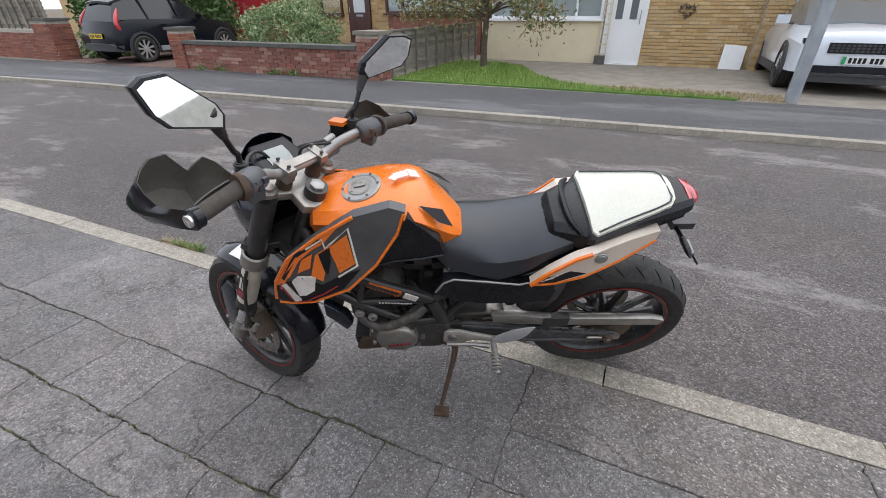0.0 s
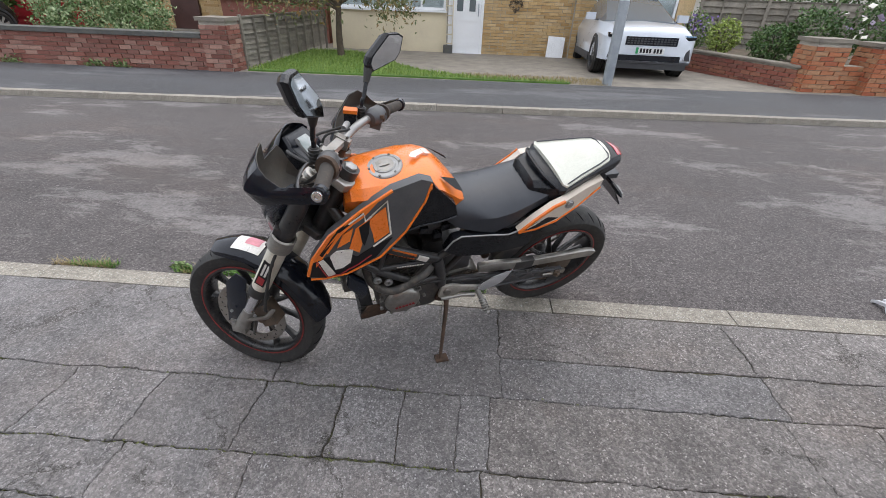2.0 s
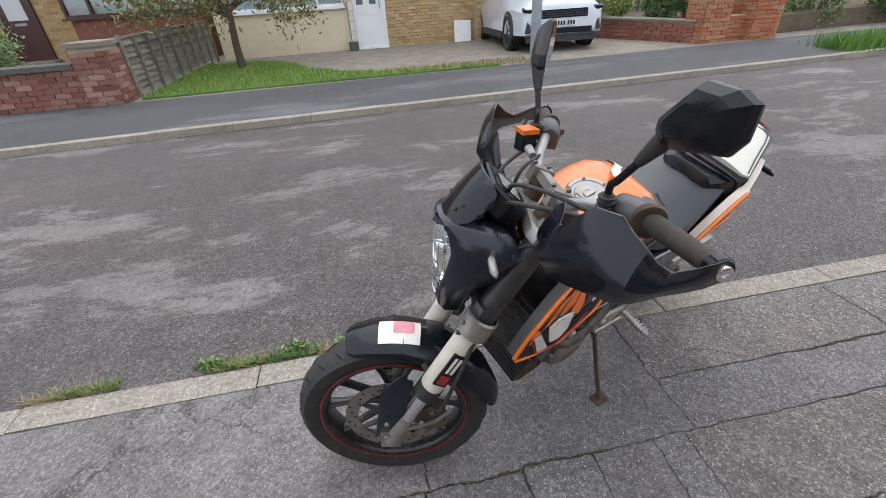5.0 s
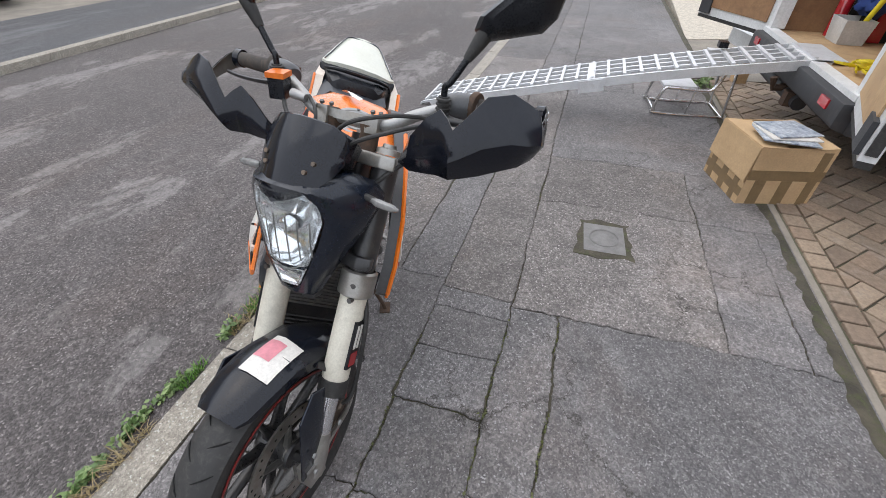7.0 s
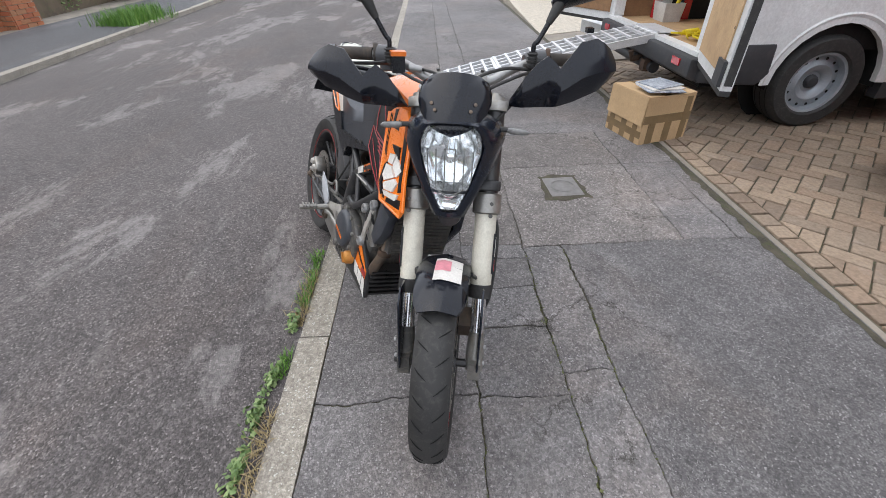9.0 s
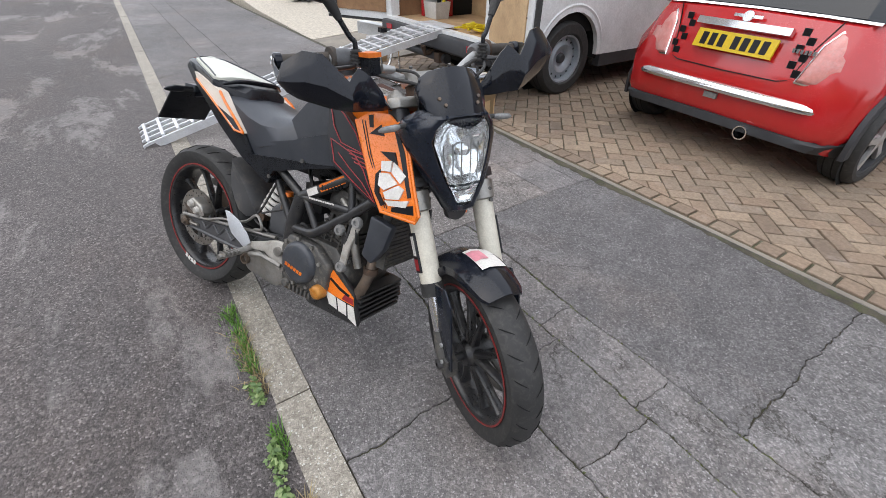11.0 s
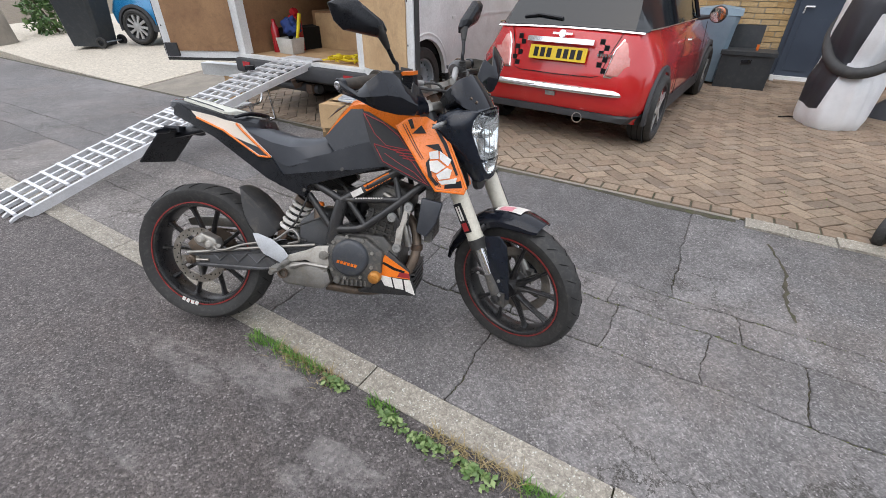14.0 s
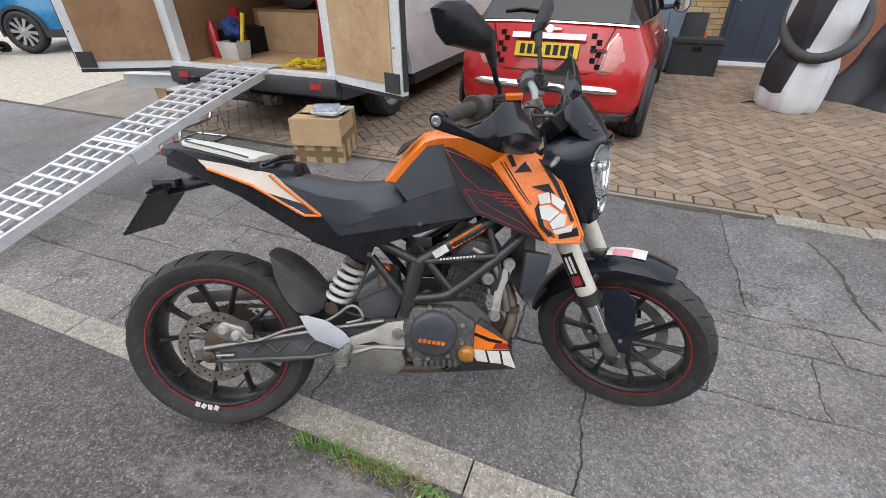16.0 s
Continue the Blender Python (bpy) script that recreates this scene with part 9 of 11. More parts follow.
for s in (1, -1):
    for x in (-0.13, 2.33):
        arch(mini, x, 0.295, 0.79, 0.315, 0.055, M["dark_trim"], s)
        car_wheel(mini, pose(x, s * 0.755, 0.295) @ (Matrix.Identity(4) if s > 0 else pose(0, 0, 0, 0, 0, 180)), 0.295, 0.2, 0.215, 5 if True else 7, M["silver_wheel"])
    part("sill_trim", box((0.36, s * 0.80 - 0.012, 0.19), (2.06, s * 0.80 + 0.022, 0.32), 0.01), M["dark_trim"], mini)
    # rear lamp: a tall bulging lens in a chrome ring
    ol = [(0.44, 0.60), (0.59, 0.585), (0.665, 0.65), (0.655, 0.76), (0.60, 0.865), (0.52, 0.875), (0.475, 0.8)]
    rear = lambda y, z: float(np.interp(z, [0.5, 0.56, 0.64, 0.74, 0.92], [-0.625, -0.618, -0.60, -0.568, -0.50])) + 0.30 * max(0, abs(y) - 0.45)
    b = bmesh.new()
    cy, cz = 0.56, 0.73
    rings = []
    for f, d in ((1.06, 0.004), (1.03, -0.016), (0.95, -0.02)):
        rings.append([(rear(cy + (y - cy) * f, cz + (z - cz) * f) + d, s * (cy + (y - cy) * f), cz + (z - cz) * f) for y, z in ol])
    loft(rings, b, False)
    tl = part("tail_lamp", b, M["chrome"], mini, "tall red and clear rear lamp in a chrome ring")
    b = bmesh.new()
    rings = []
    for f, d in ((0.97, -0.012), (0.85, -0.026), (0.4, -0.034)):
        rings.append([(rear(cy + (y - cy) * f, cz + (z - cz) * f) + d, s * (cy + (y - cy) * f), cz + (z - cz) * f) for y, z in ol])
    loft(rings, b)
    part("lens", b, M["lamp_lens"], tl)
    # door mirror
    mr = part("door_mirror", lathe([(0.0, -0.05), (0.06, -0.045), (0.085, 0.0), (0.08, 0.03), (0.075, 0.034)], "x", 20, None, pose(1.5, s * 0.90, 0.98) @ pose(0, 0, 0, 0, 180, 0)), M["dark_trim"], mini)
    part("mirror_glass", lathe([(0.0, 0.0), (0.072, 0.0)], "x", 20, None, pose(1.463, s * 0.90, 0.98)), M["mirror"], mr)
    part("mirror_arm", tube([(1.52, s * 0.70, 0.93), (1.5, s * 0.86, 0.96)], 0.02, 8), M["dark_trim"], mr)
    part("door_handle", tube([(0.62, s * 0.80, 0.80), (0.64, s * 0.825, 0.80), (0.78, s * 0.825, 0.80), (0.80, s * 0.80, 0.80)], 0.012, 8), M["chrome"], mini)
    part("door_gap", tube([(0.42, s * 0.812, 0.86), (0.42, s * 0.828, 0.55), (0.45, s * 0.825, 0.33)], 0.003, 5), M["deep_black"], mini)
    part("door_gap", tube([(1.62, s * 0.80, 0.9), (1.62, s * 0.826, 0.6), (1.62, s * 0.822, 0.33)], 0.003, 5), M["deep_black"], mini)
    for xx in (0.38, 1.5):
        part("pillar", tube([(xx, s * 0.715, 0.945), (xx - 0.1, s * 0.55, 1.37)], 0.02, 6), M["gloss_black"], mini)
    if s > 0:
        d = part("door_roundel", lathe([(0.0, 0.0), (0.13, 0.0)], "y", 28, None, pose(1.0, 0.827, 0.68) @ pose(0, 0, 0, 8, 0, 0)), M["white_plate"], mini, "white round door sticker with dark bars")
        b = bmesh.new()
        box((-0.05, 0.001, -0.05), (-0.015, 0.003, 0.05), 0, b, pose(1.0, 0.827, 0.68) @ pose(0, 0, 0, 8, 0, 0))
        box((0.015, 0.001, -0.05), (0.05, 0.003, 0.05), 0, b, pose(1.0, 0.827, 0.68) @ pose(0, 0, 0, 8, 0, 0))
        part("roundel_bar", b, M["decal_dark"], d)
part("rear_valance", sided([(-0.63, [(0, 0.30), (0.54, 0.295), (0.575, 0.28), (0.54, 0.245), (0, 0.245)]), (-0.60, [(0, 0.305), (0.66, 0.30), (0.705, 0.285), (0.66, 0.235), (0, 0.235)]), (-0.40, [(0, 0.30), (0.80, 0.32), (0.815, 0.3), (0.76, 0.2), (0, 0.2)])]), M["dark_trim"], mini, "dark grey lower bumper")
b = tube([(-0.585, -0.62, 0.475), (-0.625, -0.5, 0.475), (-0.638, 0, 0.475), (-0.625, 0.5, 0.475), (-0.585, 0.62, 0.475)], 0.036, 10, None, 4, True, 0.6)
part("bumper_strip", b, M["chrome"], mini, "polished chrome bumper strip")
part("reverse_lamp", box((-0.645, 0.02, 0.40), (-0.62, 0.11, 0.435), 0.008, None, pose(0, -0.06, 0)), M["clear_lens"], mini)
part("exhaust_tip", lathe([(0.036, 0.1), (0.038, -0.03), (0.046, -0.03), (0.046, 0.1)], "x", 18, None, pose(-0.62, -0.28, 0.245)), M["chrome"], mini)
part("exhaust_box", tube([(-0.5, -0.28, 0.245), (-0.2, -0.1, 0.24)], 0.05, 10), M["exhaust"], mini)
hm = pose(-0.575, 0, 0.78) @ pose(0, 0, 0, 0, 17, 0)
part("hatch_handle", box((-0.03, -0.3, -0.018), (0.01, 0.3, 0.024), 0.012, None, hm @ pose(0.0, 0, 0.055)), M["chrome"], mini, "chrome hatch handle")
pt = part("number_plate", box((-0.012, -0.26, -0.056), (0.004, 0.26, 0.056), 0.003, None, hm @ pose(-0.01, 0, -0.045)), M["yellow_plate"], mini, "yellow rear number plate")
bars(pt, hm @ pose(-0.0235, 0, -0.045), 7, 0.46, 0.075, M["decal_dark"])
part("badge", lathe([(0.0, -0.006), (0.03, -0.006), (0.034, 0.0)], "x", 16, None, hm @ pose(-0.006, 0, 0.115)), M["chrome"], mini)
b = box((-0.004, -0.09, -0.008), (0.002, 0.09, 0.01), 0.003, None, hm @ pose(0.0, 0, 0.115))
part("badge_wing", b, M["chrome"], mini)
b = bmesh.new()
tube([(-0.452, 0.05, 1.0), (-0.435, 0.28, 1.02), (-0.44, 0.42, 1.0)], 0.014, 6, b)
part("rear_wiper", b, M["black_plastic"], mini)
b = bmesh.new()
for s in (1, -1):
    for i in range(2):
        for j in range(6):
            if (i + j) % 2 == 0:
                y, z = s * 0.40 + (i - 0.5) * 0.042 - s * 0.005 * j, 0.64 + 0.042 * j
                x = float(np.interp(z, [0.5, 0.56, 0.64, 0.74, 0.92], [-0.625, -0.618, -0.60, -0.568, -0.50]))
                part("chequer_sticker", box((x - 0.006, y - 0.02, z - 0.02), (x + 0.002, y + 0.02, z + 0.02)), M["decal_dark"], mini, "black chequer square")
b = bmesh.new()
for k in range(6):
    box((-0.592 + 0.002, -0.36 - 0.022 * k, 0.745), (-0.575, -0.345 - 0.022 * k, 0.768), 0.001, b)
part("boot_lettering", b, M["chrome"], mini)
b = bmesh.new()
for s in (1, -1):
    tube([(-0.50, s * 0.50, 0.92), (-0.565, s * 0.43, 0.74), (-0.605, s * 0.40, 0.60), (-0.62, s * 0.34, 0.585)], 0.0035, 5, b)
tube([(-0.62, -0.34, 0.585), (-0.625, 0, 0.58), (-0.62, 0.34, 0.585)], 0.0035, 5, b)
part("hatch_gap", b, M["deep_black"], mini)

# dark hatchback across the road
aygo = hatch("dark_hatchback", pose(-12.62, 7.95, 0.08, 0, 0, 88), "dark blue small hatchback parked on the red drive", M["car_black"], (
    [(-0.60, [(0, 0.7), (0.6, 0.68), (0.7, 0.55), (0.66, 0.35), (0, 0.35)]), (-0.5, [(0, 0.95), (0.68, 0.92), (0.8, 0.7), (0.78, 0.3), (0, 0.28)]), (-0.1, [(0, 1.0), (0.72, 0.98), (0.84, 0.75), (0.84, 0.28), (0, 0.25)]), (1.2, [(0, 0.98), (0.74, 0.96), (0.84, 0.74), (0.84, 0.28), (0, 0.25)]), (2.3, [(0, 0.95), (0.68, 0.92), (0.83, 0.7), (0.83, 0.28), (0, 0.25)]), (2.9, [(0, 0.85), (0.55, 0.82), (0.75, 0.62), (0.74, 0.3), (0, 0.28)]), (3.1, [(0, 0.6), (0.4, 0.58), (0.6, 0.5), (0.6, 0.35), (0, 0.33)])],
    [(-0.5, [(0, 0.97), (0.6, 0.95), (0.68, 0.93)]), (-0.3, [(0, 1.35), (0.5, 1.3), (0.7, 0.97)]), (0.0, [(0, 1.5), (0.53, 1.45), (0.72, 0.97)]), (1.0, [(0, 1.51), (0.55, 1.46), (0.73, 0.96)]), (1.5, [(0, 1.42), (0.52, 1.38), (0.72, 0.95)]), (2.15, [(0, 0.97), (0.6, 0.95), (0.68, 0.93)])]))
part("roof_panel", sided([(-0.35, [(0, 1.38), (0.48, 1.34), (0.49, 1.3), (0, 1.33)]), (0.0, [(0, 1.525), (0.55, 1.475), (0.57, 1.43), (0, 1.48)]), (1.0, [(0, 1.53), (0.57, 1.48), (0.59, 1.44), (0, 1.49)]), (1.45, [(0, 1.45), (0.53, 1.4), (0.54, 1.37), (0, 1.4)])]), M["car_black"], aygo)
for s in (1, -1):
    for x in (0, 2.43):
        arch(aygo, x, 0.32, 0.82, 0.33, 0.06, M["dark_trim"], s)
        car_wheel(aygo, pose(x, s * 0.77, 0.31) @ (Matrix.Identity(4) if s > 0 else pose(0, 0, 0, 0, 0, 180)), 0.31, 0.19, 0.225, 9, M["silver_wheel"])
    b = bmesh.new()
    tube([(-0.42, s * 0.76, 0.66), (-0.47, s * 0.73, 0.88), (-0.4, s * 0.68, 1.05), (-0.3, s * 0.63, 1.2)], [0.025, 0.055, 0.05, 0.02], 8, b, 4)
    part("tail_lamp", b, M["red_lens"], aygo, "tall red tail lamp")
    part("pillar", tube([(0.35, s * 0.72, 0.97), (0.3, s * 0.56, 1.43)], 0.03, 6), M["car_black"], aygo)
    part("pillar", tube([(1.2, s * 0.73, 0.96), (1.15, s * 0.56, 1.43)], 0.025, 6), M["car_black"], aygo)
    part("door_mirror", box((1.7, s * 0.82 - 0.06, 0.95), (1.78, s * 0.82 + 0.08, 1.06), 0.02), M["car_black"], aygo)
    part("sill_trim", box((0.4, s * 0.84 - 0.02, 0.25), (2.0, s * 0.84 + 0.02, 0.36), 0.01), M["galv"], aygo)
    part("door_handle", box((0.55, s * 0.85 - 0.01, 0.82), (0.72, s * 0.85 + 0.012, 0.85), 0.006), M["gloss_black"], aygo)
pt = part("number_plate", box((-0.60, -0.26, 0.50), (-0.585, 0.26, 0.61), 0.003, None, pose(-0.045, 0, 0.06)), M["yellow_plate"], aygo)
bars(pt, pose(-0.646, 0, 0.615), 7, 0.46, 0.07, M["decal_dark"])
part("rear_bumper", sided([(-0.64, [(0, 0.45), (0.5, 0.44), (0.6, 0.4), (0.55, 0.28), (0, 0.28)]), (-0.5, [(0, 0.48), (0.74, 0.46), (0.81, 0.4), (0.76, 0.26), (0, 0.26)])]), M["dark_trim"], aygo)

# white saloon across the road, nose towards the pavement
pol = hatch("white_car", pose(3.13, 12.3, -0.03, 0, -1.3, 266.5), "white electric family car parked nose out on the drive", M["car_white"], (
    [(-0.8, [(0, 0.9), (0.6, 0.88), (0.75, 0.7), (0.72, 0.3), (0, 0.3)]), (0.0, [(0, 1.02), (0.78, 1.0), (0.9, 0.78), (0.9, 0.32), (0, 0.25)]), (1.8, [(0, 1.02), (0.8, 0.99), (0.9, 0.78), (0.9, 0.32), (0, 0.25)]), (2.4, [(0, 1.0), (0.76, 0.96), (0.9, 0.78), (0.9, 0.32), (0, 0.25)]), (3.1, [(0, 0.96), (0.68, 0.93), (0.87, 0.76), (0.88, 0.32), (0, 0.25)]), (3.42, [(0, 0.9), (0.62, 0.87), (0.82, 0.72), (0.83, 0.32), (0, 0.25)]), (3.52, [(0, 0.82), (0.58, 0.8), (0.74, 0.68), (0.76, 0.32), (0, 0.25)]), (3.56, [(0, 0.7), (0.5, 0.68), (0.64, 0.6), (0.66, 0.36), (0, 0.3)])],
    [(-0.6, [(0, 1.0), (0.6, 0.98), (0.7, 0.95)]), (0.1, [(0, 1.42), (0.52, 1.38), (0.76, 1.0)]), (0.8, [(0, 1.48), (0.56, 1.43), (0.77, 1.0)]), (1.4, [(0, 1.44), (0.55, 1.4), (0.77, 1.0)]), (2.45, [(0, 1.01), (0.68, 0.98), (0.74, 0.96)])]), "sky_toned_glass")
part("roof_panel", sided([(0.2, [(0, 1.47), (0.54, 1.42), (0.56, 1.38), (0, 1.4)]), (0.8, [(0, 1.5), (0.58, 1.45), (0.6, 1.41), (0, 1.45)]), (1.35, [(0, 1.47), (0.57, 1.43), (0.58, 1.4), (0, 1.42)])]), M["car_glass"], pol)
for s in (1, -1):
    for x in (0, 2.735):
        arch(pol, x, 0.34, 0.868, 0.355, 0.05, M["dark_trim"], s)
        car_wheel(pol, pose(x, s * 0.80, 0.345) @ (Matrix.Identity(4) if s > 0 else pose(0, 0, 0, 0, 0, 180)), 0.345, 0.23, 0.25, 7, M["dark_trim"])
    b = bmesh.new()
    prism([(0.5, 0.74), (0.8, 0.80), (0.79, 0.72), (0.56, 0.68)], "x", 3.40, 3.53, 0.008, b, None if s > 0 else Matrix.Diagonal((1, -1, 1, 1)))
    hl = part("headlamp", b, M["car_glass"], pol, "slim dark headlamp with bright strips")
    b = bmesh.new()
    box((3.531, 0.58, 0.765), (3.538, 0.78, 0.785), 0.002, b, None if s > 0 else Matrix.Diagonal((1, -1, 1, 1)))
    part("light_strip", b, M["reflector"], hl)
    part("bumper_vent", prism([(0.62, 0.36), (0.76, 0.36), (0.72, 0.56), (0.66, 0.5)], "x", 3.45, 3.56, 0.006, None, None if s > 0 else Matrix.Diagonal((1, -1, 1, 1))), M["dark_trim"], pol)
    dm = part("door_mirror", box((2.0, s * 0.95 - 0.1, 0.98), (2.12, s * 0.95 + 0.1, 1.12), 0.03), M["car_white"], pol)
    part("mirror_arm", box((2.03, s * 0.83 - 0.04, 0.97), (2.08, s * 0.83 + 0.06, 1.0), 0.008), M["dark_trim"], dm)
    part("sill_trim", box((0.4, s * 0.9 - 0.02, 0.22), (2.35, s * 0.9 + 0.015, 0.36), 0.01), M["dark_trim"], pol)
b = box((3.52, -0.47, 0.60), (3.572, 0.47, 0.745), 0.015)
gr = part("grille", b, M["gloss_black"], pol, "black panelled grille")
b = bmesh.new()
for j in range(3):
    for k in range(15):
        box((3.573, -0.44 + 0.06 * k, 0.622 + 0.038 * j), (3.577, -0.40 + 0.06 * k, 0.646 + 0.038 * j), 0.002, b)
part("grille_mesh", b, M["dark_trim"], gr)
part("lower_grille", box((3.53, -0.58, 0.33), (3.572, 0.58, 0.43), 0.012), M["gloss_black"], pol)
part("front_lip", box((3.44, -0.72, 0.19), (3.56, 0.72, 0.29), 0.02), M["dark_trim"], pol)
part("bumper_bar", box((3.5, -0.76, 0.29), (3.582, 0.76, 0.325), 0.012), M["dark_trim"], pol)
pt = part("number_plate", box((3.574, -0.26, 0.455), (3.584, 0.26, 0.565), 0.003), M["white_plate"], pol, "white front number plate with a green flash")
part("green_flash", box((3.5845, -0.26, 0.457), (3.587, -0.215, 0.563), 0.0), M["green_flash"], pt)
bars(pt, pose(3.5855, 0.02, 0.51), 7, 0.42, 0.075, M["decal_dark"])

# blue car on the gravel drive
blue = hatch("blue_hatchback", pose(8.6, -3.35, 0.17, 0, 0, 204), "bright blue small hatchback parked on the gravel", M["car_blue"], (
    [(-0.55, [(0, 0.75), (0.6, 0.73), (0.7, 0.55), (0.66, 0.35), (0, 0.35)]), (-0.3, [(0, 0.95), (0.68, 0.92), (0.8, 0.7), (0.78, 0.3), (0, 0.28)]), (1.2, [(0, 0.97), (0.72, 0.95), (0.83, 0.72), (0.82, 0.28), (0, 0.25)]), (2.2, [(0, 0.95), (0.66, 0.91), (0.82, 0.7), (0.81, 0.28), (0, 0.25)]), (2.85, [(0, 0.85), (0.55, 0.8), (0.74, 0.62), (0.73, 0.3), (0, 0.28)]), (3.1, [(0, 0.62), (0.45, 0.6), (0.62, 0.52), (0.62, 0.3), (0, 0.3)])],
    [(-0.3, [(0, 0.97), (0.6, 0.95), (0.68, 0.93)]), (0.1, [(0, 1.4), (0.54, 1.36), (0.71, 0.95)]), (1.3, [(0, 1.42), (0.56, 1.37), (0.72, 0.95)]), (2.0, [(0, 0.97), (0.6, 0.95), (0.68, 0.93)])]))
part("roof_panel", sided([(0.05, [(0, 1.41), (0.55, 1.37), (0.57, 1.33), (0, 1.37)]), (1.3, [(0, 1.44), (0.58, 1.39), (0.6, 1.36), (0, 1.39)])]), M["car_blue"], blue)
for s in (1, -1):
    for x in (0, 2.45):
        arch(blue, x, 0.31, 0.80, 0.325, 0.055, M["dark_trim"], s)
        car_wheel(blue, pose(x, s * 0.76, 0.305) @ (Matrix.Identity(4) if s > 0 else pose(0, 0, 0, 0, 0, 180)), 0.305, 0.19, 0.225, 10, M["silver_wheel"])
    part("headlamp", lathe([(0.0, 0.06), (0.08, 0.04), (0.1, 0.0)], "x", 18, None, pose(2.9, s * 0.6, 0.66) @ pose(0, 0, 0, 0, -10, s * 25)), M["reflector"], blue)
    part("sill_trim", box((0.35, s * 0.82 - 0.02, 0.22), (2.1, s * 0.82 + 0.015, 0.34), 0.01), M["dark_trim"], blue)

# van with its rear doors open
van = thing("white_van", pose(2.07, -1.0, 0.01, 0, 0, 270), "white panel van with both ply-lined rear doors standing open", "van")
arc = [(0.95 + 0.40 * math.cos(radians(a)), 0.34 + 0.40 * math.sin(radians(a))) for a in range(180, -1, -15)]
arc2 = [(x + 3.0, z) for x, z in arc]
side_ol = [(0.04, 0.52), (0.3, 0.42), (0.52, 0.36)] + arc + [(1.4, 0.34), (3.5, 0.34)] + arc2 + [(4.4, 0.36), (4.75, 0.45), (4.8, 0.85), (4.3, 1.1), (3.9, 1.25), (3.35, 1.95), (0.2, 1.97), (0.06, 1.85)]
for s in (1, -1):
    sd = part("side_panel", prism(side_ol, "y", s * 0.90, s * 0.945, 0.0), M["white"], van, "", 30)
    b = bmesh.new()
    lathe([(0.40, s * 0.93), (0.455, s * 0.953), (0.47, s * 0.944), (0.40, s * 0.944)], "y", 24, b, Matrix.Translation((0.95, 0, 0.34)), True, (0, 180))
    part("arch_lip", b, M["white"], sd)
    b = bmesh.new()
    lathe([(0.395, s * 0.62), (0.41, s * 0.94)], "y", 24, b, Matrix.Translation((0.95, 0, 0.34)), False, (-5, 185))
    lathe([(0.0, s * 0.62), (0.40, s * 0.62)], "y", 24, b, Matrix.Translation((0.95, 0, 0.34)))
    part("arch_hollow", b, M["deep_black"], sd)
    part("body_crease", box((1.5, s * 0.945, 0.9), (4.2, s * 0.95, 0.93), 0.002), M["white"], sd)
    part("sill", box((1.42, s * 0.86, 0.22), (3.5, s * 0.94, 0.34), 0.02), M["dark_trim"], van)
    for x in (0.95, 3.95):
        car_wheel(van, pose(x, s * 0.80, 0.33) @ (Matrix.Identity(4) if s > 0 else pose(0, 0, 0, 0, 0, 180)), 0.335, 0.24, 0.21, 5, M["galv"], True)
    tl = part("tail_lamp", box((0.02, s * 0.885 - 0.035, 0.95), (0.09, s * 0.885 + 0.05, 1.6), 0.012), M["lamp_lens"], van, "tall red rear lamp cluster")
    part("bumper_reflector", box((-0.082, s * 0.74 - 0.055, 0.455), (-0.07, s * 0.74 + 0.055, 0.505), 0.004), M["red_lens"], van, "red bumper reflector")
part("roof", box((0.1, -0.9, 1.93), (3.4, 0.9, 1.98), 0.02), M["white"], van)
part("front_shell", prism([(3.4, 0.4), (4.78, 0.4), (4.8, 0.85), (4.3, 1.1), (3.9, 1.25), (3.4, 1.93)], "y", -0.9, 0.9), M["car_glass"], van)
lf = part("load_floor", box((0.0, -0.61, 0.49), (3.3, 0.61, 0.55), 0.004), M["ply"], van, "worn plywood load floor")
# plain box added to keep sky light from reaching the ground beneath the van
part("underside_blocker", box((0.25, -0.6, 0.24), (4.3, 0.6, 0.484), 0.02), M["deep_black"], van, "plain black box added under the van floor to block light")
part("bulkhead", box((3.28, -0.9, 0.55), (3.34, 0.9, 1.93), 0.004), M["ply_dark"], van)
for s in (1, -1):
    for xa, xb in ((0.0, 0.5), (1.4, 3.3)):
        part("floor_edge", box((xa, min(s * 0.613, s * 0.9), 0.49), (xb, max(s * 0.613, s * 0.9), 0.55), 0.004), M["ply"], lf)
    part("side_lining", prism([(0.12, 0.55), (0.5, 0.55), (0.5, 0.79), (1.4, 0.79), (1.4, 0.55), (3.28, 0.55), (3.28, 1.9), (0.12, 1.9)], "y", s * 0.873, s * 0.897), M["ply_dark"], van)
    part("wheel_box", box((0.5, min(s * 0.6, s * 0.872), 0.552), (1.4, max(s * 0.6, s * 0.872), 0.79), 0.01), M["deep_black"], van)
part("rear_frame", box((-0.02, -0.9, 0.535), (0.06, 0.9, 0.566), 0.008), M["white"], van)
for s in (1, -1):
    part("rear_frame", box((0.0, s * 0.86 - 0.045, 0.566), (0.1, s * 0.86 + 0.04, 1.93), 0.012), M["white"], van)
part("rear_bumper", prism([(-0.07, 0.53), (0.02, 0.535), (0.06, 0.42), (0.0, 0.37), (-0.075, 0.40)], "y", -0.93, 0.93, 0.015), M["dark_trim"], van, "scuffed black plastic bumper")
for s in (1, -1):
    part("bumper_corner", prism([(0.0, 0.62), (0.5, 0.62), (0.52, 0.42), (0.45, 0.34), (0.0, 0.37)], "y", s * 0.90, s * 0.955, 0.015), M["dark_trim"], van)
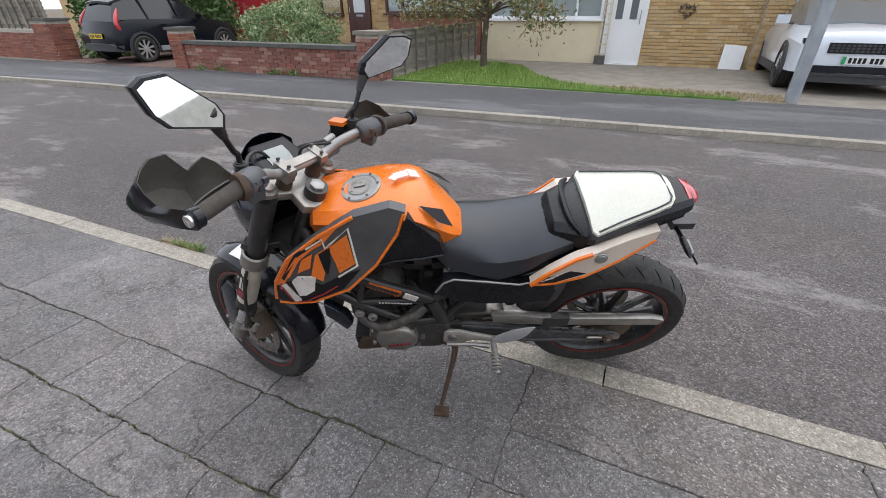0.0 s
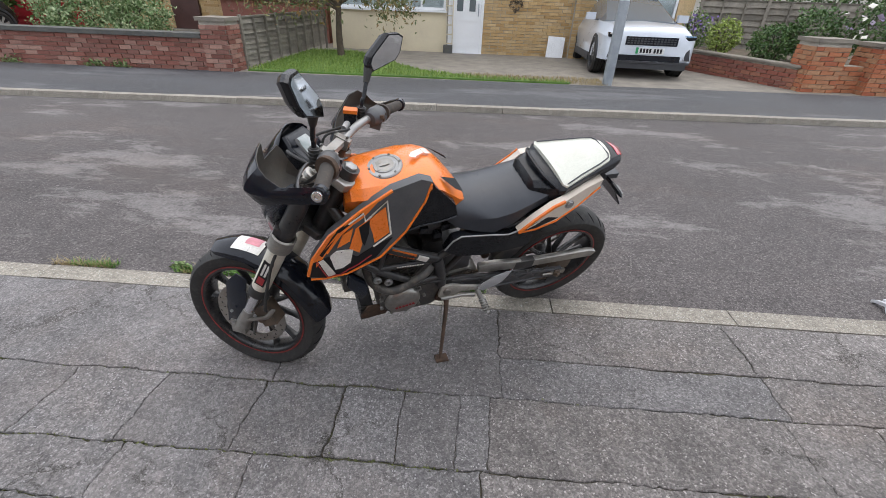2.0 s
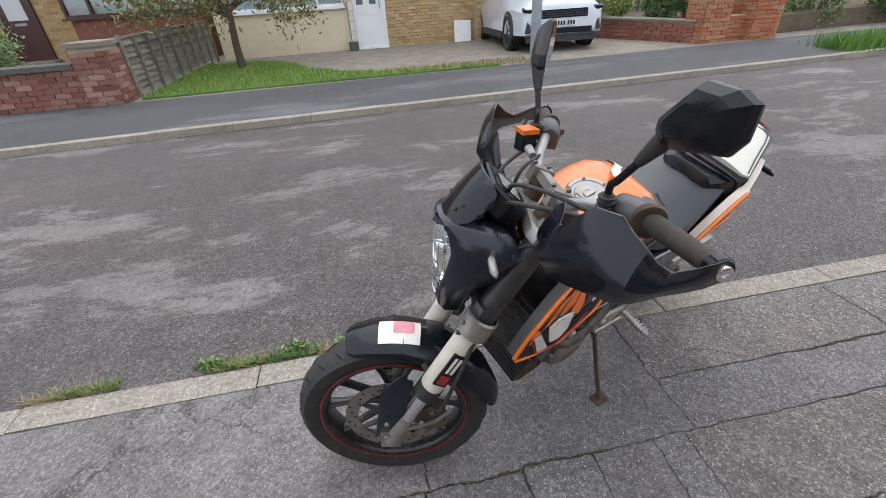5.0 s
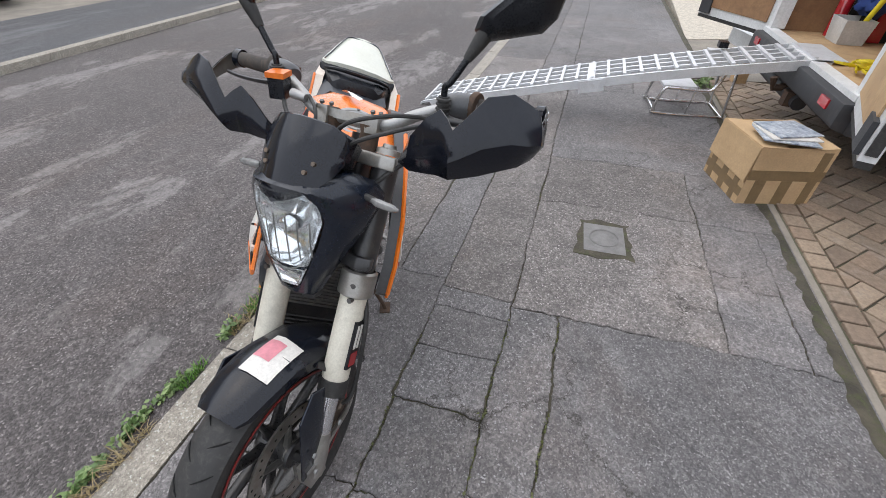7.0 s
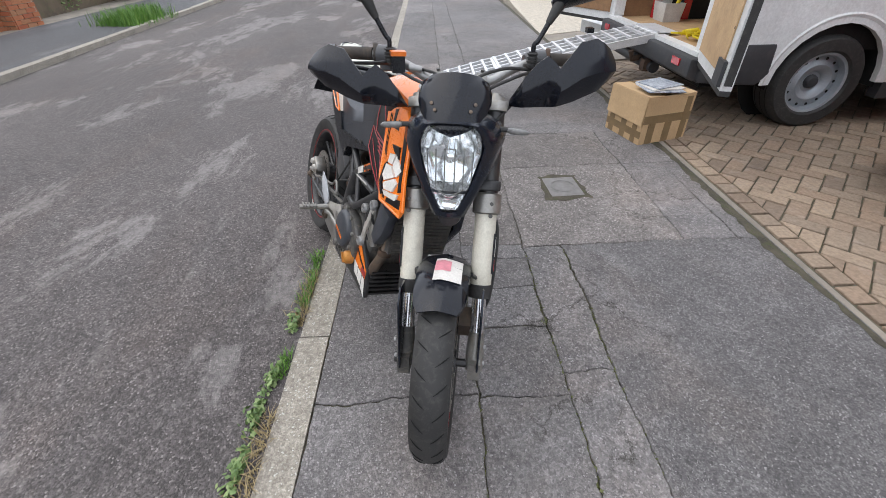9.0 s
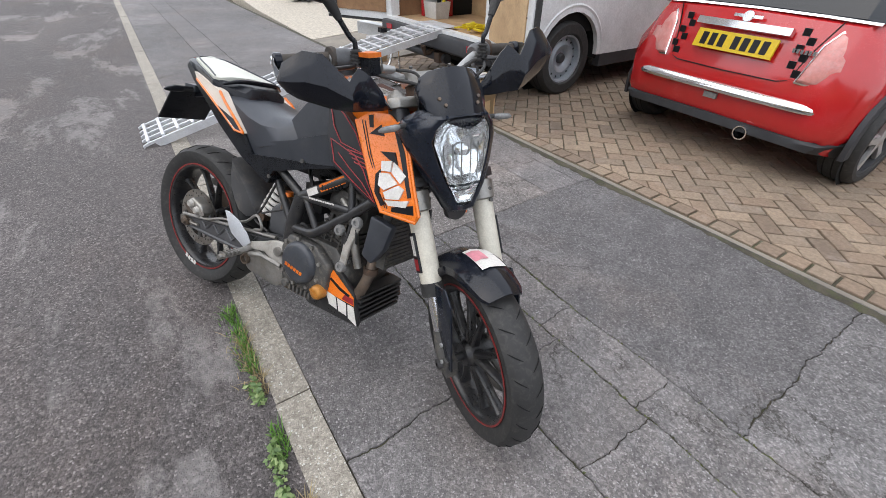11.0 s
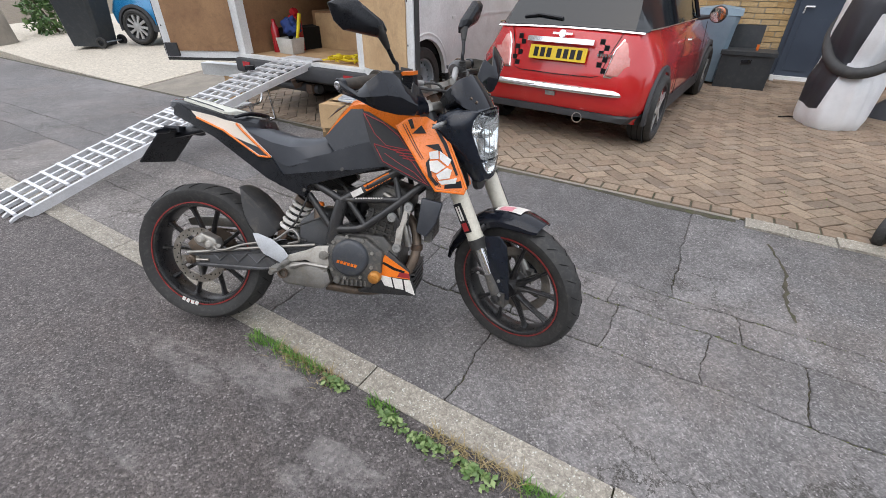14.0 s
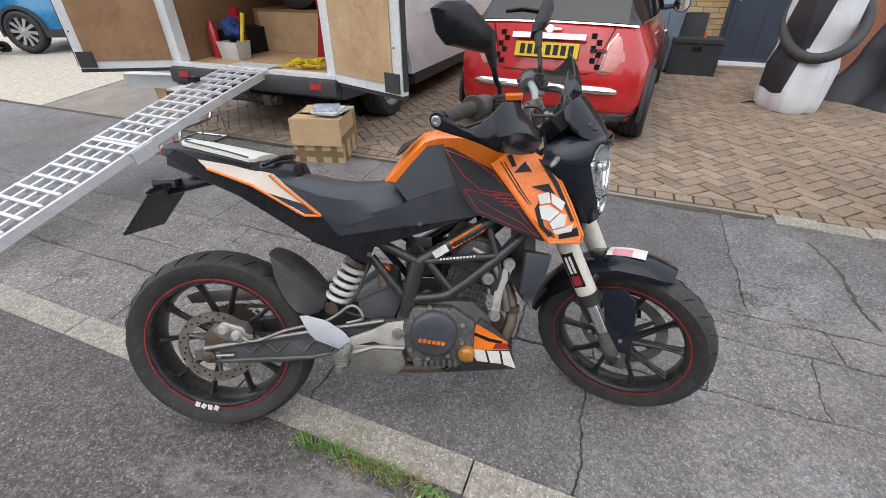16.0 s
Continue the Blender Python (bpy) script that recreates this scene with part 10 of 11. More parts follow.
part("tow_step", tube([(0.02, -0.25, 0.31), (0.02, 0.62, 0.31)], 0.045, 14), M["dark_trim"], van, "round black tow step")
b = tube([(0.1, 0.0, 0.36), (-0.08, 0.0, 0.33), (-0.1, 0.0, 0.4)], [0.03, 0.025, 0.025], 8)
box((-0.05, -0.2, 0.27), (0.05, -0.12, 0.36), 0.01, b)
part("tow_bracket", b, M["rust"], van)


def van_door(hinge, free, s, label):
    h, f = Vector((*hinge, 0)), Vector((*free, 0))
    d = f - h
    m = van.matrix_world.inverted() @ Matrix.Translation(h) @ Matrix.Rotation(math.atan2(d.y, d.x), 4, "Z")
    L = d.length
    dr = part("rear_door", box((0, -0.03 * 1, 0.53), (L, 0.03, 1.93), 0.015, None, m), M["white"], van, label)
    sg = s
    y0, y1 = (0.031, 0.04) if sg > 0 else (-0.04, -0.031)
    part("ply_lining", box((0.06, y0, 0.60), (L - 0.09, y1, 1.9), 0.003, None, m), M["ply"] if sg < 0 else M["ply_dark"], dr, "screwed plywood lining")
    y0, y1 = (0.031, 0.052) if sg > 0 else (-0.052, -0.031)
    part("bottom_seal", box((0.0, -0.028, 0.5), (L, 0.028, 0.529), 0.006, None, m), M["rubber"], dr)
    part("corner_bracket", box((L - 0.16, y0, 0.545), (L - 0.02, y1, 0.68), 0.02, None, m), M["dark_trim"], dr)
    part("edge_seal", box((L + 0.001, -0.02, 0.56), (L + 0.014, 0.02, 1.9), 0.005, None, m), M["rubber"], dr)
    b = bmesh.new()
    for k in range(3):
        lathe([(0.0, 0.0), (0.008, 0.0)], "y", 10, b, m @ Matrix.Translation((L - 0.045, y0 - 0.001 if sg < 0 else y1 + 0.001, 0.85 + 0.3 * k)))
    part("door_hole", b, M["deep_black"], dr)


van_door((1.20, -1.03), (0.42, -0.76), -1, "open white door with pale plywood lining")
van_door((2.94, -1.04), (3.74, -0.62), 1, "open white door with brown plywood lining")

# load in the van, standing on its floor
ZF = 0.561
solid("plywood_board", box((1.95, -1.98, ZF), (2.72, -1.94, ZF + 0.38), 0.003, None, None), M["ply"], "plywood board standing in the van", "board")
b = loft([[(2.62 + 0.12 * f * c, -1.42 + 0.09 * f * s, ZF + h) for c, s in ((-1, -1), (1, -1), (1, 1), (-1, 1))] for f, h in ((0.9, 0), (1.05, 0.16), (1.0, 0.16), (0.85, 0.01))])
solid("plastic_tub", soften(b, 0.006), M["tub"], "white plastic tub standing on the van floor", "tub")
b = tube([(2.56, -1.43, ZF + 0.02), (2.5, -1.5, ZF + 0.4)], [0.016, 0.02], 10)
solid("axe_handle", b, M["yellow"], "yellow tool handle standing in the tub", "tool")
b = bmesh.new()
bmesh.ops.create_icosphere(b, subdivisions=3, radius=0.1)
for p in b.verts:
    p.co = p.co * (1 + 0.45 * noise.noise(p.co * 22)) + Vector((2.66, -1.5, ZF + 0.26))
solid("blue_bag", b, M["blue_cloth"], "crumpled blue bag in the tub", "bag")
b = tube([(2.83, -1.4, ZF), (2.83, -1.4, ZF + 0.25), (2.83, -1.4, ZF + 0.3), (2.83, -1.4, ZF + 0.34)], [0.045, 0.045, 0.02, 0.018], 14)
solid("fire_extinguisher", b, M["red_lens"], "small red fire extinguisher in the van", "fire extinguisher")
b = bmesh.new()
for k in range(26):
    a = random.uniform(0, 6.28)
    c = Vector((1.62 + random.gauss(0, 0.08), -1.22 + random.gauss(0, 0.04), ZF + 0.02 + random.uniform(0, 0.05)))
    tube([c + 0.06 * Vector((math.cos(a), math.sin(a), 0)), c + 0.06 * Vector((math.cos(a + 1.5), math.sin(a + 1.5), 0.2)), c + 0.06 * Vector((math.cos(a + 3), math.sin(a + 3), 0))], 0.011, 6, b, 3, True, 0.5)
solid("ratchet_straps", b, M["yellow"], "heap of yellow ratchet straps on the van floor", "straps")
tyre = lathe([(0.19, -0.09), (0.26, -0.1), (0.31, -0.08), (0.315, 0.0), (0.31, 0.08), (0.26, 0.1), (0.19, 0.09)], "y", 32, None, pose(2.25, -2.12, ZF + 0.72), loop=True)
sw = thing("spare_wheel", pose(0, 0, 0), "spare wheel resting on shelf in the van", "wheel")
part("tyre", tyre, M["rubber"], sw)
part("rim", lathe([(0.19, 0.06), (0.15, 0.02), (0.06, 0.05), (0.0, 0.05)], "y", 24, None, pose(2.25, -2.12, ZF + 0.72)), M["galv"], sw)
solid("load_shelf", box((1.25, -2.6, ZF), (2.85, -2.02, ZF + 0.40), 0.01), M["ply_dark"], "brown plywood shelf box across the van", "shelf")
b = bmesh.new()
rings = []
for k in range(12):
    x = 1.25 + 0.06 * k
    rings.append([(x, -1.9 + 0.05 * math.sin(k * 1.7), ZF + 1.2), (x, -1.8 + 0.05 * math.sin(k * 1.7 + 0.5), ZF + 0.8), (x, -1.86 + 0.06 * math.sin(k * 2.1), ZF + 0.4), (x, -1.84 + 0.06 * math.sin(k * 1.3), ZF), (x, -1.9, ZF), (x, -1.95, ZF + 0.6), (x, -1.96, ZF + 1.2)])
loft(rings, b)
solid("red_blanket", b, M["red_cloth"], "red blanket hanging over the load in the van", "blanket")
b = lathe([(0.0, 0.03), (0.04, 0.03), (0.05, 0.0), (0.04, -0.03), (0.0, -0.03)], "y", 16, None, pose(2.72, -1.62, ZF + 0.40))
absorb(b, box((2.66, -1.66, ZF), (2.78, -1.58, ZF + 0.37), 0.01))
solid("ear_muff", b, M["red_lens"], "red ear defenders hanging on a box", "ear defenders")

# ---- drive and house behind the camera's start ----
strip([[(x, -0.80, 0.007), (x, -2.5, 0.007), (x, -6.5, 0.007)] for x in (-7.0, -3.0, 0.0, 3.4)], M["joint_sand"], "driveway", "brown herringbone block driveway", "driveway", 0.25)
drv = bpy.data.objects["driveway"]
strip([[(x, -0.80, -0.01), (x, -2.2, 0.10), (x, -5.0, 0.22), (x, -30, 0.5)] for x in (3.4, 5.2)], M["concrete"], "apron", "tan stained concrete apron beside the van", "ground")
strip([[(5.2, -0.83, 0.0), (5.2, -2.2, 0.11), (5.2, -5.0, 0.23), (5.2, -30, 0.5)], [(9.0, -1.0, 0.0), (9.0, -2.4, 0.13), (9.0, -5.0, 0.25), (9.0, -30, 0.5)], [(16.0, -1.6, 0.0), (16.0, -3.0, 0.15), (16.0, -5.0, 0.27), (16.0, -30, 0.5)]], M["gravel"], "gravel_drive", "pale gravel drive of the next house", "ground")
fix("drive_edging", box((-2.02, -0.795, -0.2), (3.4, -0.765, 0.012), 0.006), M["concrete"], "thin concrete edging along the drive", "edging")
for k in range(9):
    x = -2.05 - 0.23 * k
    o = part("edging_block", box((x - 0.225, -0.80, -0.15), (x, -0.68 + random.uniform(-0.01, 0.015), 0.018 + random.uniform(-0.004, 0.008)), 0.012), M["kerb"], drv)


def clip_half(poly, nx, ny, d):
    """The part of a polygon where nx*x + ny*y <= d."""
    out = []
    for (x0, y0), (x1, y1) in zip(poly, poly[1:] + poly[:1]):
        a, c = nx * x0 + ny * y0 - d, nx * x1 + ny * y1 - d
        if a <= 0:
            out.append((x0, y0))
        if a * c < 0:
            t = a / (a - c)
            out.append((x0 + (x1 - x0) * t, y0 + (y1 - y0) * t))
    return out


def paver(poly, bm=None):
    n = len(poly)
    cx, cy = sum(p[0] for p in poly) / n, sum(p[1] for p in poly) / n
    dz = random.uniform(-0.002, 0.003)
    b = bmesh.new() if bm is None else bm
    def ring(shrink, z):
        return [b.verts.new((cx + (x - cx) * shrink, cy + (y - cy) * shrink, z)) for x, y in poly]
    t, m_, l = ring(0.895, 0.018 + dz), ring(0.935, 0.0145 + dz), ring(0.935, -0.02)
    b.faces.new(t)
    for r, s in ((t, m_), (m_, l)):
        for i in range(n):
            b.faces.new((r[i], r[(i + 1) % n], s[(i + 1) % n], s[i]))
    return b


far_pavers = bmesh.new()
near_count = 0
U = 0.1015
c45, s45 = math.cos(radians(45)), math.sin(radians(45))
for i in range(-70, 71):
    for j in range(-70, 71):
        c = (i - j) % 4
        if c == 0:
            q = [(i, j), (i + 2, j), (i + 2, j + 1), (i, j + 1)]
        elif c == 3:
            q = [(i, j), (i + 1, j), (i + 1, j + 2), (i, j + 2)]
        else:
            continue
        q = [(U * (x * c45 - y * s45) - 0.8, U * (x * s45 + y * c45) - 3.0) for x, y in q]
        if max(p[0] for p in q) < -5.2 or min(p[0] for p in q) > 3.3 or max(p[1] for p in q) < -6.25 or min(p[1] for p in q) > -0.92:
            continue
        q = clip_half(q, 0, 1, -0.915)
        if len(q) < 3:
            continue
        mx, my = sum(p[0] for p in q) / len(q), sum(p[1] for p in q) / len(q)
        if my > -1.75 and -2.35 < mx < 0.6 and near_count < 300:
            part("paving_block", paver(q), M["paver"], drv, "", 0)
            near_count += 1
        else:
            paver(q, far_pavers)
o = part("paving_blocks", far_pavers, M["paver"], drv, "", 0)
o["kind"] = "stuff"
k = 0
while -4.8 + 0.118 * k < 3.3:
    x = -4.8 + 0.118 * k
    part("edge_paver", paver([(x, -0.91), (x + 0.112, -0.91), (x + 0.112, -0.805), (x, -0.805)]), M["paver"], drv, "", 0)
    k += 1
pl = [(random.uniform(-4.2, -2.2), random.uniform(-1.6, -0.7), 0.008) for _ in range(150)]
scatter_blades("drive_weed", "thin weeds between the paving blocks", pl, M["blade"], (0.01, 0.03), 0.002, 1.2)

south = fix("wall_south", box((-7.5, -6.6, -0.1), (4.2, -6.3, 4.8)), M["mortar"], "buff brick house front behind the drive", "house wall")
brick_run(south, (-1.05, -6.3, 0.0), (-1, 0), 1.25, 1.55, M["buff_brick"], limit=150)
fix("wall_south_face", box((-1.05, -6.3, -0.05), (4.2, -6.285, 4.7)), M["buff_brick"], "buff brick house face behind the cars", "house wall")
fix("wall_south_red", box((-5.4, -6.3, -0.05), (-3.2, -6.285, 4.7)), M["red_brick"], "red brick panel beside the navy door", "house wall")
fix("roof_south", prism([(-6.0, 4.7), (-8.5, 6.4), (-11, 4.7)], "x", -7.8, 4.6), M["coping"], "dark tiled roof over the drive", "roof")
fix("wall_south_back", box((-7.5, -11, -0.1), (4.2, -10.8, 4.8)), M["buff_brick"], "plain back wall of the house", "house wall")
fix("wall_south_end", box((-7.6, -11, -0.1), (-7.4, -6.3, 4.8)), M["buff_brick"], "plain end wall of the house", "house wall")
fix("wall_south_east", box((4.1, -11, -0.1), (4.3, -6.3, 4.8)), M["buff_brick"], "plain east wall of the house", "house wall")
door = tagged(new("door_3"), "navy blue panelled front door with a white sill", "door", "", "structure")
part("door_frame", box((-3.2, -6.3, 0.03), (-2.27, -6.24, 2.12), 0.01), M["navy_door"], door)
leaf = part("door_leaf", box((-3.14, -6.235, 0.06), (-2.33, -6.20, 2.06), 0.006), M["navy_door"], door)
for x in (-3.06, -2.69):
    for z0, z1 in ((0.18, 0.85), (1.15, 1.95)):
        pn = part("door_panel" if z0 < 1 else "door_glazing", box((x, -6.199, z0), (x + 0.28, -6.19, z1), 0.008), M["navy_door"] if z0 < 1 else M["car_glass"], leaf)
part("threshold", box((-3.18, -6.28, 0.03), (-2.29, -6.13, 0.1), 0.008), M["upvc"], door, "white aluminium threshold")
part("door_handle", tube([(-2.4, -6.19, 0.92), (-2.4, -6.16, 1.0), (-2.5, -6.15, 1.0)], 0.012, 8), M["upvc"], leaf)
fix("door_step_south", box((-3.05, -6.13, 0.0), (-2.35, -6.0, 0.05), 0.008), M["paver"], "brick step under the navy door", "step")


def wheelie(name, m, mat, label, w_=0.48, d=0.55, h=0.95, wheel=True):
    b_ = thing(name, m, label, "wheelie bin")
    rings = []
    for z, f in ((0.03, 0.80), (0.1, 0.82), (h * 0.8, 0.98), (h * 0.86, 1.04), (h * 0.92, 1.04)):
        x, y = w_ / 2 * f, d / 2 * f
        r = 0.05
        rings.append([(x - r, -y, z), (x, -y + r, z), (x, y - r, z), (x - r, y, z), (-x + r, y, z), (-x, y - r, z), (-x, -y + r, z), (-x + r, -y, z)])
    part("body", loft(rings), mat, b_, "", 30)
    part("lid", sided([(-w_ / 2 - 0.03, [(0, h + 0.01), (d / 2, h), (d / 2 + 0.02, h - 0.07), (0, h - 0.07)]), (0, [(0, h + 0.05), (d / 2, h + 0.03), (d / 2 + 0.02, h - 0.07), (0, h - 0.07)]), (w_ / 2 + 0.03, [(0, h + 0.01), (d / 2, h), (d / 2 + 0.02, h - 0.07), (0, h - 0.07)])]), mat, b_, "", 30)
    part("handle", tube([(-w_ / 2 * 0.8, d / 2, h - 0.06), (-w_ / 2 * 0.8, d / 2 + 0.08, h - 0.03), (w_ / 2 * 0.8, d / 2 + 0.08, h - 0.03), (w_ / 2 * 0.8, d / 2, h - 0.06)], 0.014, 8), mat, b_)
    for s in (1, -1):
        wl = part("wheel", lathe([(0.05, -0.022), (0.09, -0.025), (0.1, -0.012), (0.1, 0.012), (0.09, 0.025), (0.05, 0.022)], "x", 24, None, pose(s * (w_ / 2 * 0.86 + 0.03), d / 2 - 0.02, 0.1), loop=True), M["rubber"], b_)
        bb = lathe([(0.0, 0.02), (0.02, 0.02), (0.055, 0.008)], "x", 14, None, pose(s * (w_ / 2 * 0.86 + 0.03), d / 2 - 0.02, 0.1))
        part("wheel_hub", bb, M["black_plastic"], wl)
    part("axle", tube([(-w_ / 2, d / 2 - 0.02, 0.1), (w_ / 2, d / 2 - 0.02, 0.1)], 0.012, 8), M["galv"], b_)
    return b_


wheelie("green_bin", pose(-3.04, -0.98, 0.0, 0, 0, -28), M["bin_green"], "sage green wheelie bin standing at the drive edge")
wheelie("dark_bin", pose(9.2, -2.15, 0.11, 0, 0, 120), M["bin_black"], "dark grey wheelie bin standing on the gravel", 0.62, 0.75, 1.05)
wheelie("blue_bin", pose(-1.42, -5.62, 0.018, 0, 0, 180), M["bin_blue"], "grey-blue wheelie bin against the brick wall")
sb = thing("storage_box", pose(-1.9, -5.48, 0.018), "black plastic storage box with a lid by the door", "storage box")
part("body", box((-0.31, -0.22, 0), (0.31, 0.22, 0.42), 0.015), M["bin_black"], sb)
part("lid", box((-0.33, -0.24, 0.421), (0.33, 0.24, 0.47), 0.015), M["bin_black"], sb)
part("handle", box((-0.06, 0.221, 0.33), (0.06, 0.24, 0.37), 0.006), M["black_plastic"], sb)
solid("black_panel", box((-0.3, -0.02, 0), (0.2, 0.02, 0.75), 0.01, None, Matrix.Translation((-1.72, -5.85, 0.018)) @ pose(0, 0, 0, 8, 0, 0)), M["bin_black"], "black panel leaning between the bins", "panel")
solid("orange_peg", box((-2.0, -5.5, 0.489), (-1.97, -5.46, 0.56), 0.004), M["orange_bright"], "small orange clip on the storage box lid", "clip")
# covered motorcycle
def cover(name, base, lean, rad, h, label, mats, bands, folds=9, profile=None, slant=0.0):
    b = bmesh.new()
    n = 96
    rings = []
    for k in range(31):
        f = k / 30
        z = h * f
        sh = profile(f) if profile else 1.0 - 0.18 * f - 0.35 * f ** 6 + 0.3 * (1 - f) ** 4
        fold = 0.55 if profile else 1.0
        ring = []
        for i in range(n):
            a = 2 * math.pi * i / n + radians(slant) * f
            w_ = 1 + fold * 0.07 * math.sin(folds * a + 3.2 * f) * (1 - 0.5 * f) + 0.05 * math.sin(17 * a + 5 * f) * noise.noise(Vector((a, f * 3, 1.3))) + fold * 0.2 * noise.noise(Vector((math.cos(a) * 1.6, math.sin(a) * 1.6, f * 2.4 + base[0])))
            ring.append((base[0] + lean[0] * f + rad[0] * sh * w_ * math.cos(a), base[1] + lean[1] * f + rad[1] * sh * w_ * math.sin(a), base[2] + z + 0.015 * math.sin(folds * a) * (1 - f)))
        rings.append(ring)
    loft(rings, b)
    root = thing(name, Matrix.Identity(4), label, "motorcycle cover")
    for which, pn in ((0, "main_panel"), (1, "side_panel")):
        c_ = b.copy()
        drop = []
        for f in c_.faces:
            c = f.calc_center_median()
            t = (c.z - base[2]) / h
            a = math.degrees(math.atan2(c.y - base[1] - lean[1] * t, c.x - base[0] - lean[0] * t)) - slant * t
            if bands(a, t) != which:
                drop.append(f)
        bmesh.ops.delete(c_, geom=drop, context="FACES")
        part(pn, c_, mats[which], root)
    b.free()
    return root


def draped(t):
    return float(np.interp(t, [0, 0.05, 0.3, 0.42, 0.6, 0.8, 1], [0.95, 1.02, 1.05, 0.92, 1.0, 0.95, 0.55]))


cover("bike_cover", (-2.75, -3.86, 0.012), (-0.03, -0.05), (0.29, 0.42), 1.42, "black and silver fabric cover draped over a motorcycle", [M["cover_silver"], M["cover_black"]],
      lambda a, t: 1 if (-11.25 < a < 60 and t > 0.13) or a < -63.75 else 0, 7, draped, 36.0)
cover("dark_cover", (-4.05, -4.5, 0.012), (-0.1, -0.1), (0.62, 0.5), 1.1, "black fabric cover with red trim over another motorcycle", [M["cover_black"], M["red_cloth"]], lambda a, t: 1 if 60 < a < 72 and t > 0.4 else 0, 7)
loop = []
for k in range(41):
    a = 2 * math.pi * k / 40
    loop.append((-2.81 + 0.31 * math.cos(a), -3.87 + 0.47 * math.sin(a), 0.88 - 0.3 * math.sin(a) - 0.11 * math.cos(a)))
solid("inner_tube", tube(loop, 0.05, 14), M["tube_rubber"], "grey rubber inner tube hung round the covered motorcycle", "inner tube")
solid("strap", tube([(-2.33, -3.75, 0.03), (-2.45, -3.8, 0.035), (-2.6, -3.72, 0.03)], 0.012, 6, None, 4, True, 0.4), M["black_plastic"], "black strap lying on the block paving", "strap")
shrub("drive_shrub", (-4.1, -2.6, 0.15), (0.4, 0.5, 0.25), 500, 0.03, M["leaf_pale"], "low weeds at the edge of the drive")
shrub("hedge_bush", (12.5, -2.9, 0.5), (0.9, 0.8, 0.7), 2000, 0.06, M["leaf"], "leafy green bush beside the gravel drive")
shrub("hedge_bush", (14.0, -1.4, 0.4), (1.0, 0.5, 0.6), 1800, 0.06, M["leaf_pale"], "overgrown verge plants beside the pavement")
b = loft([[(12.0 + 0.2 * f * math.cos(a), -1.55 + 0.2 * f * math.sin(a), z) for a in [2 * math.pi * k / 9 for k in range(9)]] for z, f in ((-0.05, 1.3), (0.3, 1.15), (0.7, 1.0), (0.9, 0.7))])
solid("gate_stump", b, M["concrete"], "pale rough stone stump beside the pavement", "stone")

# ---- things on the pavement and drive ----
# loading ramp, arched, from the road up to the van floor
ramp_thing = thing("loading_ramp", pose(0, 0, 0), "arched folding aluminium loading ramp from road to van floor", "ramp")
way = smooth_path([(0, 1.66, -0.012), (0, 1.58, 0.018), (0, 1.1, 0.137), (0, 0.7, 0.23), (0, 0.33, 0.318), (0, -0.3, 0.452), (0, -0.94, 0.566), (0, -1.1, 0.578)], 10)
arcl = [0.0]
for p, q in zip(way, way[1:]):
    arcl.append(arcl[-1] + (q - p).length)


def on_ramp(s):
    y = float(np.interp(s, arcl, [p.y for p in way]))
    z = float(np.interp(s, arcl, [p.z for p in way]))
    return y, z


RX0, RX1 = 1.86, 2.33
for x0, x1 in ((RX0, RX0 + 0.022), (RX1 - 0.022, RX1)):
    rings = []
    for p in way:
        dep = 0.055 if p.y < 1.55 else 0.012
        rings.append([(x0, p.y, p.z + 0.006), (x1, p.y, p.z + 0.006), (x1, p.y, p.z - dep), (x0, p.y, p.z - dep)])
    part("side_rail", loft(rings), M["ramp_alu"], ramp_thing)
for k in range(1, 4):
    x = RX0 + 0.022 + (RX1 - RX0 - 0.044) * k / 4
    part("stringer", loft([[(x - 0.011, p.y, p.z + 0.0045), (x + 0.011, p.y, p.z + 0.0045), (x + 0.011, p.y, p.z - 0.018), (x - 0.011, p.y, p.z - 0.018)] for p in way]), M["ramp_alu"], ramp_thing)
s = 0.05
total = arcl[-1]
while s < total - 0.06:
    y, z = on_ramp(s)
    y2, z2 = on_ramp(s + 0.02)
    ang = math.degrees(math.atan2(z2 - z, y2 - y))
    part("rung", box((RX0 + 0.0225, -0.0105, -0.018), (RX1 - 0.0225, 0.0105, 0.002), 0.002, None, pose(0, y, z, ang, 0, 0)), M["ramp_alu"], ramp_thing)
    s += 0.112
y, z = on_ramp(total * 0.49)
part("hinge_plate", box((RX0 + 0.02, -0.028, -0.004), (RX1 - 0.02, 0.028, 0.0075), 0.002, None, pose(0, y, z, -13, 0, 0)), M["ramp_alu"], ramp_thing)
for x in (RX0 - 0.012, RX1 + 0.002):
    part("hinge_bracket", box((x, -0.09, -0.085), (x + 0.01, 0.09, 0.0), 0.006, None, pose(0, y, z, -13, 0, 0)), M["ramp_alu"], ramp_thing)
part("top_lip", box((RX0, -0.09, -0.006), (RX1, 0.09, 0.006), 0.002, None, pose(0, -1.09, 0.581, 0, 0, 0)), M["ramp_alu"], ramp_thing)
part("ramp_strap", box((RX1 - 0.12, -0.03, -0.01), (RX1 - 0.05, 0.03, 0.03), 0.006, None, pose(0, -0.55, 0.545)), M["black_plastic"], ramp_thing)
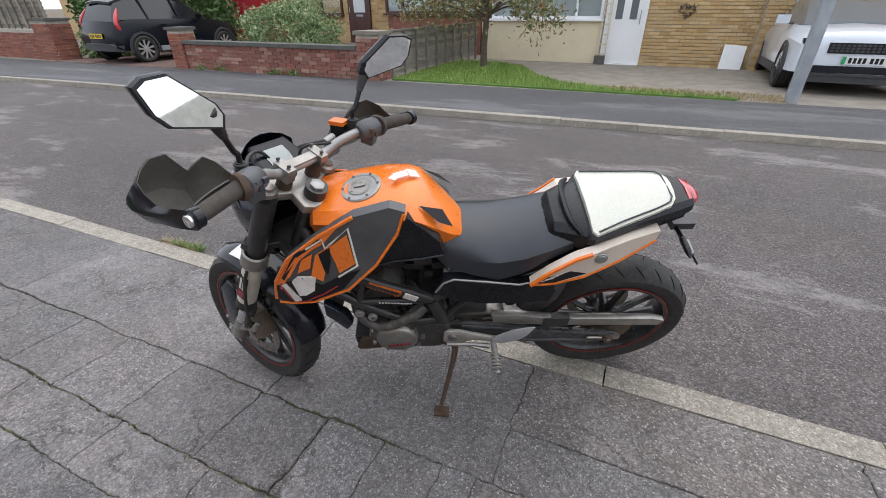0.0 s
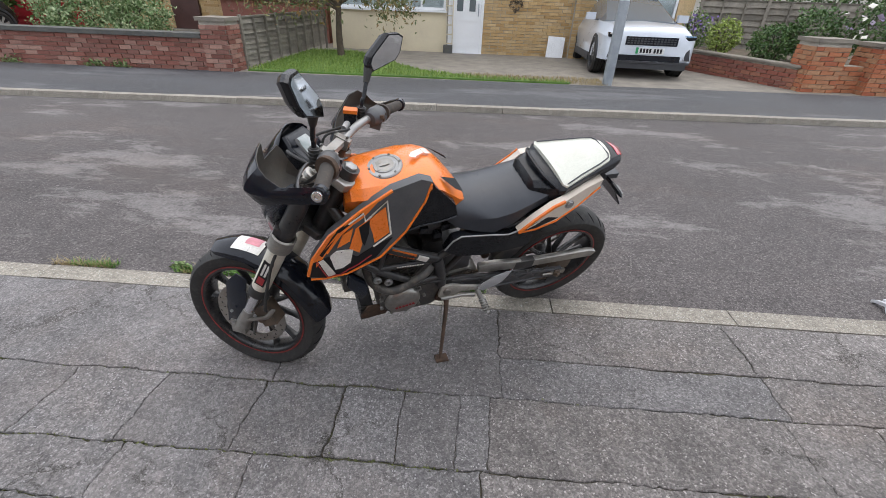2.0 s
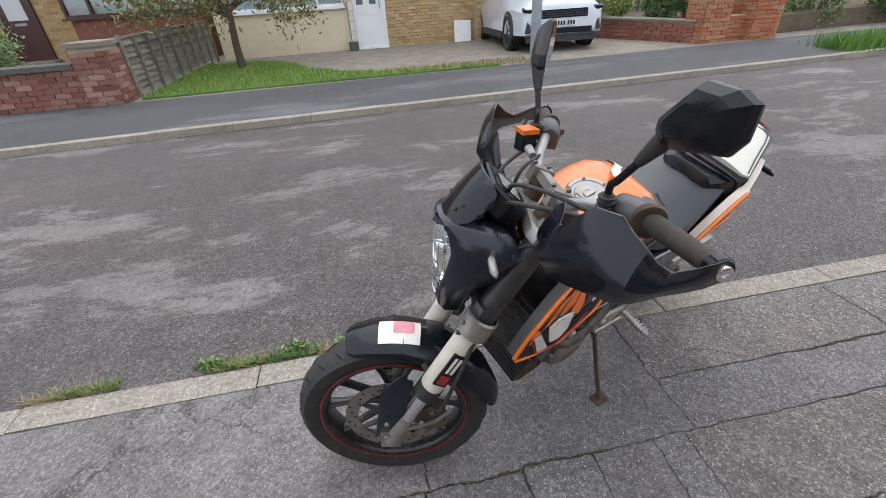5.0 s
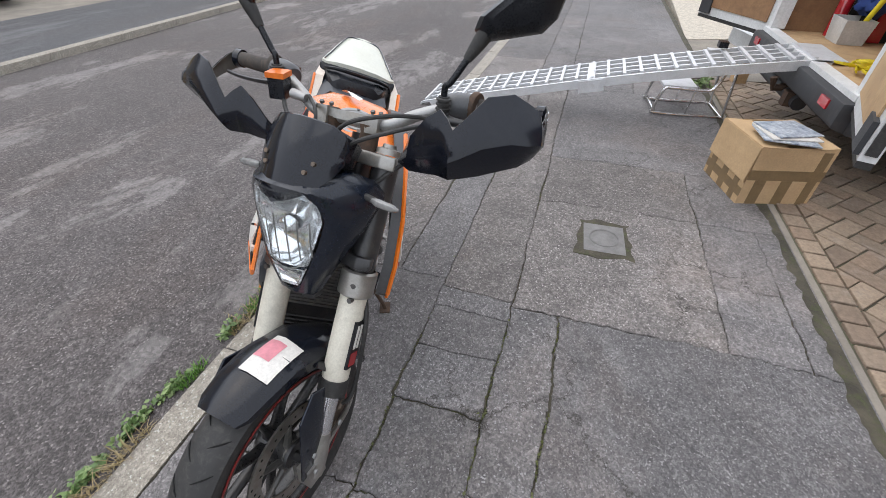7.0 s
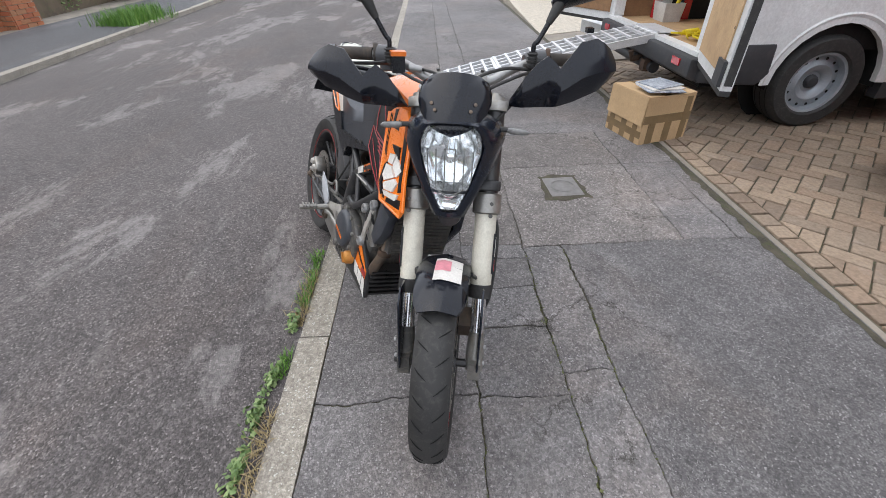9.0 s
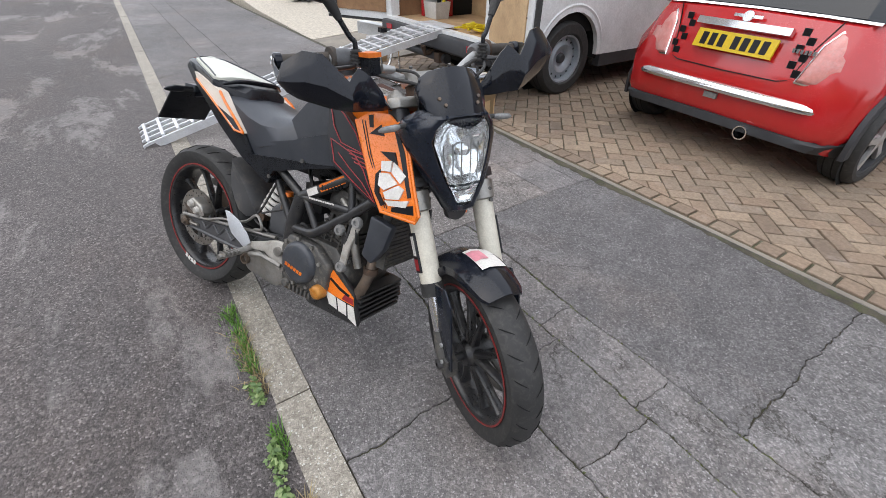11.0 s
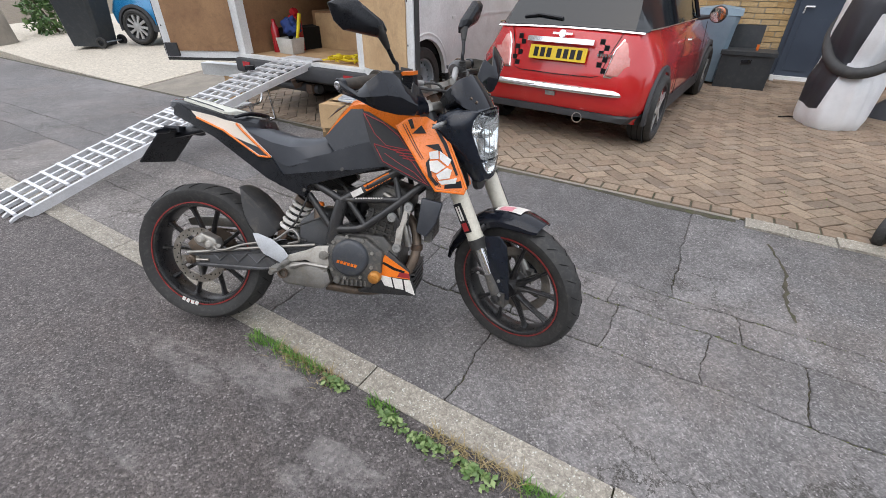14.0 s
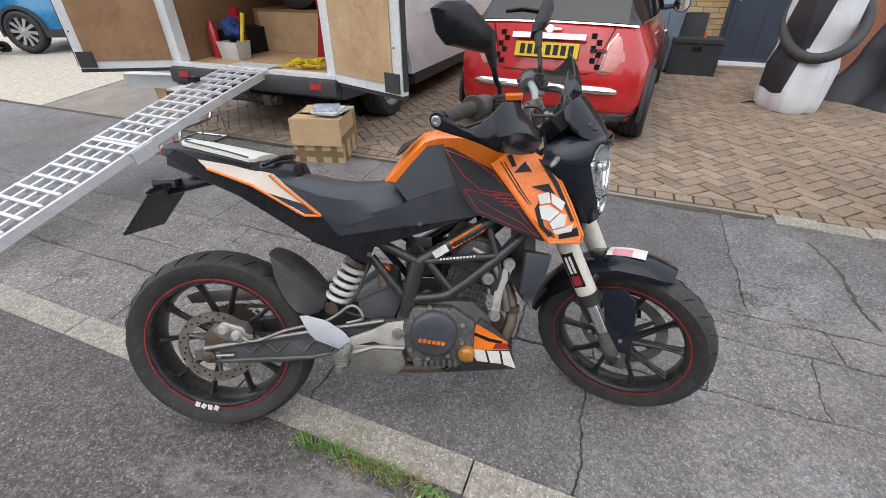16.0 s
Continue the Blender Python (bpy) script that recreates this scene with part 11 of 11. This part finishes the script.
# tubular step stool
st = thing("step_stool", pose(2.42, -0.5, 0.005, 0, 0, 96), "chrome tubular step stool with a grey tread under the ramp", "stool")
for s in (1, -1):
    part("frame_tube", tube([(-0.24, s * 0.17, 0.012), (0.26, s * 0.17, 0.012), (0.30, s * 0.17, 0.05), (0.26, s * 0.17, 0.2), (0.2, s * 0.17, 0.215), (-0.02, s * 0.17, 0.21), (-0.1, s * 0.17, 0.24), (-0.16, s * 0.17, 0.42), (-0.2, s * 0.17, 0.44)], 0.012, 10, None, 5), M["chrome"], st)
    part("leg", tube([(-0.2, s * 0.17, 0.44), (-0.235, s * 0.17, 0.012)], 0.011, 8), M["chrome"], st)
    part("brace", tube([(0.05, s * 0.17, 0.012), (0.03, s * 0.17, 0.21)], 0.007, 8), M["chrome"], st)
part("cross_tube", tube([(0.29, -0.17, 0.03), (0.29, 0.17, 0.03)], 0.011, 8), M["chrome"], st)
part("rear_tube", tube([(-0.235, -0.17, 0.013), (-0.235, 0.17, 0.013)], 0.011, 8), M["chrome"], st)
part("tread", box((0.02, -0.165, 0.213), (0.27, 0.165, 0.232), 0.006), M["ramp_alu"], st, "ribbed grey tread")
part("upper_tread", box((-0.21, -0.165, 0.435), (-0.05, 0.165, 0.45), 0.006), M["ramp_alu"], st)
# cardboard box
cb = thing("cardboard_box", pose(0.905, -0.585, gz(-0.6), 0, 0, 15.5), "open brown cardboard box taped at its edges, with booklets on top", "cardboard box")
W_, D_, H_ = 0.40, 0.40, 0.34
t = 0.005
part("front_wall", box((0, -t, 0), (W_, 0, H_), 0.001, None, None), M["card"], cb)
part("back_wall", box((0, -D_, 0), (W_, -D_ + t, H_), 0.001), M["card"], cb)
part("side_wall", box((0, -D_ + t, 0), (t, -t, H_), 0.001), M["card"], cb)
part("side_wall", box((W_ - t, -D_ + t, 0), (W_, -t, H_), 0.001), M["card"], cb)
part("bottom", box((t, -D_ + t, 0.001), (W_ - t, -t, 0.006)), M["card"], cb)
part("flap", box((0.0, 0.0, -0.2), (W_, 0.004, 0.0), 0.001, None, Matrix.Translation((0, 0.002, H_)) @ pose(0, 0, 0, 3, 0, 0)), M["card"], cb, "front flap folded down")
part("flap", box((0.0, -0.15, 0.0), (W_, 0.0, 0.004), 0.001, None, Matrix.Translation((0, 0, H_ + 0.001)) @ pose(0, 0, 0, 4, 0, 0)), M["card"], cb)
part("flap", box((0.0, 0.0, 0.0), (W_, 0.17, 0.004), 0.001, None, Matrix.Translation((0, -D_, H_ + 0.001)) @ pose(0, 0, 0, -5, 0, 0)), M["card"], cb)
for x0, x1, z0, z1 in ((0.0, W_, 0.045, 0.095), (0.05, 0.1, 0.0, 0.14), (0.17, 0.23, 0.0, 0.14), (0.31, 0.37, 0.0, 0.14)):
    part("tape_strip", box((x0, 0.0004, z0), (x1, 0.0012 + 0.0004 * (z1 > 0.1), z1)), M["tape"], cb)
for y0, y1, z0, z1 in ((-D_, 0.0, 0.15, 0.21), (-0.11, -0.05, 0.0, 0.15), (-0.25, -0.19, 0.0, 0.15), (-0.38, -0.33, 0.0, 0.32)):
    part("tape_strip", box((-0.0012 - 0.0004 * (z0 == 0), y0, z0), (-0.0004, y1, z1)), M["tape"], cb)
mg = thing("magazines", pose(0, 0, 0), "glossy booklets lying on the cardboard box", "magazine")
M["print"] = surf("printed_cover", (0.62, 0.66, 0.7), (0.2, 0.25, 0.33), 26, 60, 0.35, 0, 0, 0, (0.05, 0.05, 0.08), 0.7)
mm = Matrix.Translation((0.905, -0.585, gz(-0.6))) @ pose(0, 0, 0, 0, 0, 15.5)
for k in range(3):
    bk = part("booklet", box((-0.10, -0.14, 0), (0.10, 0.14, 0.006), 0.001, None, mm @ pose(0.11 + 0.03 * k, -0.17 - 0.02 * k, H_ + 0.02 + 0.007 * k, 3, -2, 12 * k - 10)), M["print"] if k != 1 else M["decal_white"], mg)
# pale beam on a block beside the van bumper
b = box((-0.3, -0.06, 0.30), (0.3, 0.06, 0.43), 0.008)
bm_ = thing("trestle_beam", pose(3.42, -1.06, 0.0, 0, 0, 12), "white painted timber beam resting on a wooden block", "timber")
part("beam", b, M["white"], bm_)
part("block", box((-0.12, -0.05, 0.0), (0.0, 0.05, 0.299), 0.006), M["ply"], bm_)
pts = [(3.2 + random.gauss(0, 0.09), -0.72 + random.gauss(0, 0.05), 0.01 + abs(random.gauss(0, 0.06))) for _ in range(160)]
tagged(leaf_mesh("weed", pts, 0.022, M["leaf_pale"], 1.0, 0.5), "clump of green weeds beside the ramp", "weed", "", "stuff")
